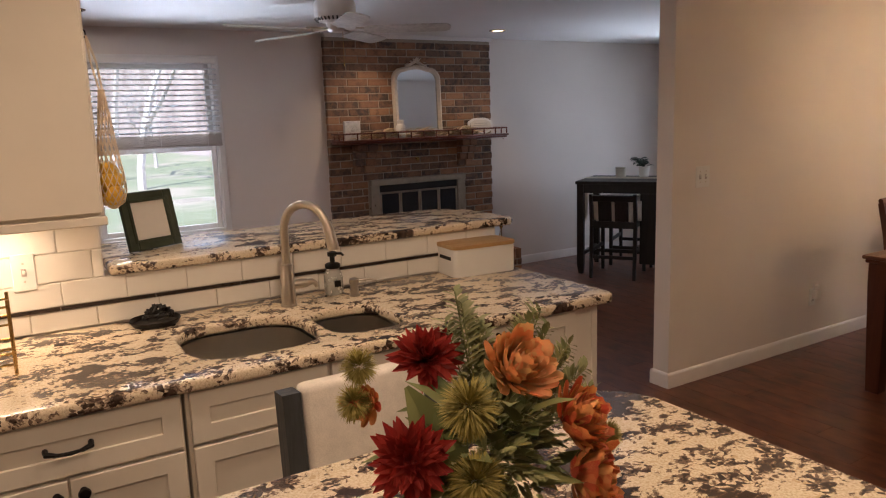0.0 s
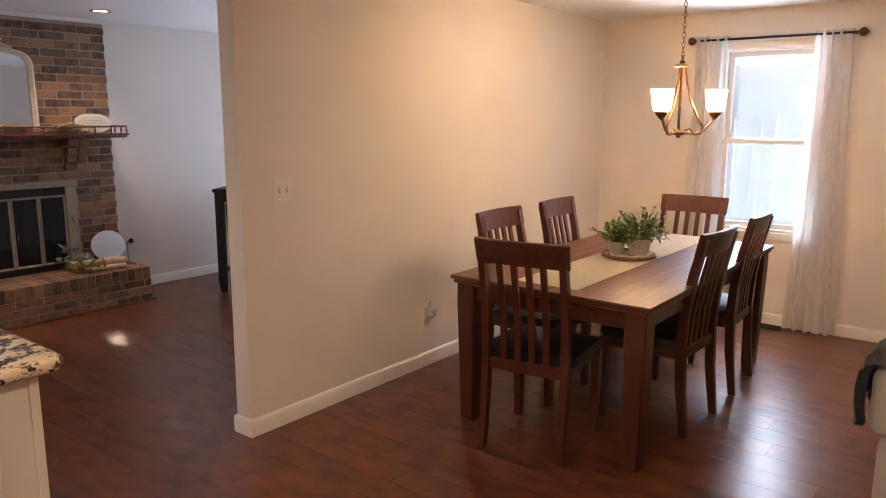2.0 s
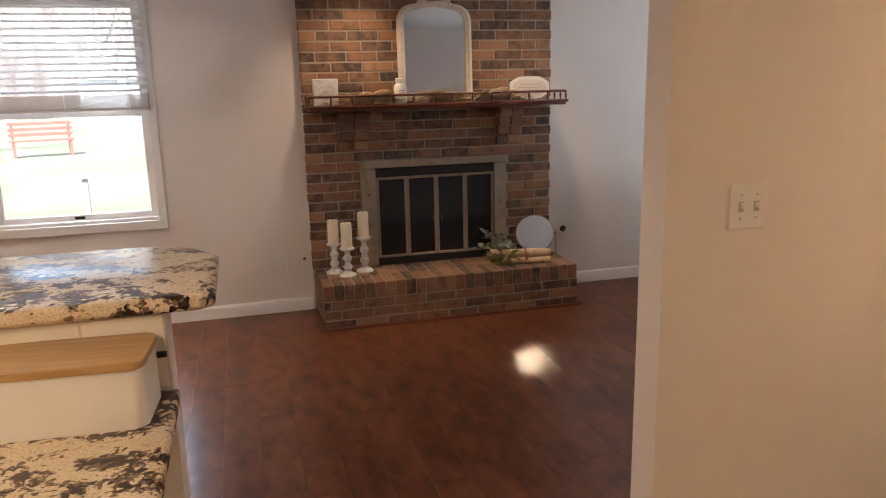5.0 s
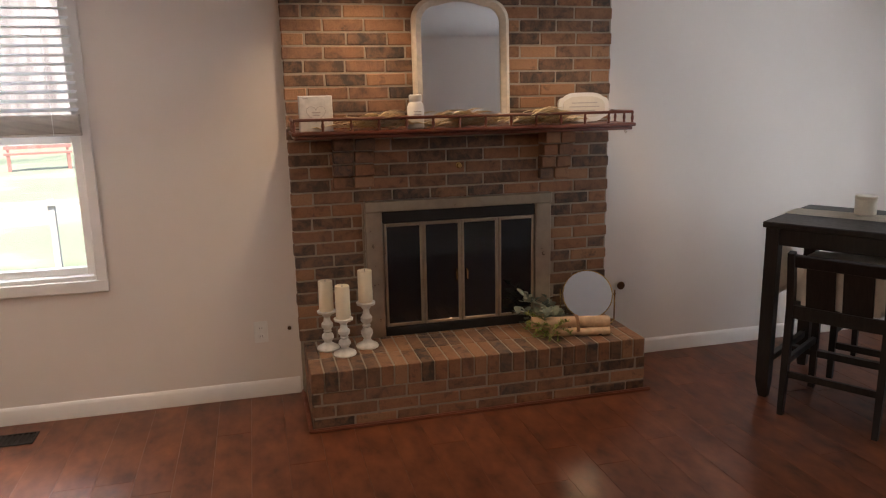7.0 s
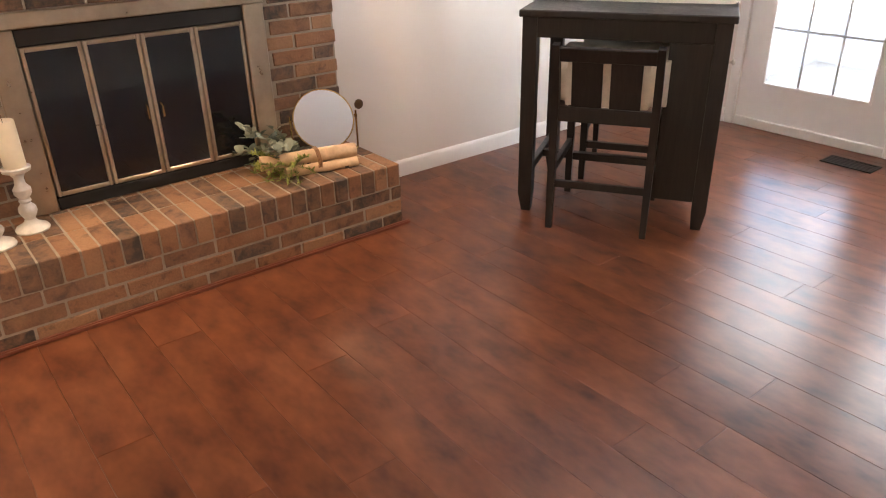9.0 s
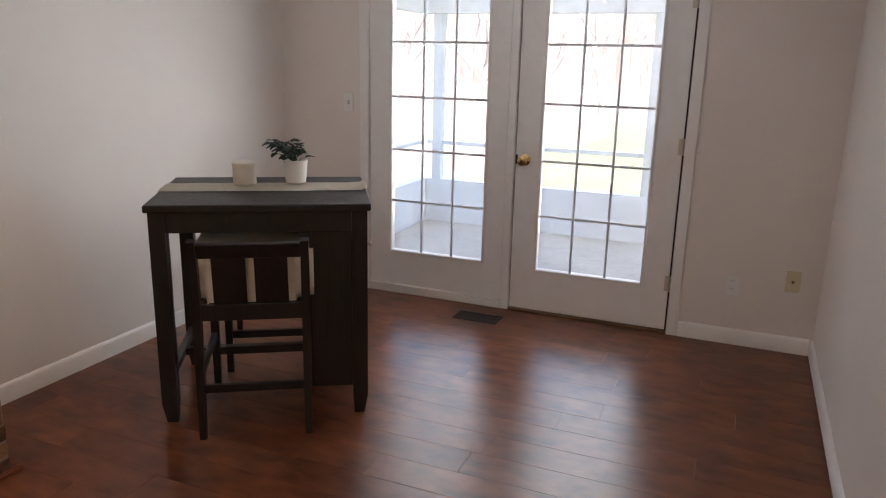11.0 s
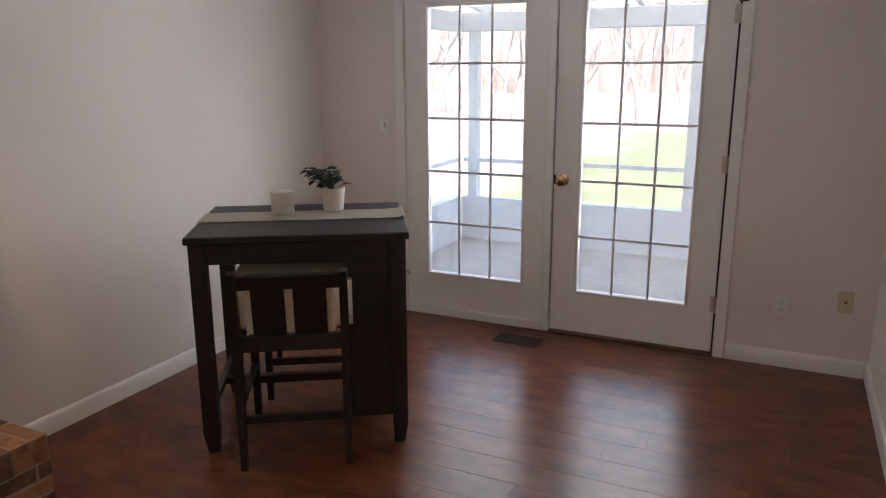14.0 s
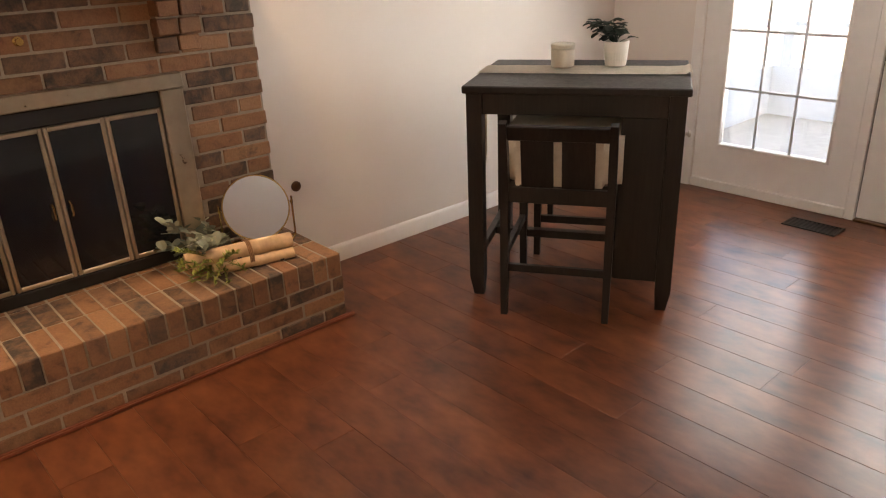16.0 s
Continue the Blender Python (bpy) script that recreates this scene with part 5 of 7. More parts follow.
bm = B()
drape(bm, [(-TW - 0.012, 0.50), (-TW - 0.010, 0.60), (-TW - 0.008, 0.75), (-TW - 0.008, 0.88), (-TW - 0.004, 0.916), (-TW + 0.01, 0.9185)] + [(-TW + 0.06 + i * 0.08, 0.9185) for i in range(10)] + [(TW - 0.02, 0.921), (TW - 0.004, 0.930), (TW + 0.006, 0.922), (TW + 0.008, 0.905)], 0.105)
cl = part("cloth", bm, LINEN, runner)
cl.location = (0, 0.04, 0)
bm = B()
for i in range(40):
    y = -0.062 + 0.204 * i / 39
    sweep(bm, [(-TW - 0.0135, y, 0.502), (-TW - 0.0135, y + 0.002, 0.47)], 0.0016, seg=4)
part("fringe", bm, LINEN, runner)

cj = thing("lidded_candle_jar", "cream stoneware candle jar with a lid", "candle jar", pose(5.774, 5.605, 0.922))
bm = B()
lathe(bm, [(0.046, 0), (0.050, 0.004), (0.050, 0.074), (0.047, 0.078)], 28)
part("body", bm, STONEWARE, cj)
bm = B()
lathe(bm, [(0.050, 0.0785), (0.052, 0.081), (0.052, 0.094), (0.047, 0.098), (0.01, 0.099)], 28)
part("lid", bm, STONEWARE, cj)
ip = thing("ivy_pot", "white ribbed pot with a dark green ivy", "potted plant", pose(5.925, 5.44, 0.922))
bm = B()
prof = [(0.040, 0), (0.043, 0.003), (0.052, 0.098), (0.053, 0.102), (0.047, 0.102), (0.044, 0.085)]
rings = []
for r, z in prof:
    rings.append([bm.verts.new(((r + (0.0016 if j % 2 and 0.002 < z < 0.1 else 0)) * math.cos(2 * math.pi * j / 56), (r + (0.0016 if j % 2 and 0.002 < z < 0.1 else 0)) * math.sin(2 * math.pi * j / 56), z)) for j in range(56)])
for a, b in zip(rings, rings[1:]):
    for j in range(56):
        bm.faces.new((a[j], a[(j + 1) % 56], b[(j + 1) % 56], b[j]))
bm.faces.new(rings[0][::-1])
bm.faces.new(rings[-1])
part("pot", bm, CERAMIC, ip)
bm = B()
rn = random.Random(8)
for i in range(64):
    a = rn.uniform(0, 6.28)
    rr = rn.uniform(0.005, 0.058)
    zz = 0.10 + rn.uniform(0.0, 0.085)
    p = Vector((rr * math.cos(a) - 0.03 * (zz - 0.1) / 0.08, rr * math.sin(a) + 0.05 * (zz - 0.1) / 0.08, zz))
    sweep(bm, [(0, 0, 0.085), p * 0.6 + Vector((0, 0, 0.04)), p], 0.0012, seg=4)
    leaf(bm, p, (math.cos(a), math.sin(a), rn.uniform(-0.2, 0.8)), rn.uniform(0.03, 0.045), rn.uniform(0.036, 0.05), 0.12, bend=0.4, shape=ROUND)
part("foliage", bm, IVY, ip, smooth=False)

# ---- dining group ----
table = thing("dining_table", "cherry brown wooden dining table with square legs", "table")
DX0, DX1, DY0, DY1, DZ = 4.365, 6.30, 1.366, 2.415, 0.765
bm = B()
box(bm, DX0, DY0, DZ - 0.022, DX1, DY1, DZ, 0.006, seg=2)
box(bm, DX0 + 0.012, DY0 + 0.012, DZ - 0.042, DX1 - 0.012, DY1 - 0.012, DZ - 0.0225, 0.005)
part("tabletop", bm, TABLE_WOOD, table)
for sx, x in ((1, DX0 + 0.075), (-1, DX1 - 0.075)):
    for sy, y in ((1, DY0 + 0.075), (-1, DY1 - 0.075)):
        bm = B()
        sweep(bm, [(x, y, DZ - 0.0425), (x, y, 0.62), (x + sx * 0.004, y + sy * 0.004, 0.0)], 0.10, 0.10, taper=[1, 1, 0.74])
        bmesh.ops.bevel(bm, geom=bm.edges[:], offset=0.004, segments=1, affect="EDGES")
        part("leg", bm, DINING_WOOD, table)
for dims in ((DX0 + 0.125, DY0 + 0.05, DX1 - 0.125, DY0 + 0.075), (DX0 + 0.125, DY1 - 0.075, DX1 - 0.125, DY1 - 0.05), (DX0 + 0.05, DY0 + 0.125, DX0 + 0.075, DY1 - 0.125), (DX1 - 0.075, DY0 + 0.125, DX1 - 0.05, DY1 - 0.125)):
    boxpart("apron", (dims[0], dims[1], DZ - 0.125, dims[2], dims[3], DZ - 0.0425), DINING_WOOD, table, 0.003)


def dining_chair(m):
    """Faces +x, over its seat's centre."""
    t = thing("dining_chair", "cherry brown slat-back dining chair with black leather seat", "chair", m, "chairs round the dining table")
    w = 0.195
    for s in (-1, 1):
        bm = B()
        sweep(bm, [(-0.235, s * w, 0.0), (-0.205, s * w, 0.25), (-0.195, s * w, 0.46), (-0.205, s * w, 0.62), (-0.235, s * w, 0.81), (-0.277, s * w, 0.988)], 0.034, 0.044, side=(0, 1, 0), taper=[0.8, 1, 1.05, 1, 0.95, 0.85])
        part("back_post", bm, DINING_WOOD, t)
        bm = B()
        sweep(bm, [(0.20, s * (w + 0.012), 0.435), (0.205, s * (w + 0.012), 0.0)], 0.046, 0.046, side=(0, 1, 0), taper=[1, 0.72])
        part("front_leg", bm, DINING_WOOD, t)
        boxpart("seat_rail", (-0.17, s * w - 0.011, 0.385, 0.178, s * w + 0.011, 0.437), DINING_WOOD, t, 0.003)
    boxpart("seat_rail", (0.182, -w + 0.014, 0.385, 0.206, w - 0.014, 0.437), DINING_WOOD, t, 0.003)
    boxpart("seat_rail", (-0.210, -w + 0.018, 0.385, -0.186, w - 0.018, 0.440), DINING_WOOD, t, 0.003)
    bm = B()
    sweep(bm, [(-0.262 - 0.028 * math.sin(math.pi * i / 10), -0.222 + 0.444 * i / 10, 0.958) for i in range(11)], 0.115, 0.024, side=(0.25, 0, -1))
    bmesh.ops.bevel(bm, geom=[e for e in bm.edges if abs((e.verts[0].co - e.verts[1].co).y) > 0.01], offset=0.005, segments=2, affect="EDGES")
    part("top_rail", bm, DINING_WOOD, t)
    for i in range(4):
        y = -0.105 + 0.07 * i
        bm = B()
        sweep(bm, [(-0.198, y, 0.425), (-0.210, y, 0.60), (-0.240, y, 0.77), (-0.274, y, 0.918)], 0.030, 0.013, side=(0, 1, 0))
        part("back_slat", bm, DINING_WOOD, t)
    bm = B()
    prism(bm, rounded(-0.185, -0.225, 0.235, 0.225, 0.03), 0.438, 0.482, 0.016)
    part("seat_pad", bm, LEATHER, t, "black leather seat pad")
    return t


c0 = dining_chair(pose(4.468, 1.935, 0, 0, 0, 8))
for x, y, rz in ((5.10, 1.605, 88), (5.80, 1.605, 92), (5.04, 2.30, -90), (5.72, 2.30, -88), (6.20, 1.94, 181)):
    copy_thing(c0, pose(x, y, 0, 0, 0, rz))

dr = thing("table_runner", "long oatmeal linen runner along the dining table", "table runner", pose(5.345, 1.915, 0, 0, 0, 0))
bm = B()
drape(bm, [(-0.90 + i * 0.2, DZ + 0.004) for i in range(9)] + [(0.88, DZ + 0.004), (0.952, DZ + 0.004), (0.966, DZ - 0.01), (0.968, DZ - 0.14)], 0.165, seed=4)
part("cloth", bm, LINEN, dr)

tray = thing("round_tray", "round tan wooden tray with a bead garland", "tray", pose(5.35, 1.905, DZ + 0.0065))
bm = B()
lathe(bm, [(0.140, 0), (0.150, 0.004), (0.150, 0.018), (0.143, 0.020), (0.141, 0.009), (0.02, 0.008)], 40)
part("dish", bm, TRAY_WOOD, tray)
bm = B()
for i in range(40):
    a = 2.6 + 3.6 * i / 39
    r = 0.115 + 0.012 * math.sin(i * 0.7)
    bmesh.ops.create_icosphere(bm, subdivisions=1, radius=0.0075, matrix=Matrix.Translation((r * math.cos(a), r * math.sin(a), 0.018)))
part("bead_garland", bm, WAX, tray)
for x, y, k, lab in ((5.385, 1.86, 1.15, "small grey pot with bushy green herb"), (5.335, 1.975, 0.85, "smaller grey pot with bushy green herb")):
    t = thing("herb_pot", lab, "potted plant", pose(x, y, DZ + 0.0155))
    bm = B()
    lathe(bm, [(0.038 * k, 0), (0.045 * k, 0.004), (0.056 * k, 0.078 * k), (0.058 * k, 0.082 * k), (0.052 * k, 0.082 * k), (0.048 * k, 0.07 * k)], 24)
    part("pot", bm, STONEWARE, t)
    bm = B()
    rn = random.Random(int(k * 100))
    for s in range(48):
        a, el = rn.uniform(0, 6.28), rn.uniform(0.05, 1.25)
        d = Vector((math.cos(a) * math.cos(el), math.sin(a) * math.cos(el), math.sin(el)))
        L = rn.uniform(0.10, 0.185) * k
        base = Vector((0, 0, 0.075 * k))
        sweep(bm, [base, base + d * L * 0.5, base + d * L], 0.0014, seg=4)
        for i in range(13):
            p = base + d * (L * rn.uniform(0.25, 1.0))
            leaf(bm, p, (d.x + rn.uniform(-1, 1), d.y + rn.uniform(-1, 1), d.z + rn.uniform(-0.7, 0.7)), rn.uniform(0.024, 0.040), rn.uniform(0.013, 0.021), 0.1)
    part("foliage", bm, HERB, t, smooth=False)

# chandelier
ch = thing("chandelier", "antique bronze three-arm chandelier with lit glass shades", "chandelier", pose(5.50, 1.72, 0, 0, 0, 0))
CB = 1.43
bm = B()
lathe(bm, [(0.062, CEIL - 0.001), (0.060, CEIL - 0.012), (0.030, CEIL - 0.028), (0.008, CEIL - 0.034)][::-1], 24)
part("canopy", bm, BRONZE, ch)
bm = B()
z = CEIL - 0.034
i = 0
while z > CB + 0.43:
    pts = [(0.008 * math.cos(a), 0, z - 0.015 + 0.017 * math.sin(a)) for a in [2 * math.pi * q / 10 for q in range(11)]]
    if i % 2:
        pts = [(0, p[0], p[2]) for p in pts]
    sweep(bm, pts, 0.0022, seg=5)
    z -= 0.026
    i += 1
part("chain", bm, BRONZE, ch)
bm = B()
lathe(bm, [(0.006, CB + 0.44), (0.008, CB + 0.415), (0.016, CB + 0.410), (0.012, CB + 0.40), (0.042, CB + 0.388), (0.044, CB + 0.380), (0.012, CB + 0.374), (0.008, CB + 0.36), (0.008, CB + 0.05), (0.020, CB + 0.045), (0.040, CB + 0.032), (0.038, CB + 0.022), (0.012, CB + 0.012), (0.012, CB + 0.004), (0.004, CB)][::-1], 20)
part("column", bm, BRONZE, ch)
for k in range(3):
    a = radians(-69.5 + 120 * k)
    ca, sa = math.cos(a), math.sin(a)

    def at(r, z):
        return (r * ca, r * sa, CB + z)
    bm = B()
    sweep(bm, [at(0.02, 0.385), at(0.03, 0.30), at(0.055, 0.20), at(0.10, 0.10), at(0.125, 0.06), at(0.115, 0.025), at(0.08, 0.02), at(0.06, 0.05), at(0.03, 0.04)], 0.0062, seg=8)
    sweep(bm, [at(0.03, 0.03), at(0.09, 0.02), at(0.135, 0.045), at(0.165, 0.09), at(0.178, 0.115)], 0.0058, seg=8)
    arm = part("arm", bm, BRONZE, ch)
    bm = B()
    lathe(bm, [(0.006, 0.10), (0.028, 0.125), (0.034, 0.135), (0.032, 0.142)], 18, at(0.182, 0)[:2] + (CB,))
    part("cup", bm, BRONZE, arm)
    bm = B()
    lathe(bm, [(0.028, 0.143), (0.042, 0.152), (0.050, 0.19), (0.053, 0.23), (0.059, 0.256), (0.057, 0.258), (0.050, 0.232), (0.046, 0.19), (0.03, 0.16)], 28, at(0.182, 0)[:2] + (CB,))
    part("shade", bm, SHADE, ch, "lit frosted glass shade")
    x, y, zz = at(0.182, 0.215)
    lamp("POINT", (5.50 + x, 1.72 + y, zz), (0, 0, 0), CHANDELIER, (1.0, 0.70, 0.40), 0.022)

# sofa
sofa = thing("sofa", "greige upholstered sofa with a grey throw", "sofa", pose(4.40, -0.60, 0))
boxpart("base", (0.0, -1.15, 0.06, 0.92, 1.12, 0.42), SOFA_FABRIC, sofa, 0.03, seg=3)
boxpart("arm", (0.0, 0.96, 0.42, 0.92, 1.16, 0.685), SOFA_FABRIC, sofa, 0.05, seg=3)
boxpart("arm", (0.0, -1.19, 0.42, 0.92, -0.99, 0.64), SOFA_FABRIC, sofa, 0.05, seg=3)
boxpart("backrest", (0.0, -0.98, 0.42, 0.22, 0.95, 0.86), SOFA_FABRIC, sofa, 0.06, seg=3)
for a, b in ((-0.98, -0.02), (-0.01, 0.95)):
    boxpart("seat_cushion", (0.225, a, 0.42, 0.93, b, 0.56), SOFA_FABRIC, sofa, 0.04, seg=3)
for x in (0.06, 0.86):
    for y in (-1.1, 1.06):
        boxpart("foot", (x - 0.025, y - 0.025, 0, x + 0.025, y + 0.025, 0.06), DARK_WOOD, sofa, 0.004)
bm = B()
rows_ = []
prof = [(1.185, 0.48), (1.192, 0.53), (1.192, 0.60), (1.18, 0.67), (1.14, 0.712), (1.05, 0.716), (0.98, 0.708), (0.945, 0.68), (0.94, 0.60)]
for j, (y, z) in enumerate(prof):
    rows_.append([bm.verts.new((-0.035 + 0.5 * i / 16, y + 0.016 * math.sin(i * 1.3 + j * 0.4), z + 0.012 * math.sin(i * 0.9 + j) - (0.05 * math.sin(i * 0.6) if j == 0 else 0))) for i in range(17)])
for a, b in zip(rows_, rows_[1:]):
    for i in range(16):
        bm.faces.new((a[i], a[i + 1], b[i + 1], b[i]))
bmesh.ops.solidify(bm, geom=bm.faces[:], thickness=0.018)
solid("throw_blanket", bm, THROW, "chunky grey knit throw over the sofa arm", "blanket", pose(4.40, -0.60, 0))

# ---- kitchen ----
CZ = 0.890
CFY, CBY, CX1 = 2.252, 3.018, 2.415
SINK = [(0.895, 2.372, 1.302, 2.775, 0.13), (1.338, 2.384, 1.598, 2.715, 0.09)]


def slab_with_holes(bm, outline, holes, z0, z1, bev=0.012):
    """A stone slab: the outline with round-cornered holes cut through."""
    loops = [outline] + holes
    es = []
    for pts in loops:
        vs = [bm.verts.new((x, y, z1)) for x, y in pts]
        es += [bm.edges.new((vs[i], vs[(i + 1) % len(vs)])) for i in range(len(vs))]
    bmesh.ops.triangle_fill(bm, edges=es, use_beauty=True, use_dissolve=False)
    ex = bmesh.ops.extrude_face_region(bm, geom=bm.faces[:])
    bmesh.ops.translate(bm, vec=(0, 0, z0 - z1), verts=[v for v in ex["geom"] if isinstance(v, bmesh.types.BMVert)])
    bmesh.ops.recalc_face_normals(bm, faces=bm.faces)
    rim = [e for e in bm.edges if len(e.link_faces) == 2 and e.calc_face_angle(0) > 1.2 and abs(e.verts[0].co.z - e.verts[1].co.z) < 1e-5]
    bmesh.ops.bevel(bm, geom=rim, offset=bev, segments=3, affect="EDGES", profile=0.5)


holes = [rounded(a, b, c, d, r, 5)[::-1] for a, b, c, d, r in SINK]
bm = B()
slab_with_holes(bm, rounded(-1.6, CFY, CX1, CBY, 0.05, 5, "0001"), holes, CZ - 0.038, CZ)
worktop = solid("countertop", bm, GRANITE, "polished cream, brown and black granite countertop", "countertop")
bm = B()
prism(bm, [(0.76, 3.0), (2.475, 3.0), (2.505, 3.03), (2.505, 3.38), (2.44, 3.50), (2.30, 3.56), (0.76, 3.56)], 1.0595, 1.096, 0.012)
solid("bar_top", bm, GRANITE, "raised granite breakfast bar top on a half wall", "bar top")

sink = thing("kitchen_sink", "undermount stainless steel double-bowl kitchen sink", "sink")
for a, b, c, d, r in SINK:
    bm = B()
    top = rounded(a + 0.004, b + 0.004, c - 0.004, d - 0.004, r, 5)
    cx, cy = (a + c) / 2, (b + d) / 2
    lv = []
    for k, z in ((1.03, CZ - 0.040), (1.0, CZ - 0.040), (0.97, CZ - 0.10), (0.94, CZ - 0.19), (0.86, CZ - 0.215), (0.12, CZ - 0.222)):
        lv.append([bm.verts.new((cx + (x - cx) * k, cy + (y - cy) * k, z)) for x, y in top])
    for p, q in zip(lv, lv[1:]):
        for j in range(len(p)):
            bm.faces.new((p[j], p[(j + 1) % len(p)], q[(j + 1) % len(p)], q[j]))
    bm.faces.new(lv[-1])
    bmesh.ops.solidify(bm, geom=bm.faces[:], thickness=0.0015)
    bw = part("bowl", bm, STEEL, sink)
    bm = B()
    lathe(bm, [(0.042, 0), (0.042, 0.003), (0.03, 0.004), (0.02, 0.001)], 20, (cx, cy, CZ - 0.221))
    part("drain", bm, NICKEL, bw)

fau = thing("kitchen_faucet", "brushed nickel pull-down gooseneck kitchen faucet", "faucet", pose(1.338, 2.855, CZ, 0, 0, -58))
bm = B()
lathe(bm, [(0.030, 0), (0.030, 0.006), (0.027, 0.010), (0.026, 0.115), (0.022, 0.125), (0.022, 0.155), (0.016, 0.16)], 24)
part("body", bm, NICKEL, fau)
bm = B()
pts = [(0, 0, 0.155), (0, 0, 0.28)] + [(0.098 - 0.098 * math.cos(radians(a)), 0, 0.284 + 0.098 * math.sin(radians(a))) for a in range(15, 166, 15)]
sweep(bm, pts, 0.0155, seg=14)
part("gooseneck", bm, NICKEL, fau)
bm = B()
sweep(bm, [(0.190, 0, 0.318), (0.202, 0, 0.284), (0.212, 0, 0.240), (0.216, 0, 0.222)], 0.019, seg=14, taper=[0.85, 1, 1.1, 1.0])
part("spray_head", bm, NICKEL, fau)
bm = B()
sweep(bm, [(0.010, 0.018, 0.078), (0.040, 0.062, 0.078)], 0.017, seg=14)
sweep(bm, [(0.040, 0.062, 0.078), (0.052, 0.080, 0.080), (0.058, 0.092, 0.070), (0.060, 0.096, 0.056)], 0.010, seg=10, taper=[1.5, 1.2, 0.9, 0.7])
part("lever_handle", bm, NICKEL, fau)

sd = thing("soap_pump", "small brushed nickel built-in soap dispenser", "soap dispenser", pose(1.60, 2.845, CZ, 0, 0, -25))
bm = B()
lathe(bm, [(0.022, 0), (0.022, 0.004), (0.016, 0.008), (0.016, 0.048), (0.019, 0.05), (0.019, 0.066), (0.012, 0.070)], 20)
part("base", bm, NICKEL, sd)
bm = B()
sweep(bm, [(0, 0, 0.062), (0.06, 0, 0.063), (0.085, 0, 0.058), (0.088, 0, 0.052)], 0.005, seg=8)
part("spout", bm, NICKEL, sd)

sb = thing("soap_bottle", "clear glass soap bottle with a black pump", "soap bottle", pose(1.548, 2.925, CZ))
bm = B()
lathe(bm, [(0.034, 0), (0.037, 0.004), (0.037, 0.075), (0.030, 0.092), (0.026, 0.096), (0.026, 0.104)], 24)
part("bottle", bm, CLOUDY, sb)
bm = B()
lathe(bm, [(0.028, 0.1045), (0.030, 0.107), (0.030, 0.120), (0.024, 0.124), (0.010, 0.126), (0.010, 0.150), (0.018, 0.152), (0.018, 0.168), (0.006, 0.172)], 20)
sweep(bm, [(0, 0, 0.162), (0.028, -0.028, 0.163), (0.034, -0.034, 0.154)], 0.005, seg=8)
part("pump", bm, BLACK_IRON, sb)
boxpart("label", (-0.012, -0.040, 0.035, 0.014, -0.0372, 0.060), BLACK_IRON, sb)

dish = thing("scrubber_dish", "black dish holding a dark wiry pot scrubber", "dish", pose(0.875, 2.905, CZ))
bm = B()
lathe(bm, [(0.060, 0), (0.075, 0.004), (0.085, 0.020), (0.083, 0.022), (0.072, 0.008), (0.01, 0.006)], 28)
part("dish", bm, BLACK_IRON, dish)
bm = B()
rn = random.Random(2)
for i in range(60):
    a, e = rn.uniform(0, 6.28), rn.uniform(0, 1.4)
    r = 0.045
    c = Vector((0.012, 0, 0.024))
    p = c + Vector((math.cos(a) * math.cos(e), math.sin(a) * math.cos(e), math.sin(e) * 0.8)) * r
    q = c + Vector((math.cos(a + 0.9) * math.cos(e), math.sin(a + 0.9) * math.cos(e), math.sin(e) * 0.8)) * r * rn.uniform(0.7, 1.15)
    sweep(bm, [p, (p + q) / 2 + (p - c) * 0.2, q], 0.004, seg=5)
part("scrubber", bm, FIRE_DARK, dish)

bb = thing("bread_box", "white bread box with a bamboo lid", "bread box", pose(2.225, 2.925, CZ, 0, 0, -4))
bm = B()
prism(bm, rounded(-0.152, -0.085, 0.152, 0.085, 0.022, 5), 0.0, 0.118, 0.004)
part("bin", bm, PLASTIC, bb)
bm = B()
prism(bm, rounded(-0.156, -0.089, 0.156, 0.089, 0.024, 5), 0.1185, 0.134, 0.004)
part("lid", bm, BAMBOO, bb, "pale bamboo lid")
boxpart("side_handle", (-0.1545, -0.05, 0.07, -0.1505, 0.05, 0.085), BLACK_IRON, bb, 0.001)

pf = thing("picture_frame", "dark green picture frame with a blank cream card", "picture frame", pose(0.965, 3.272, 1.0975, -12, 0, 27))
bm = B()
for a, b, c, d in ((-0.118, 0, -0.078, 0.225), (0.078, 0, 0.118, 0.225), (-0.078, 0, 0.078, 0.040), (-0.078, 0.185, 0.078, 0.225)):
    box(bm, a, -0.010, b, c, 0.008, d, 0.004)
part("frame", bm, GREEN_FRAME, pf)
bm = B()
for a, b, c, d in ((-0.092, 0.028, -0.078, 0.197), (0.078, 0.028, 0.092, 0.197), (-0.078, 0.028, 0.078, 0.040), (-0.078, 0.185, 0.078, 0.197)):
    box(bm, a, -0.014, b, c, -0.0104, d, 0.002)
part("inner_lip", bm, GREEN_FRAME, pf)
boxpart("card", (-0.078, 0.0, 0.040, 0.078, 0.004, 0.185), PAPER, pf)
boxpart("easel_leg", (-0.02, 0.0, 0.0, 0.02, 0.004, 0.17), GREEN_FRAME, pf, m=pose(0, 0.075, 0.016, 24, 0, 0))


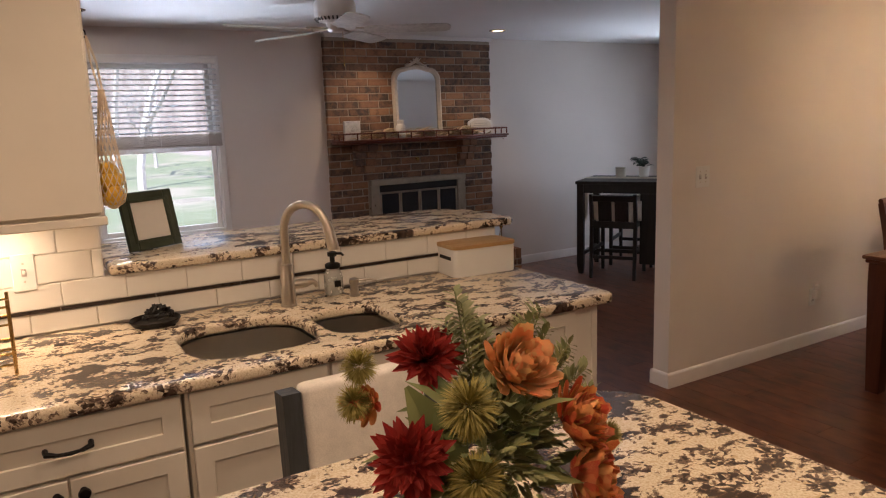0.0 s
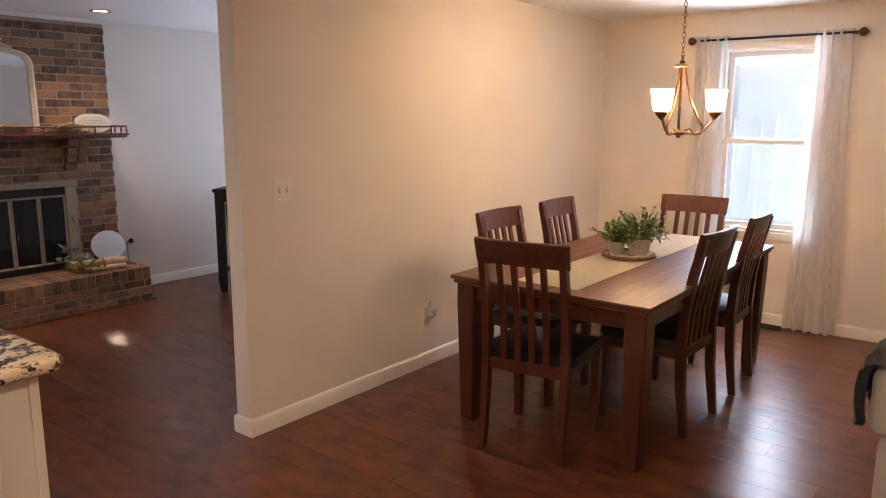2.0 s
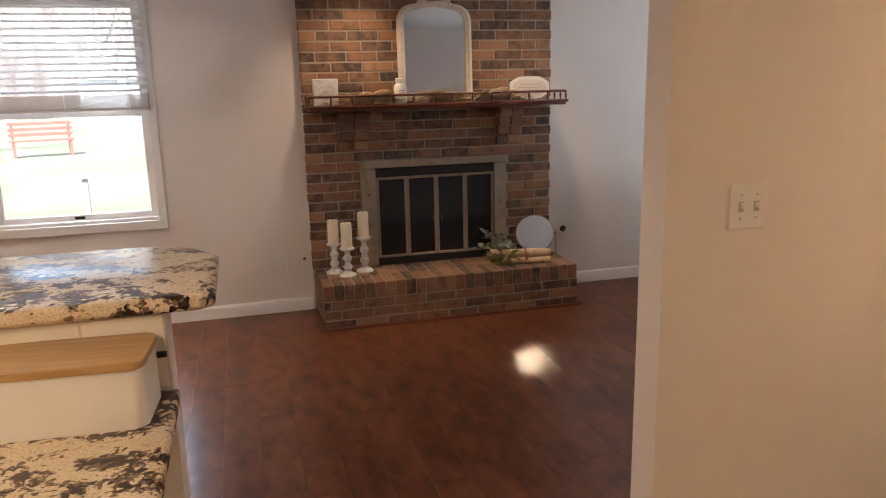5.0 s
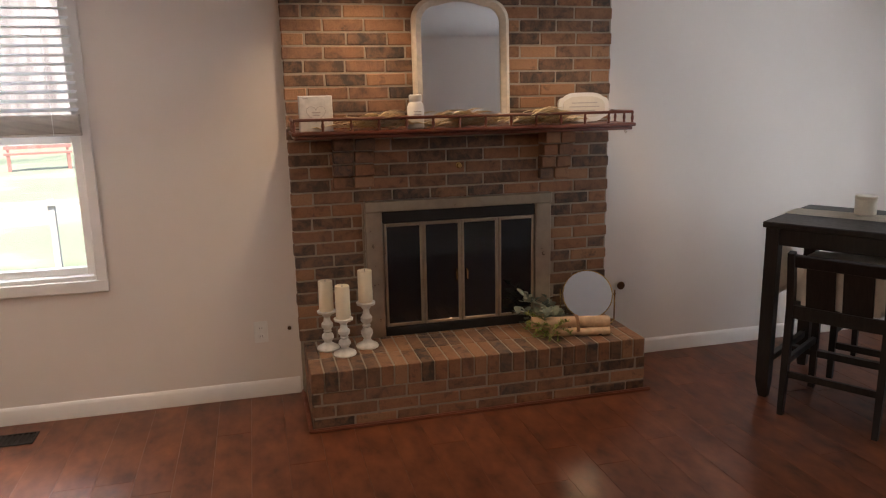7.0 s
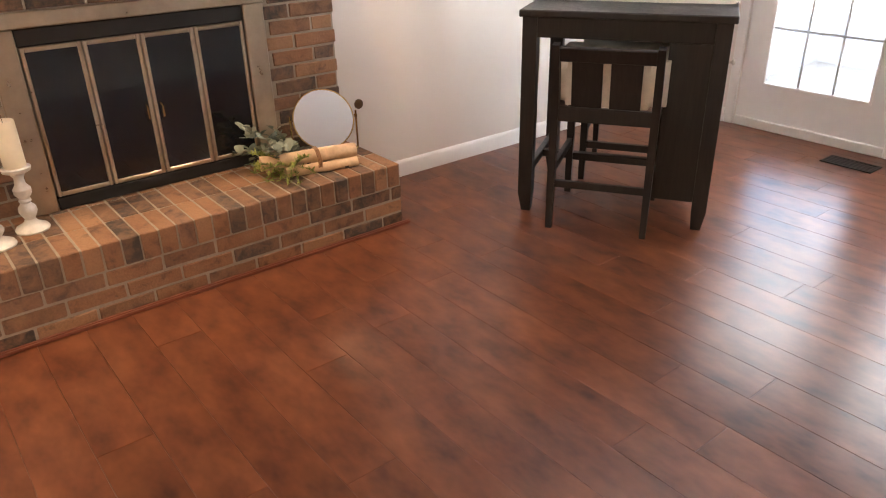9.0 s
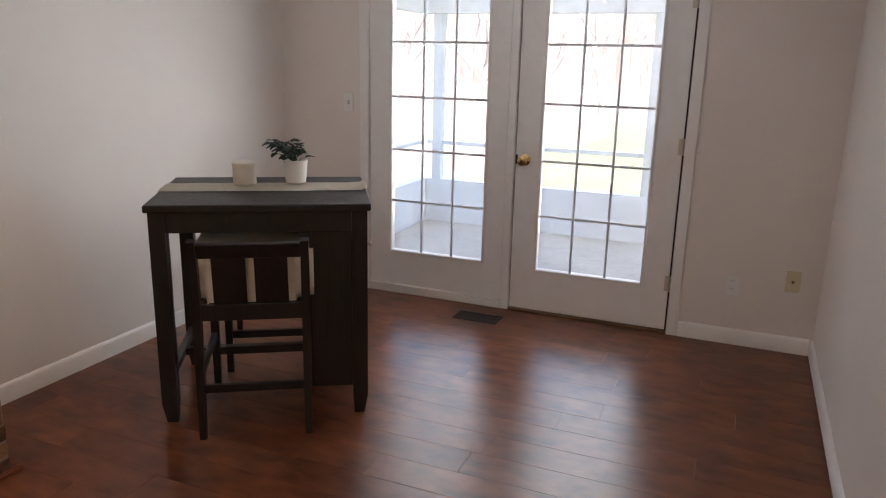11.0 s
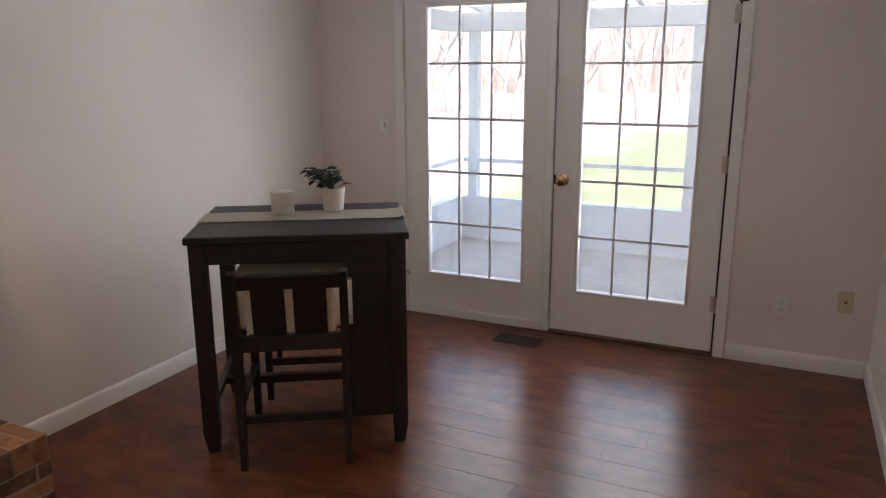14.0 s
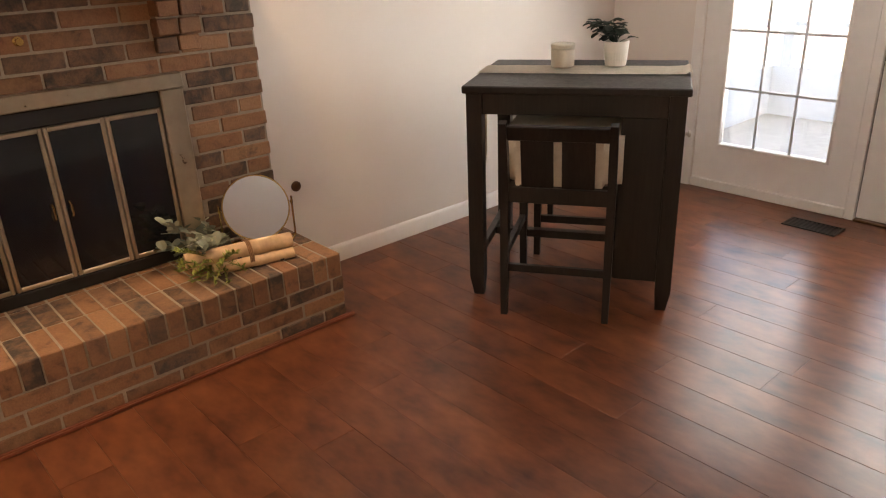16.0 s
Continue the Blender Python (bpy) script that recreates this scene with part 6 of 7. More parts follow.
def picture_ring(bm, x0, z0, x1, z1, rail, y0, y1):
    """A mitred rectangular frame in the x-z plane, in one piece."""
    rows = []
    for y in (y0, y1):
        rows.append([bm.verts.new((x, y, z)) for x, z in ((x0, z0), (x1, z0), (x1, z1), (x0, z1))])
        rows.append([bm.verts.new((x, y, z)) for x, z in ((x0 + rail, z0 + rail), (x1 - rail, z0 + rail), (x1 - rail, z1 - rail), (x0 + rail, z1 - rail))])
    fo, fi, bo, bi = rows
    for p, q in ((fo, fi), (fi, bi), (bi, bo), (bo, fo)):
        for k in range(4):
            n = (k + 1) % 4
            bm.faces.new((p[k], p[n], q[n], q[k]))
    bmesh.ops.bevel(bm, geom=[e for e in bm.edges if abs(e.verts[0].co.y - y0) < 1e-6 and abs(e.verts[1].co.y - y0) < 1e-6 and (abs(e.verts[0].co.x - e.verts[1].co.x) < 1e-6 or abs(e.verts[0].co.z - e.verts[1].co.z) < 1e-6)], offset=0.002, segments=1, affect="EDGES")


def shaker(parent, name, x0, x1, z0, z1, y, rail=0.052):
    bm = B()
    f = y - 0.019
    picture_ring(bm, x0, z0, x1, z1, rail, f, y)
    fr = part(name, bm, CABINET, parent)
    boxpart("panel", (x0 + rail - 0.004, f + 0.009, z0 + rail - 0.004, x1 - rail + 0.004, y - 0.001, z1 - rail + 0.004), CABINET, fr)
    return fr


def twisted_pull(parent, x, z, y, half=0.052):
    bm = B()
    sweep(bm, [(x - half, y, z), (x - half, y - 0.020, z - 0.002), (x - half * 0.5, y - 0.026, z - 0.007), (x, y - 0.027, z - 0.009), (x + half * 0.5, y - 0.026, z - 0.007), (x + half, y - 0.020, z - 0.002), (x + half, y, z)], 0.0052, seg=8, taper=[1.5, 1.5, 0.9, 1.05, 0.9, 1.5, 1.5])
    for i in range(9):
        xx = x - half * 0.6 + half * 1.2 * i / 8
        lathe(bm, [(0.001, -0.003), (0.0066, -0.001), (0.0066, 0.001), (0.001, 0.003)], 8, (xx, y - 0.0265, z - 0.0085))
    return part("handle", bm, BLACK_IRON, parent, "dark twisted bar handle")


FY = 2.292


def base_unit(label, x0, x1, layout):
    t = thing("base_cabinet", label, "cabinet", pose(0, 0, 0), "cream base cabinets under the granite")
    bm = B()
    if "sink" in label:
        box(bm, x0 + 0.0005, FY + 0.001, 0.10, x1 - 0.0005, FY + 0.02, CZ - 0.040)
        box(bm, x0 + 0.0005, FY + 0.02, 0.10, x0 + 0.018, 2.99, CZ - 0.040)
        box(bm, x1 - 0.018, FY + 0.02, 0.10, x1 - 0.0005, 2.99, CZ - 0.040)
        box(bm, x0 + 0.018, FY + 0.02, 0.10, x1 - 0.018, 2.99, 0.12)
    else:
        box(bm, x0 + 0.0005, FY + 0.001, 0.10, x1 - 0.0005, 2.99, CZ - 0.040)
    box(bm, x0 + 0.0005, FY + 0.06, 0.0, x1 - 0.0005, 2.98, 0.10)
    part("body", bm, CABINET, t, smooth=False)
    for kind, a, b, z0, z1 in layout:
        d = shaker(t, kind, a, b, z0, z1, FY)
        if kind == "drawer_front":
            twisted_pull(d, (a + b) / 2, (z0 + z1) / 2 + 0.004, FY - 0.019)
        elif kind == "pullout_front":
            twisted_pull(d, (a + b) / 2 - 0.04, z1 - 0.026, FY - 0.019)
        elif kind in ("left_door", "right_door"):
            bm = B()
            lathe(bm, [(0.010, 0), (0.006, 0.006), (0.006, 0.014), (0.016, 0.022), (0.014, 0.030), (0.004, 0.032)], 14)
            kn = part("knob", bm, BLACK_IRON, d)
            kn.matrix_basis = pose(b - 0.028 if kind == "left_door" else a + 0.028, FY - 0.019, z1 - 0.035, 90, 0, 0)
    return t


ZD, ZT = 0.690, 0.846
base_unit("cream shaker base cabinet with drawer and two doors", 0.25, 0.824, [("drawer_front", 0.262, 0.817, ZD + 0.006, ZT), ("left_door", 0.262, 0.528, 0.12, ZD - 0.006), ("right_door", 0.534, 0.817, 0.12, ZD - 0.006)])
base_unit("cream shaker sink base cabinet with false fronts", 0.832, 1.672, [("false_front", 0.842, 1.246, ZD + 0.006, ZT), ("false_front", 1.258, 1.664, ZD + 0.006, ZT), ("door_front", 0.842, 1.246, 0.12, ZD - 0.006), ("door_front", 1.258, 1.664, 0.12, ZD - 0.006)])
base_unit("cream tall pull-out base cabinet at the counter end", 1.690, 2.318, [("pullout_front", 1.700, 2.225, 0.12, ZT)])
base_unit("cream shaker base cabinet along the kitchen wall", -1.55, 0.242, [("drawer_front", -0.40, 0.232, ZD + 0.006, ZT), ("left_door", -0.40, -0.09, 0.12, ZD - 0.006), ("right_door", -0.08, 0.232, 0.12, ZD - 0.006)])
ep = thing("end_panel", "cream beadboard end panel of the counter", "panel")
boxpart("backing", (2.319, FY - 0.004, 0.0, 2.345, 3.028, CZ - 0.0395), CABINET, ep, 0.002)
for i in range(9):
    y = FY + 0.02 + i * 0.078
    boxpart("bead_board", (2.3455, y, 0.005, 2.349, y + 0.074, CZ - 0.045), CABINET, ep, 0.0015)

up = thing("wall_cabinet", "cream painted upper wall cabinet with light rail", "cabinet", pose(0, 0, 0))
boxpart("body", (-1.5, 2.72, 1.30, 0.733, 3.028, CEIL - 0.002), CABINET, up, 0.002)
for a, b in ((-0.58, 0.07), (0.076, 0.725)):
    bm = B()
    box(bm, a, 2.700, 1.31, b, 2.7195, CEIL - 0.03, 0.003)
    part("door", bm, CABINET, up)
boxpart("light_rail", (-1.5, 2.705, 1.272, 0.740, 2.725, 1.2995), CABINET, up, 0.003)
ucl = thing("under_cabinet_light", "slim warm under-cabinet light bar", "light", pose(0.2, 2.88, 1.299))
boxpart("housing", (-0.35, -0.03, -0.014, 0.35, 0.03, -0.001), PLASTIC, ucl, 0.002)
boxpart("lens", (-0.34, -0.024, -0.017, 0.34, 0.024, -0.0145), LED, ucl)
d = lamp("AREA", (0.2, 2.88, 1.275), (0.2, 2.88, 0), UNDERCAB, WARM, 0.04)
d.data.shape, d.data.size, d.data.size_y = "RECTANGLE", 0.62, 0.03

bag = thing("lemon_net_bag", "string net bag of lemons hanging by the cabinet", "fruit bag", pose(0.772, 2.80, 0))
bm = B()
rn = random.Random(4)
LM = [(0.0, 0.0, 1.345), (0.028, 0.02, 1.352), (-0.022, 0.025, 1.352), (0.004, -0.025, 1.358), (0.018, 0.0, 1.395), (-0.02, -0.005, 1.398), (0.0, 0.02, 1.43)]
for i, (x, y, z) in enumerate(LM):
    bm = B()
    r = 0.026
    lathe(bm, [(0.003, -0.036), (0.010, -0.030), (0.020, -0.020), (0.026, -0.004), (0.025, 0.010), (0.016, 0.024), (0.007, 0.031), (0.004, 0.037)], 16)
    q = part("lemon", bm, LEMON, bag)
    q.matrix_basis = pose(x * 0.5, y * 1.2, z, rn.uniform(30, 150), rn.uniform(0, 90), rn.uniform(0, 360))
bm = B()
prof = [(0.010, 1.312), (0.045, 1.33), (0.060, 1.365), (0.056, 1.41), (0.046, 1.46), (0.036, 1.52), (0.024, 1.60), (0.010, 1.68)]
for s in (-1, 1):
    for k in range(14):
        pts = []
        for j in range(22):
            u = j / 21 * (len(prof) - 1)
            i0 = min(int(u), len(prof) - 2)
            r = prof[i0][0] + (prof[i0 + 1][0] - prof[i0][0]) * (u - i0)
            z = prof[i0][1] + (prof[i0 + 1][1] - prof[i0][1]) * (u - i0)
            a = 2 * math.pi * k / 14 + s * j * 0.16
            pts.append((r * 0.72 * math.cos(a), r * 1.1 * math.sin(a), z))
        sweep(bm, pts, 0.0017, seg=4)
for dx in (-0.004, 0.004):
    sweep(bm, [(dx, 0, 1.675), (dx * 2 - 0.012, 0, 1.76), (-0.026, 0, 1.84)], 0.0032, seg=6)
part("net", bm, NET, bag)
bm = B()
sweep(bm, [(-0.030, 0, 1.86), (-0.022, 0, 1.852), (-0.020, 0, 1.838), (-0.026, 0, 1.832)], 0.0025, seg=6)
solid("wall_hook", bm, BLACK_IRON, "small black hook on the cabinet side", "hook", pose(0.767, 2.80, 0))

face_plate("light_switch", "white toggle light switch on the tiled wall", "light switch", pose(0.505, 3.0195, 1.105, 0, 0, 0), 0.07, 0.125, "switch")

rack = thing("wire_caddy", "two-tier gold bamboo-look counter rack", "rack", pose(0.36, 2.66, CZ))
for x in (-0.09, 0.09):
    for y in (-0.06, 0.06):
        bm = B()
        sweep(bm, [(x, y, 0.0), (x, y, 0.215)], 0.005, seg=7)
        part("post", bm, BRASS, rack)
for z in (0.03, 0.075, 0.145, 0.195):
    bm = B()
    sweep(bm, [(-0.09, -0.06, z), (0.09, -0.06, z), (0.09, 0.06, z), (-0.09, 0.06, z), (-0.09, -0.06, z)], 0.0038, seg=6)
    part("rail", bm, BRASS, rack)

# island
IX1, IY1, IY0, IX0 = 1.737, 1.578, 0.66, -0.75
bm = B()
prism(bm, rounded(IX0, IY0, IX1, IY1, 0.13, 8), CZ - 0.038, CZ, 0.012)
isl = thing("kitchen_island", "cream kitchen island with a black and cream granite top", "island", pose(0, 0, 0))
part("worktop", bm, ISLAND_GRANITE, isl, "polished cream and black granite")
boxpart("body", (IX0 + 0.04, IY0 + 0.04, 0.09, 1.38, 1.26, CZ - 0.0385), CABINET, isl, 0.002)
# board coloured dark for the shaded recess under the island
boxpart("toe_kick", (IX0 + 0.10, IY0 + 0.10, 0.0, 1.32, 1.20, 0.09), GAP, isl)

st = thing("island_stool", "grey wood bar stool with cream padded back", "stool", pose(1.192, 1.70, 0, 0, 0, 180))
for s in (-1, 1):
    bm = B()
    sweep(bm, [(s * 0.19, -0.20, 0.0), (s * 0.19, -0.185, 0.45), (s * 0.192, -0.19, 0.62), (s * 0.194, -0.215, 0.928)], 0.048, 0.062, taper=[0.7, 1, 1, 0.95])
    part("back_post", bm, GREY_WOOD, st)
    bm = B()
    sweep(bm, [(s * 0.19, 0.18, 0.0), (s * 0.19, 0.175, 0.585)], 0.045, 0.045, taper=[0.75, 1])
    part("front_leg", bm, GREY_WOOD, st)
    boxpart("side_stretcher", (s * 0.19 - 0.011, -0.165, 0.20, s * 0.19 + 0.011, 0.155, 0.23), GREY_WOOD, st, 0.002)
boxpart("seat_frame", (-0.165, -0.165, 0.54, 0.165, 0.19, 0.588), GREY_WOOD, st, 0.003)
boxpart("foot_rail", (-0.168, 0.17, 0.20, 0.168, 0.19, 0.235), GREY_WOOD, st, 0.003)
bm = B()
prism(bm, rounded(-0.205, -0.16, 0.205, 0.205, 0.04), 0.589, 0.655, 0.022)
part("seat_cushion", bm, CREAM_FABRIC, st)
boxpart("back_pad", (-0.168, -0.030, -0.155, 0.168, 0.032, 0.155), CREAM_FABRIC, st, 0.02, m=pose(0, -0.205, 0.785, 5, 0, 0), seg=3)

# bouquet
VX, VY = 0.925, 0.985
bq = thing("flower_vase", "white vase of red, coral and rust silk flowers", "flower arrangement", pose(VX, VY, CZ))
bm = B()
lathe(bm, [(0.042, 0), (0.047, 0.004), (0.056, 0.07), (0.054, 0.15), (0.040, 0.20), (0.036, 0.215), (0.042, 0.228), (0.036, 0.228), (0.032, 0.20)], 28)
part("vase", bm, CERAMIC, bq)


def bloom(mat, at, way, r, layers, n, seed, pointed=False, cup=0.5, name="flower"):
    bm = B()
    rn = random.Random(seed)
    way = Vector(way).normalized()
    s = way.orthogonal().normalized()
    u = way.cross(s)
    c = Vector(at)
    for k in range(layers):
        f = (k + 1) / layers
        for i in range(n):
            a = 2 * math.pi * (i + 0.5 * (k % 2) + rn.uniform(-0.18, 0.18)) / n
            rad = s * math.cos(a) + u * math.sin(a)
            op = 0.25 + 1.15 * f
            d = rad * math.sin(op) + way * math.cos(op)
            L = r * (0.65 + 0.4 * f) * rn.uniform(0.85, 1.1)
            wd = L * (0.36 if pointed else 0.44) * rn.uniform(0.85, 1.1)
            tilt = Vector((rn.gauss(0, 0.12), rn.gauss(0, 0.12), rn.gauss(0, 0.12)))
            leaf(bm, c + rad * (0.10 * r * f) - way * (0.16 * r * f), d + tilt, L, wd, cup * 0.45, up=tuple(way), bend=rn.uniform(-0.65, -0.3) if not pointed else rn.uniform(-0.25, 0.15), shape=POINTED if pointed else ROUND)
    bmesh.ops.solidify(bm, geom=bm.faces[:], thickness=0.0012)
    return part(name, bm, mat, bq)


bloom(RED_PETAL, (-0.040, 0.048, 0.385), (-0.15, -0.6, 0.78), 0.042, 8, 15, 1, True, name="dahlia")
bloom(RED_PETAL, (-0.120, -0.050, 0.315), (-0.45, -0.75, 0.45), 0.044, 8, 15, 2, True, name="dahlia")
bloom(ORANGE_PETAL, (0.050, -0.005, 0.362), (0.15, -0.7, 0.68), 0.050, 9, 18, 3, name="peony")
bloom(RUST_PETAL, (0.094, -0.060, 0.305), (0.5, -0.75, 0.5), 0.046, 9, 16, 4, name="peony")
bloom(RUST_PETAL, (0.092, -0.078, 0.245), (0.45, -0.85, 0.1), 0.048, 9, 16, 14, name="peony")
bloom(RUST_PETAL, (-0.118, 0.052, 0.345), (-0.7, -0.5, 0.3), 0.026, 5, 9, 6, name="peony")


def pom(at, r, seed):
    bm = B()
    rn = random.Random(seed)
    for i in range(760):
        d = Vector((rn.gauss(0, 1), rn.gauss(0, 1), rn.gauss(0, 1))).normalized()
        leaf(bm, Vector(at) + d * r * 0.3, d, r * rn.uniform(0.45, 0.75), r * 0.065, 0.1)
    return part("pompom", bm, POM, bq, smooth=False)


pom((-0.125, 0.058, 0.388), 0.025, 7)
pom((-0.140, 0.045, 0.352), 0.024, 8)
pom((-0.050, -0.058, 0.358), 0.038, 9)
pom((-0.060, -0.085, 0.285), 0.036, 10)
pom((0.178, -0.035, 0.258), 0.022, 12)
bm = B()
rn = random.Random(21)
for i in range(70):
    a, e = rn.uniform(0, 6.28), rn.uniform(-0.5, 1.1)
    d = Vector((math.cos(a) * math.cos(e), math.sin(a) * math.cos(e), math.sin(e)))
    p = Vector((0, -0.01, 0.27)) + Vector((d.x * 0.085, d.y * 0.075, d.z * 0.08)) * rn.uniform(0.4, 1.0)
    leaf(bm, p, d + Vector((rn.uniform(-0.9, 0.9), rn.uniform(-0.9, 0.9), rn.uniform(-0.3, 0.8))), rn.uniform(0.04, 0.07), rn.uniform(0.024, 0.038), 0.14, bend=0.35)
for x, y, z, w, L in ((-0.095, 0.0, 0.375, (0.35, -0.35, -0.95), 0.13), (-0.07, -0.02, 0.345, (0.15, -0.3, -0.95), 0.12), (-0.03, -0.07, 0.27, (-0.5, -0.7, -0.5), 0.09)):
    leaf(bm, (x, y, z), w, L, L * 0.42, 0.16, up=(0, -1, 0.3), bend=0.1)
part("broad_leaf", bm, BOUQUET_GREEN, bq)
bm = B()
for i in range(800):
    v = Vector((rn.gauss(0, 1), rn.gauss(0, 1), rn.gauss(0, 1))).normalized()
    p = Vector((0.0, -0.01, 0.28)) + Vector((v.x * 0.095, v.y * 0.085, v.z * 0.075)) * rn.uniform(0.5, 1.05)
    leaf(bm, p, v + Vector((0, 0, rn.uniform(-0.3, 0.8))), rn.uniform(0.010, 0.019), rn.uniform(0.006, 0.010), 0.1)
part("filler_greenery", bm, SPRIG, bq, smooth=False)
bm = B()
for tip in ((0.02, 0.06, 0.44), (0.045, 0.06, 0.415), (0.155, 0.055, 0.385), (0.135, 0.06, 0.415), (0.17, 0.03, 0.365), (0.19, 0.02, 0.33), (0.05, -0.075, 0.30), (0.02, -0.1, 0.275), (-0.02, -0.1, 0.25), (0.014, 0.065, 0.455), (0.035, 0.07, 0.43), (-0.005, 0.06, 0.42), (0.06, 0.065, 0.40), (0.148, 0.065, 0.405), (0.125, 0.07, 0.395), (0.105, 0.05, 0.40), (0.178, 0.04, 0.345), (0.165, 0.02, 0.325), (0.185, 0.0, 0.305), (0.03, -0.08, 0.335), (-0.01, -0.09, 0.315)):
    base = Vector((0.01, 0.0, 0.24))
    tip = Vector(tip)
    way = (tip - base).normalized()
    mid = base.lerp(tip, 0.5) + Vector((0, 0, 0.012))
    sweep(bm, [base, mid, tip], 0.0011, seg=4)
    for j in range(26):
        k = 0.25 + 0.75 * j / 25
        p = base.lerp(mid, k * 2) if k < 0.5 else mid.lerp(tip, k * 2 - 1)
        for s in (-1, 1):
            w = way.cross(Vector((0, 1, 0))).normalized() * s + way * 0.75 + Vector((0, rn.uniform(-0.6, 0.6), 0))
            leaf(bm, p, w, 0.029 * (1.25 - k * 0.6), 0.009, 0.1)
part("fern_sprig", bm, SPRIG, bq, smooth=False)

# ---- ceiling fixtures ----
fan = thing("ceiling_fan", "white ceiling fan with vented motor housing", "ceiling fan", pose(2.34, 4.57, 0))
bm = B()
lathe(bm, [(0.075, CEIL - 0.001), (0.075, CEIL - 0.02), (0.12, CEIL - 0.035), (0.128, CEIL - 0.05), (0.128, CEIL - 0.125), (0.118, CEIL - 0.14), (0.10, CEIL - 0.155), (0.06, CEIL - 0.165), (0.055, CEIL - 0.20), (0.04, CEIL - 0.215), (0.01, CEIL - 0.22)][::-1], 36)
part("motor_housing", bm, TRIM, fan)
bm = B()
for i in range(30):
    a = 2 * math.pi * i / 30
    box(bm, -0.004, -0.005, -0.011, 0.004, 0.004, 0.011, 0, pose(0.118 * math.cos(a), 0.118 * math.sin(a), CEIL - 0.143, 0, 45, math.degrees(a)))
part("vent_slot", bm, FIRE_DARK, fan, smooth=False)
for k in range(5):
    a = 41 + 72 * k
    bm = B()
    box(bm, 0.06, -0.012, -0.004, 0.20, 0.012, 0.004, 0.002)
    br = part("blade_bracket", bm, NICKEL, fan)
    br.matrix_basis = pose(0, 0, CEIL - 0.195, 0, 0, a)
    bm = B()
    prism(bm, rounded(0.17, -0.065, 0.70, 0.065, 0.05, 6), -0.004, 0.003)
    b = part("blade", bm, WHITE_WOOD, fan)
    b.matrix_basis = pose(0, 0, CEIL - 0.205, 0, 0, a) @ pose(0, 0, 0, -12, 0, 0)
bm = B()
sweep(bm, [(0.03, -0.03, CEIL - 0.21), (0.03, -0.03, CEIL - 0.40)], 0.0014, seg=5)
lathe(bm, [(0.002, -0.012), (0.006, 0), (0.002, 0.012)], 8, (0.03, -0.03, CEIL - 0.41))
part("pull_chain", bm, BRASS, fan)


def recessed(x, y, label, r=0.075):
    t = thing("recessed_light", label, "ceiling light", pose(x, y, CEIL))
    bm = B()
    lathe(bm, [(r, -0.0005), (r + 0.002, -0.004), (r - 0.002, -0.008), (r - 0.018, -0.006), (r - 0.020, -0.0005)], 32)
    part("trim_ring", bm, BRONZE if r < 0.076 else TRIM, t)
    bm = B()
    lathe(bm, [(r - 0.026, -0.004), (r - 0.026, -0.002)], 24)
    part("lens", bm, LED, t)
    return t


for (x, y), *_ in LIVING_SPOTS:
    recessed(x, y, "warm lit recessed ceiling spot above the fireplace")
# fittings for the added fill lamps
for x, y in LIVING_FILL_LIGHTS:
    recessed(x, y, "added recessed fill light in the living room ceiling")
for x, y in KITCHEN_LIGHTS:
    recessed(x, y, "warm lit recessed kitchen ceiling light", 0.085)

# ---- porch and garden ----
PXF, PYL, PYR = 9.55, 6.40, 0.2
bm = B()
box(bm, XE + WT, PYR, -0.18, PXF + 0.1, PYL + 0.1, -0.04)
solid("porch_floor", bm, CONCRETE, "pale concrete porch floor", "porch floor", kind="structure", smooth=False)
bm = B()
box(bm, PXF, PYR, -0.04, PXF + 0.09, PYL, 0.37)
box(bm, XE + WT, PYL, -0.04, PXF + 0.09, PYL + 0.09, 0.37)
solid("porch_wall", bm, PORCH_WHITE, "low white porch knee wall", "porch wall", kind="structure", smooth=False)
scr = thing("porch_frame", "white timber frame of the screened porch", "porch", kind="structure")
for y in (0.3, 2.4, 4.34, 6.30):
    boxpart("post", (PXF, y - 0.045, 0.3705, PXF + 0.09, y + 0.045, 1.88), PORCH_WHITE, scr, 0.004)
for x in (7.55, 8.5):
    boxpart("post", (x - 0.045, PYL, 0.3705, x + 0.045, PYL + 0.09, 1.88), PORCH_WHITE, scr, 0.004)
boxpart("beam", (PXF - 0.01, PYR, 1.8805, PXF + 0.10, PYL + 0.1, 2.04), PORCH_WHITE, scr, 0.004)
boxpart("beam", (XE + WT, PYL - 0.005, 1.8805, PXF - 0.0105, PYL + 0.09, 2.04), PORCH_WHITE, scr, 0.004)
boxpart("mid_rail", (PXF + 0.02, 3.0, 0.70, PXF + 0.06, PYL, 0.735), PORCH_WHITE, scr, 0.002)
boxpart("mid_rail", (XE + WT, PYL + 0.02, 0.70, PXF, PYL + 0.06, 0.735), PORCH_WHITE, scr, 0.002)
RISE = (2.30 - 2.045) / (PXF - XE - WT)
for i in range(9):
    y = PYR + 0.3 + i * 0.72
    bm = B()
    sweep(bm, [(XE + WT + 0.002, y, 2.36), (PXF + 0.3, y, 2.36 - RISE * (PXF + 0.3 - XE - WT))], 0.044, 0.09, side=(0, 1, 0))
    part("rafter", bm, PORCH_WHITE, scr)
for y0, y1 in ((1.98, 2.20), (2.225, 2.40), (2.425, 2.62), (2.645, 3.0)):
    boxpart("screen_panel", (PXF + 0.02, y0, 0.3705, PXF + 0.05, y1, 1.66), ROOF_SHEET, scr, 0.004)
bm = B()
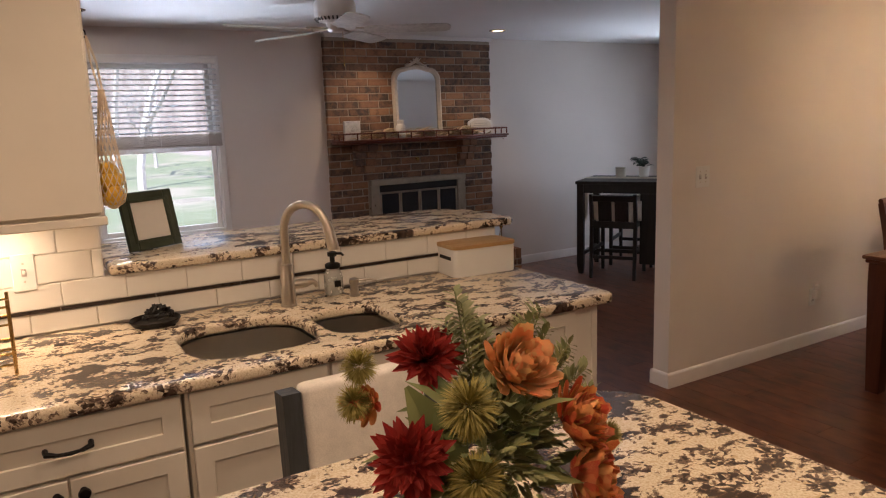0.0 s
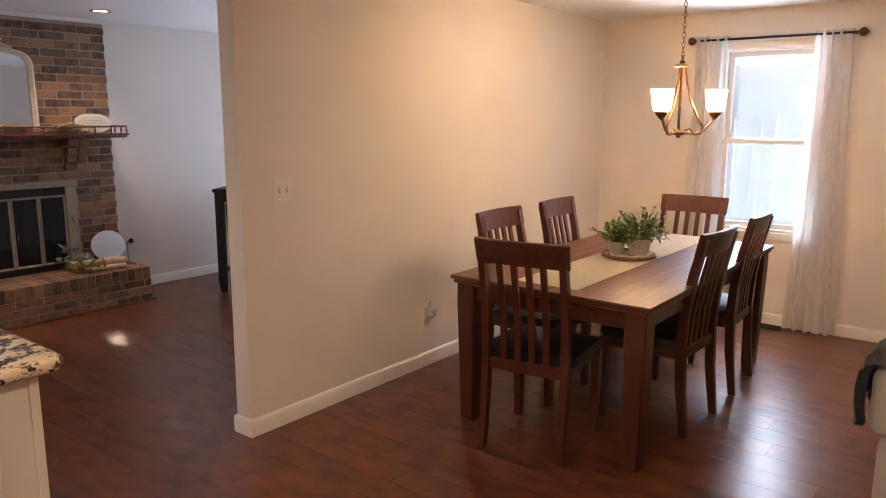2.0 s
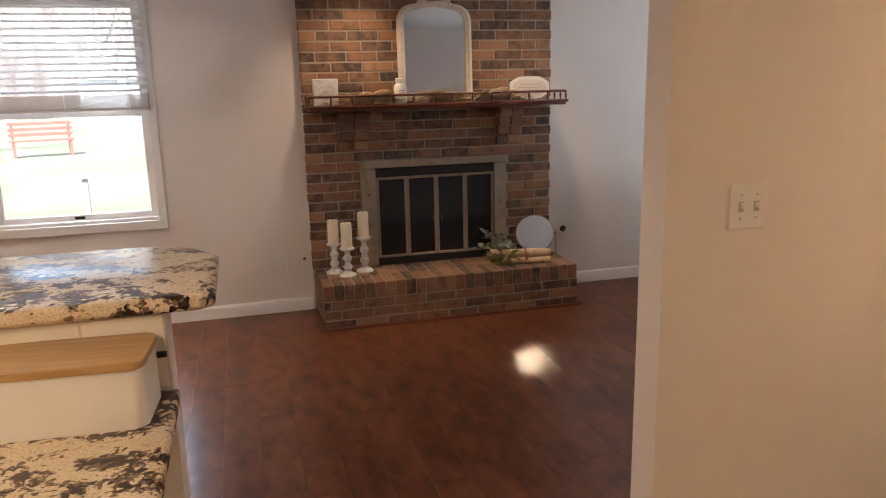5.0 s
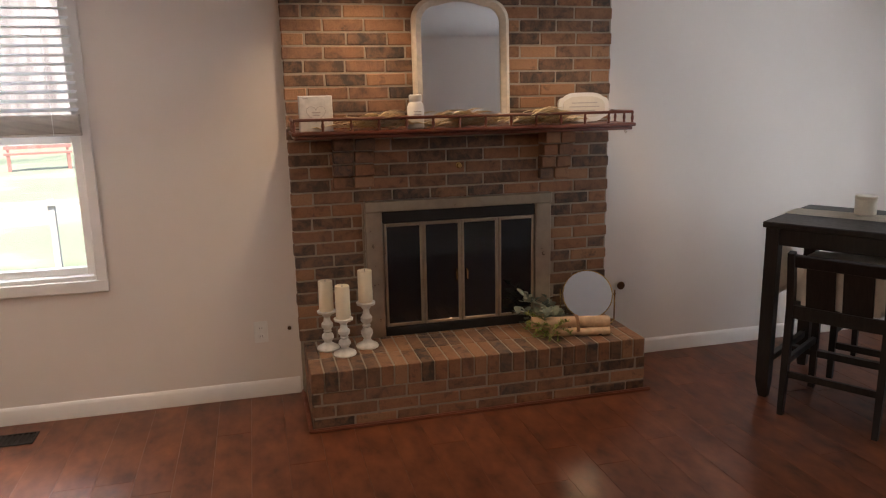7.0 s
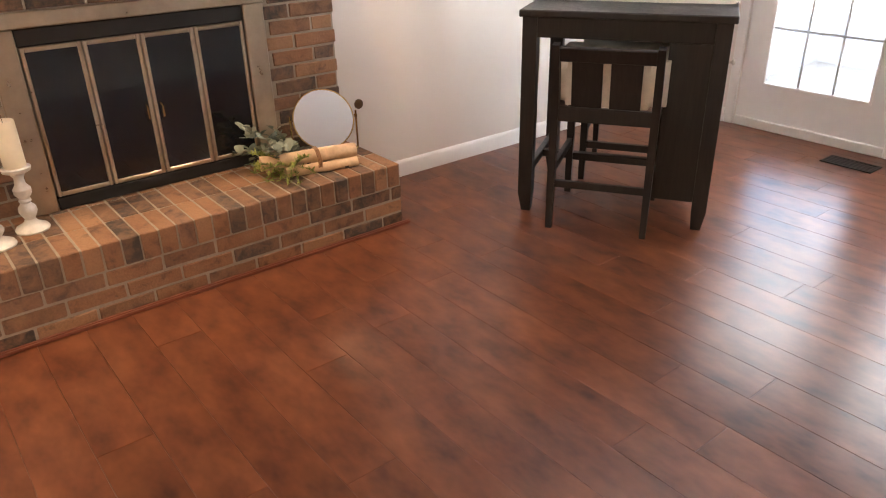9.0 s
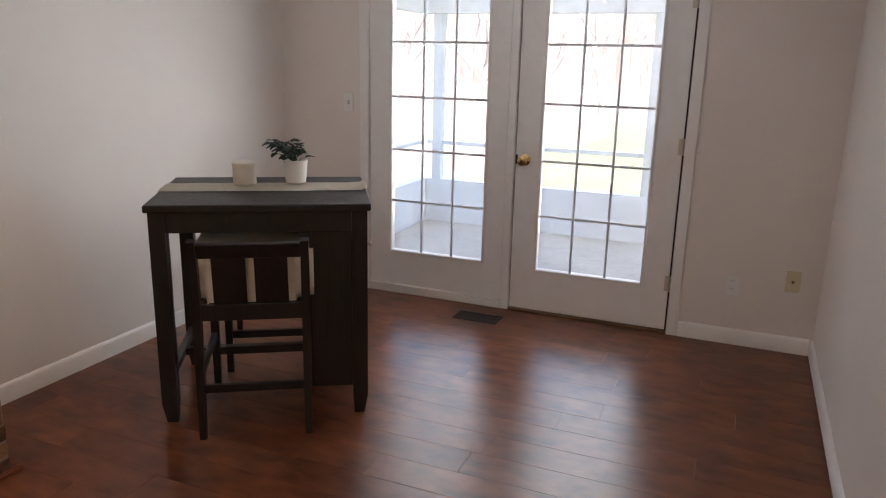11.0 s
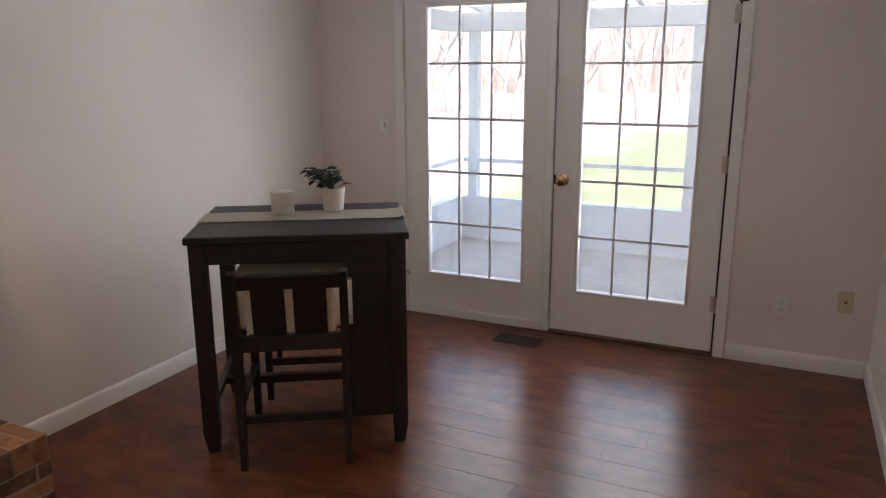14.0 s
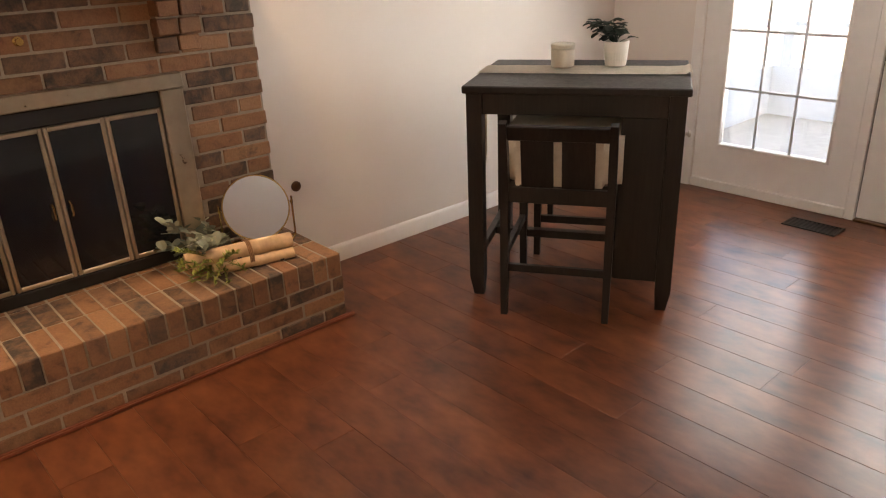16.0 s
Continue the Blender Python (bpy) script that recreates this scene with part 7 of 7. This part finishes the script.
sweep(bm, [(XE + WT, (PYR + PYL) / 2 + 0.1, 2.415), (PXF + 0.45, (PYR + PYL) / 2 + 0.1, 2.415 - RISE * (PXF + 0.45 - XE - WT))], PYL - PYR + 0.6, 0.01, side=(0, 1, 0))
solid("porch_roof", bm, ROOF_SHEET, "translucent white porch roof sheet", "porch roof", kind="structure", smooth=False)
gr = thing("covered_grill", "grey covered barbecue grill beside the porch", "grill", pose(9.0, 7.0, -0.22))
boxpart("cart", (-0.25, -0.13, 0.42, 0.25, 0.13, 0.70), GRILL, gr, 0.03, seg=2)
boxpart("hood", (-0.27, -0.145, 0.7005, 0.27, 0.145, 1.06), GRILL, gr, 0.06, seg=3)
for x in (-0.24, 0.24):
    for y in (-0.10, 0.10):
        boxpart("leg", (x - 0.02, y - 0.02, 0.0, x + 0.02, y + 0.02, 0.4195), FIRE_DARK, gr)
vb = thing("hanging_awning", "pale blue scalloped awning under the porch roof", "awning", pose(0, 0, 0))
bm = B()
pts = [(9.36, 2.0 + i * 0.05, 1.51 + 0.03 * abs(math.sin(i * 0.55))) for i in range(19)]
lo = [bm.verts.new(p) for p in pts]
hi = [bm.verts.new((p[0] + 0.02, p[1], 2.03)) for p in pts]
for i in range(18):
    bm.faces.new((lo[i], lo[i + 1], hi[i + 1], hi[i]))
bmesh.ops.solidify(bm, geom=bm.faces[:], thickness=0.004)
part("cloth", bm, ROOF_SHEET, vb)

bm = B()
gv = [[bm.verts.new((-400 + 800 * i / 40, -400 + 800 * j / 40, -0.22)) for j in range(41)] for i in range(41)]
for i in range(40):
    for j in range(40):
        bm.faces.new((gv[i][j], gv[i + 1][j], gv[i + 1][j + 1], gv[i][j + 1]))
solid("ground", bm, GROUND, "patchy green spring lawn", "lawn", kind="structure")
bm = B()
rings = []
for k, z in ((0, -1), (1, 13)):
    rings.append([bm.verts.new((4 + 62 * math.cos(2 * math.pi * j / 96), 4 + 62 * math.sin(2 * math.pi * j / 96), z + (3.0 * math.sin(j * 1.7) + 2.0 * math.sin(j * 0.61) if k else 0))) for j in range(96)])
for j in range(96):
    bm.faces.new((rings[0][j], rings[0][(j + 1) % 96], rings[1][(j + 1) % 96], rings[1][j]))
solid("backdrop", bm, WOODS, "distant belt of bare woods", "woods", kind="structure")


def tree_mesh(seed):
    bm = B()
    rn = random.Random(seed)

    def grow(p, d, L, r, depth):
        pts, q = [p], p
        for i in range(4):
            d = (d + Vector((rn.uniform(-0.16, 0.16), rn.uniform(-0.16, 0.16), rn.uniform(-0.02, 0.14)))).normalized()
            q = q + d * L / 4
            pts.append(q)
        sweep(bm, pts, r, seg=6 if depth < 2 else 4, taper=[1, 0.9, 0.8, 0.7, 0.55])
        if depth < 4:
            for i in range(3 if depth else 5):
                k = rn.choice((2, 3, 4)) if depth else rn.choice((2, 3, 4, 4))
                a = rn.uniform(0, 6.28)
                nd = (d * 0.8 + Vector((math.cos(a), math.sin(a), rn.uniform(0.0, 0.6))) * 0.75).normalized()
                grow(pts[k], nd, L * rn.uniform(0.5, 0.72), r * 0.52, depth + 1)
    grow(Vector((0, 0, -0.3)), Vector((0, 0, 1)), rn.uniform(2.6, 3.6), 0.095, 0)
    return mesh_of(bm, TREE_BARK)


TM = [tree_mesh(3), tree_mesh(9)]
rn = random.Random(14)
for i in range(64):
    if i < 52:
        a = rn.uniform(-0.65, 0.75)
        r = rn.uniform(21, 50)
        x, y = 7 + r * math.cos(a), 4.5 + r * math.sin(a)
    else:
        a = rn.uniform(1.2, 2.3)
        r = rn.uniform(16, 36)
        x, y = 1.5 + r * math.cos(a), 6.5 + r * math.sin(a)
    t = tagged(new("tree", TM[i % 2]), "bare grey-brown tree on the lawn edge", "tree", "trees round the lawn")
    k = rn.uniform(0.8, 1.5)
    t.matrix_basis = pose(x, y, -0.22, 0, 0, rn.uniform(0, 360))
    t.scale = (k, k, k)

fn = thing("rail_fence", "grey wooden rail fence across the lawn", "fence", pose(0, 10.6, -0.22))
for i in range(5):
    boxpart("post", (-5.6 + i * 3.2, -0.03, 0, -5.54 + i * 3.2, 0.03, 0.82), FENCE, fn)
boxpart("rail", (-7, -0.06, 0.76, 9.5, -0.0305, 0.81), FENCE, fn)
sh = thing("garden_shed", "grey-blue wooden garden shed on the lawn", "shed", pose(-0.9, 29.5, -0.22))
boxpart("wall", (-1.5, -1.1, 0, 1.5, 1.1, 2.1), PORCH_WHITE, sh)
bm = B()
rf = [(-1.7, -1.3, 2.1), (1.7, -1.3, 2.1), (1.7, 1.3, 2.1), (-1.7, 1.3, 2.1), (-1.7, 0, 3.0), (1.7, 0, 3.0)]
vs = [bm.verts.new(p) for p in rf]
for f in ((0, 1, 5, 4), (2, 3, 4, 5), (0, 4, 3), (1, 2, 5), (0, 3, 2, 1)):
    bm.faces.new([vs[i] for i in f])
part("roof", bm, FENCE, sh, smooth=False)
boxpart("door", (-0.5, -1.14, 0.0, 0.5, -1.1005, 1.85), PORCH_WHITE, sh)
wg = thing("garden_bench", "faded red wooden garden bench on the lawn", "bench", pose(-2.7, 24.1, -0.22, 0, 0, 15))
boxpart("seat", (-0.8, -0.22, 0.42, 0.8, 0.22, 0.47), RED_PAINT, wg)
for z in (0.55, 0.70, 0.85):
    boxpart("back_slat", (-0.8, 0.20, z, 0.8, 0.225, z + 0.09), RED_PAINT, wg)
for x in (-0.7, 0.7):
    boxpart("leg", (x - 0.04, -0.2, 0, x + 0.04, 0.2255, 0.4195), RED_PAINT, wg)
    boxpart("post", (x - 0.03, 0.2265, 0, x + 0.03, 0.26, 0.95), RED_PAINT, wg)

# ---- wall tiles ----
backsplash = thing("backsplash", "white glazed subway tile backsplash with bronze pencil line", "backsplash", kind="structure")
bm = B()
box(bm, -1.55, 3.0235, CZ + 0.0005, 0.744, 3.0295, 1.2995)
box(bm, 0.744, 3.0235, CZ + 0.0005, 2.399, 3.0295, 1.0585)
part("grout", bm, GROUT, backsplash, smooth=False)
TWD, THT = 0.2035, 0.098
tile_cache = {}


def tile(x0, z0, x1, z1):
    key = (round(x1 - x0, 3), round(z1 - z0, 3))
    if key not in tile_cache:
        bm = B()
        w, h = key
        prof = [(0, 0.0), (0, 0.003), (0.0025, 0.0045)]
        rings = [[bm.verts.new((sx * (w / 2 - i), -y, sz * (h / 2 - i))) for sx, sz in ((-1, -1), (1, -1), (1, 1), (-1, 1))] for i, y in prof]
        for a, b in zip(rings, rings[1:]):
            for j in range(4):
                bm.faces.new((a[j], a[(j + 1) % 4], b[(j + 1) % 4], b[j]))
        bm.faces.new(rings[-1])
        bm.faces.new(rings[0][::-1])
        tile_cache[key] = mesh_of(bm, TILE, False)
    ob = new("tile", tile_cache[key])
    ob.parent = backsplash
    ob.location = ((x0 + x1) / 2, 3.0232, (z0 + z1) / 2)


RWS = [(CZ + 0.003, 0.960, 0.0), (0.975, 1.057, 0.5), (1.060, 1.156, 0.0), (1.159, 1.255, 0.5), (1.258, 1.297, 0.0)]
for k, (z0, z1, off) in enumerate(RWS):
    end = 2.397 if k < 2 else 0.742
    x = -0.62 - off * TWD + 0.11
    while x < end - 0.02:
        tile(x, z0, min(x + TWD - 0.003, end), z1)
        x += TWD
x = -0.62
while x < 2.39:
    bm = B()
    sweep(bm, [(x, 3.019, 0.9675), (min(x + 0.302, 2.397), 3.019, 0.9675)], 0.011, 0.008, side=(0, 0, 1))
    part("pencil_tile", bm, PENCIL, backsplash)
    x += 0.305

# ---- floor planks ----
PW, PL, PG = 0.158, 1.22, 0.0006


def plank_rings(w, l):
    return [(i, z) for i, z in ((0, -0.010), (0, -0.0006), (0.0008, 0.0))]


def plank_mesh(w, l):
    bm = B()
    rings = [[bm.verts.new((sx * (w / 2 - i), sy * (l / 2 - i), z)) for sx, sy in ((-1, -1), (1, -1), (1, 1), (-1, 1))] for i, z in plank_rings(w, l)]
    for a, b in zip(rings, rings[1:]):
        for j in range(4):
            bm.faces.new((a[j], a[(j + 1) % 4], b[(j + 1) % 4], b[j]))
    bm.faces.new(rings[-1])
    return mesh_of(bm, FLOOR, False)


PLANK = plank_mesh(PW - PG, PL - PG)
rest_v, rest_f = [], []
rn = random.Random(77)
count = 0
i = 0
x = 3.042 - 40 * PW
while x < XE:
    y = Y0 - rn.uniform(0.05, PL)
    while y < YF:
        cx, cy = x + PW / 2, y + PL / 2
        if 2.35 < cx < XE - 0.1 and 0.9 < cy < YF - 0.62 and count < 300:
            p = new("plank", PLANK)
            p.parent, p.location = floor, (cx, cy, 0)
            count += 1
        else:
            w, l = PW - PG, PL - PG
            y0, y1 = max(cy - l / 2, Y0), min(cy + l / 2, YF)
            x0, x1 = cx - w / 2, min(cx + w / 2, XE)
            if y1 - y0 > 0.02 and x1 - x0 > 0.02:
                b = len(rest_v)
                for ins_, z in plank_rings(w, l):
                    rest_v += [(x0 + ins_, y0 + ins_, z), (x1 - ins_, y0 + ins_, z), (x1 - ins_, y1 - ins_, z), (x0 + ins_, y1 - ins_, z)]
                for r in (0, 4):
                    for j in range(4):
                        rest_f.append((b + r + j, b + r + (j + 1) % 4, b + r + 4 + (j + 1) % 4, b + r + 4 + j))
                rest_f.append((b + 8, b + 9, b + 10, b + 11))
        y += PL
    x += PW
me = bpy.data.meshes.new("planks")
me.from_pydata(rest_v, [], rest_f)
me.materials.append(FLOOR)
pk = tagged(new("planks", me), kind="stuff")
pk.parent = floor
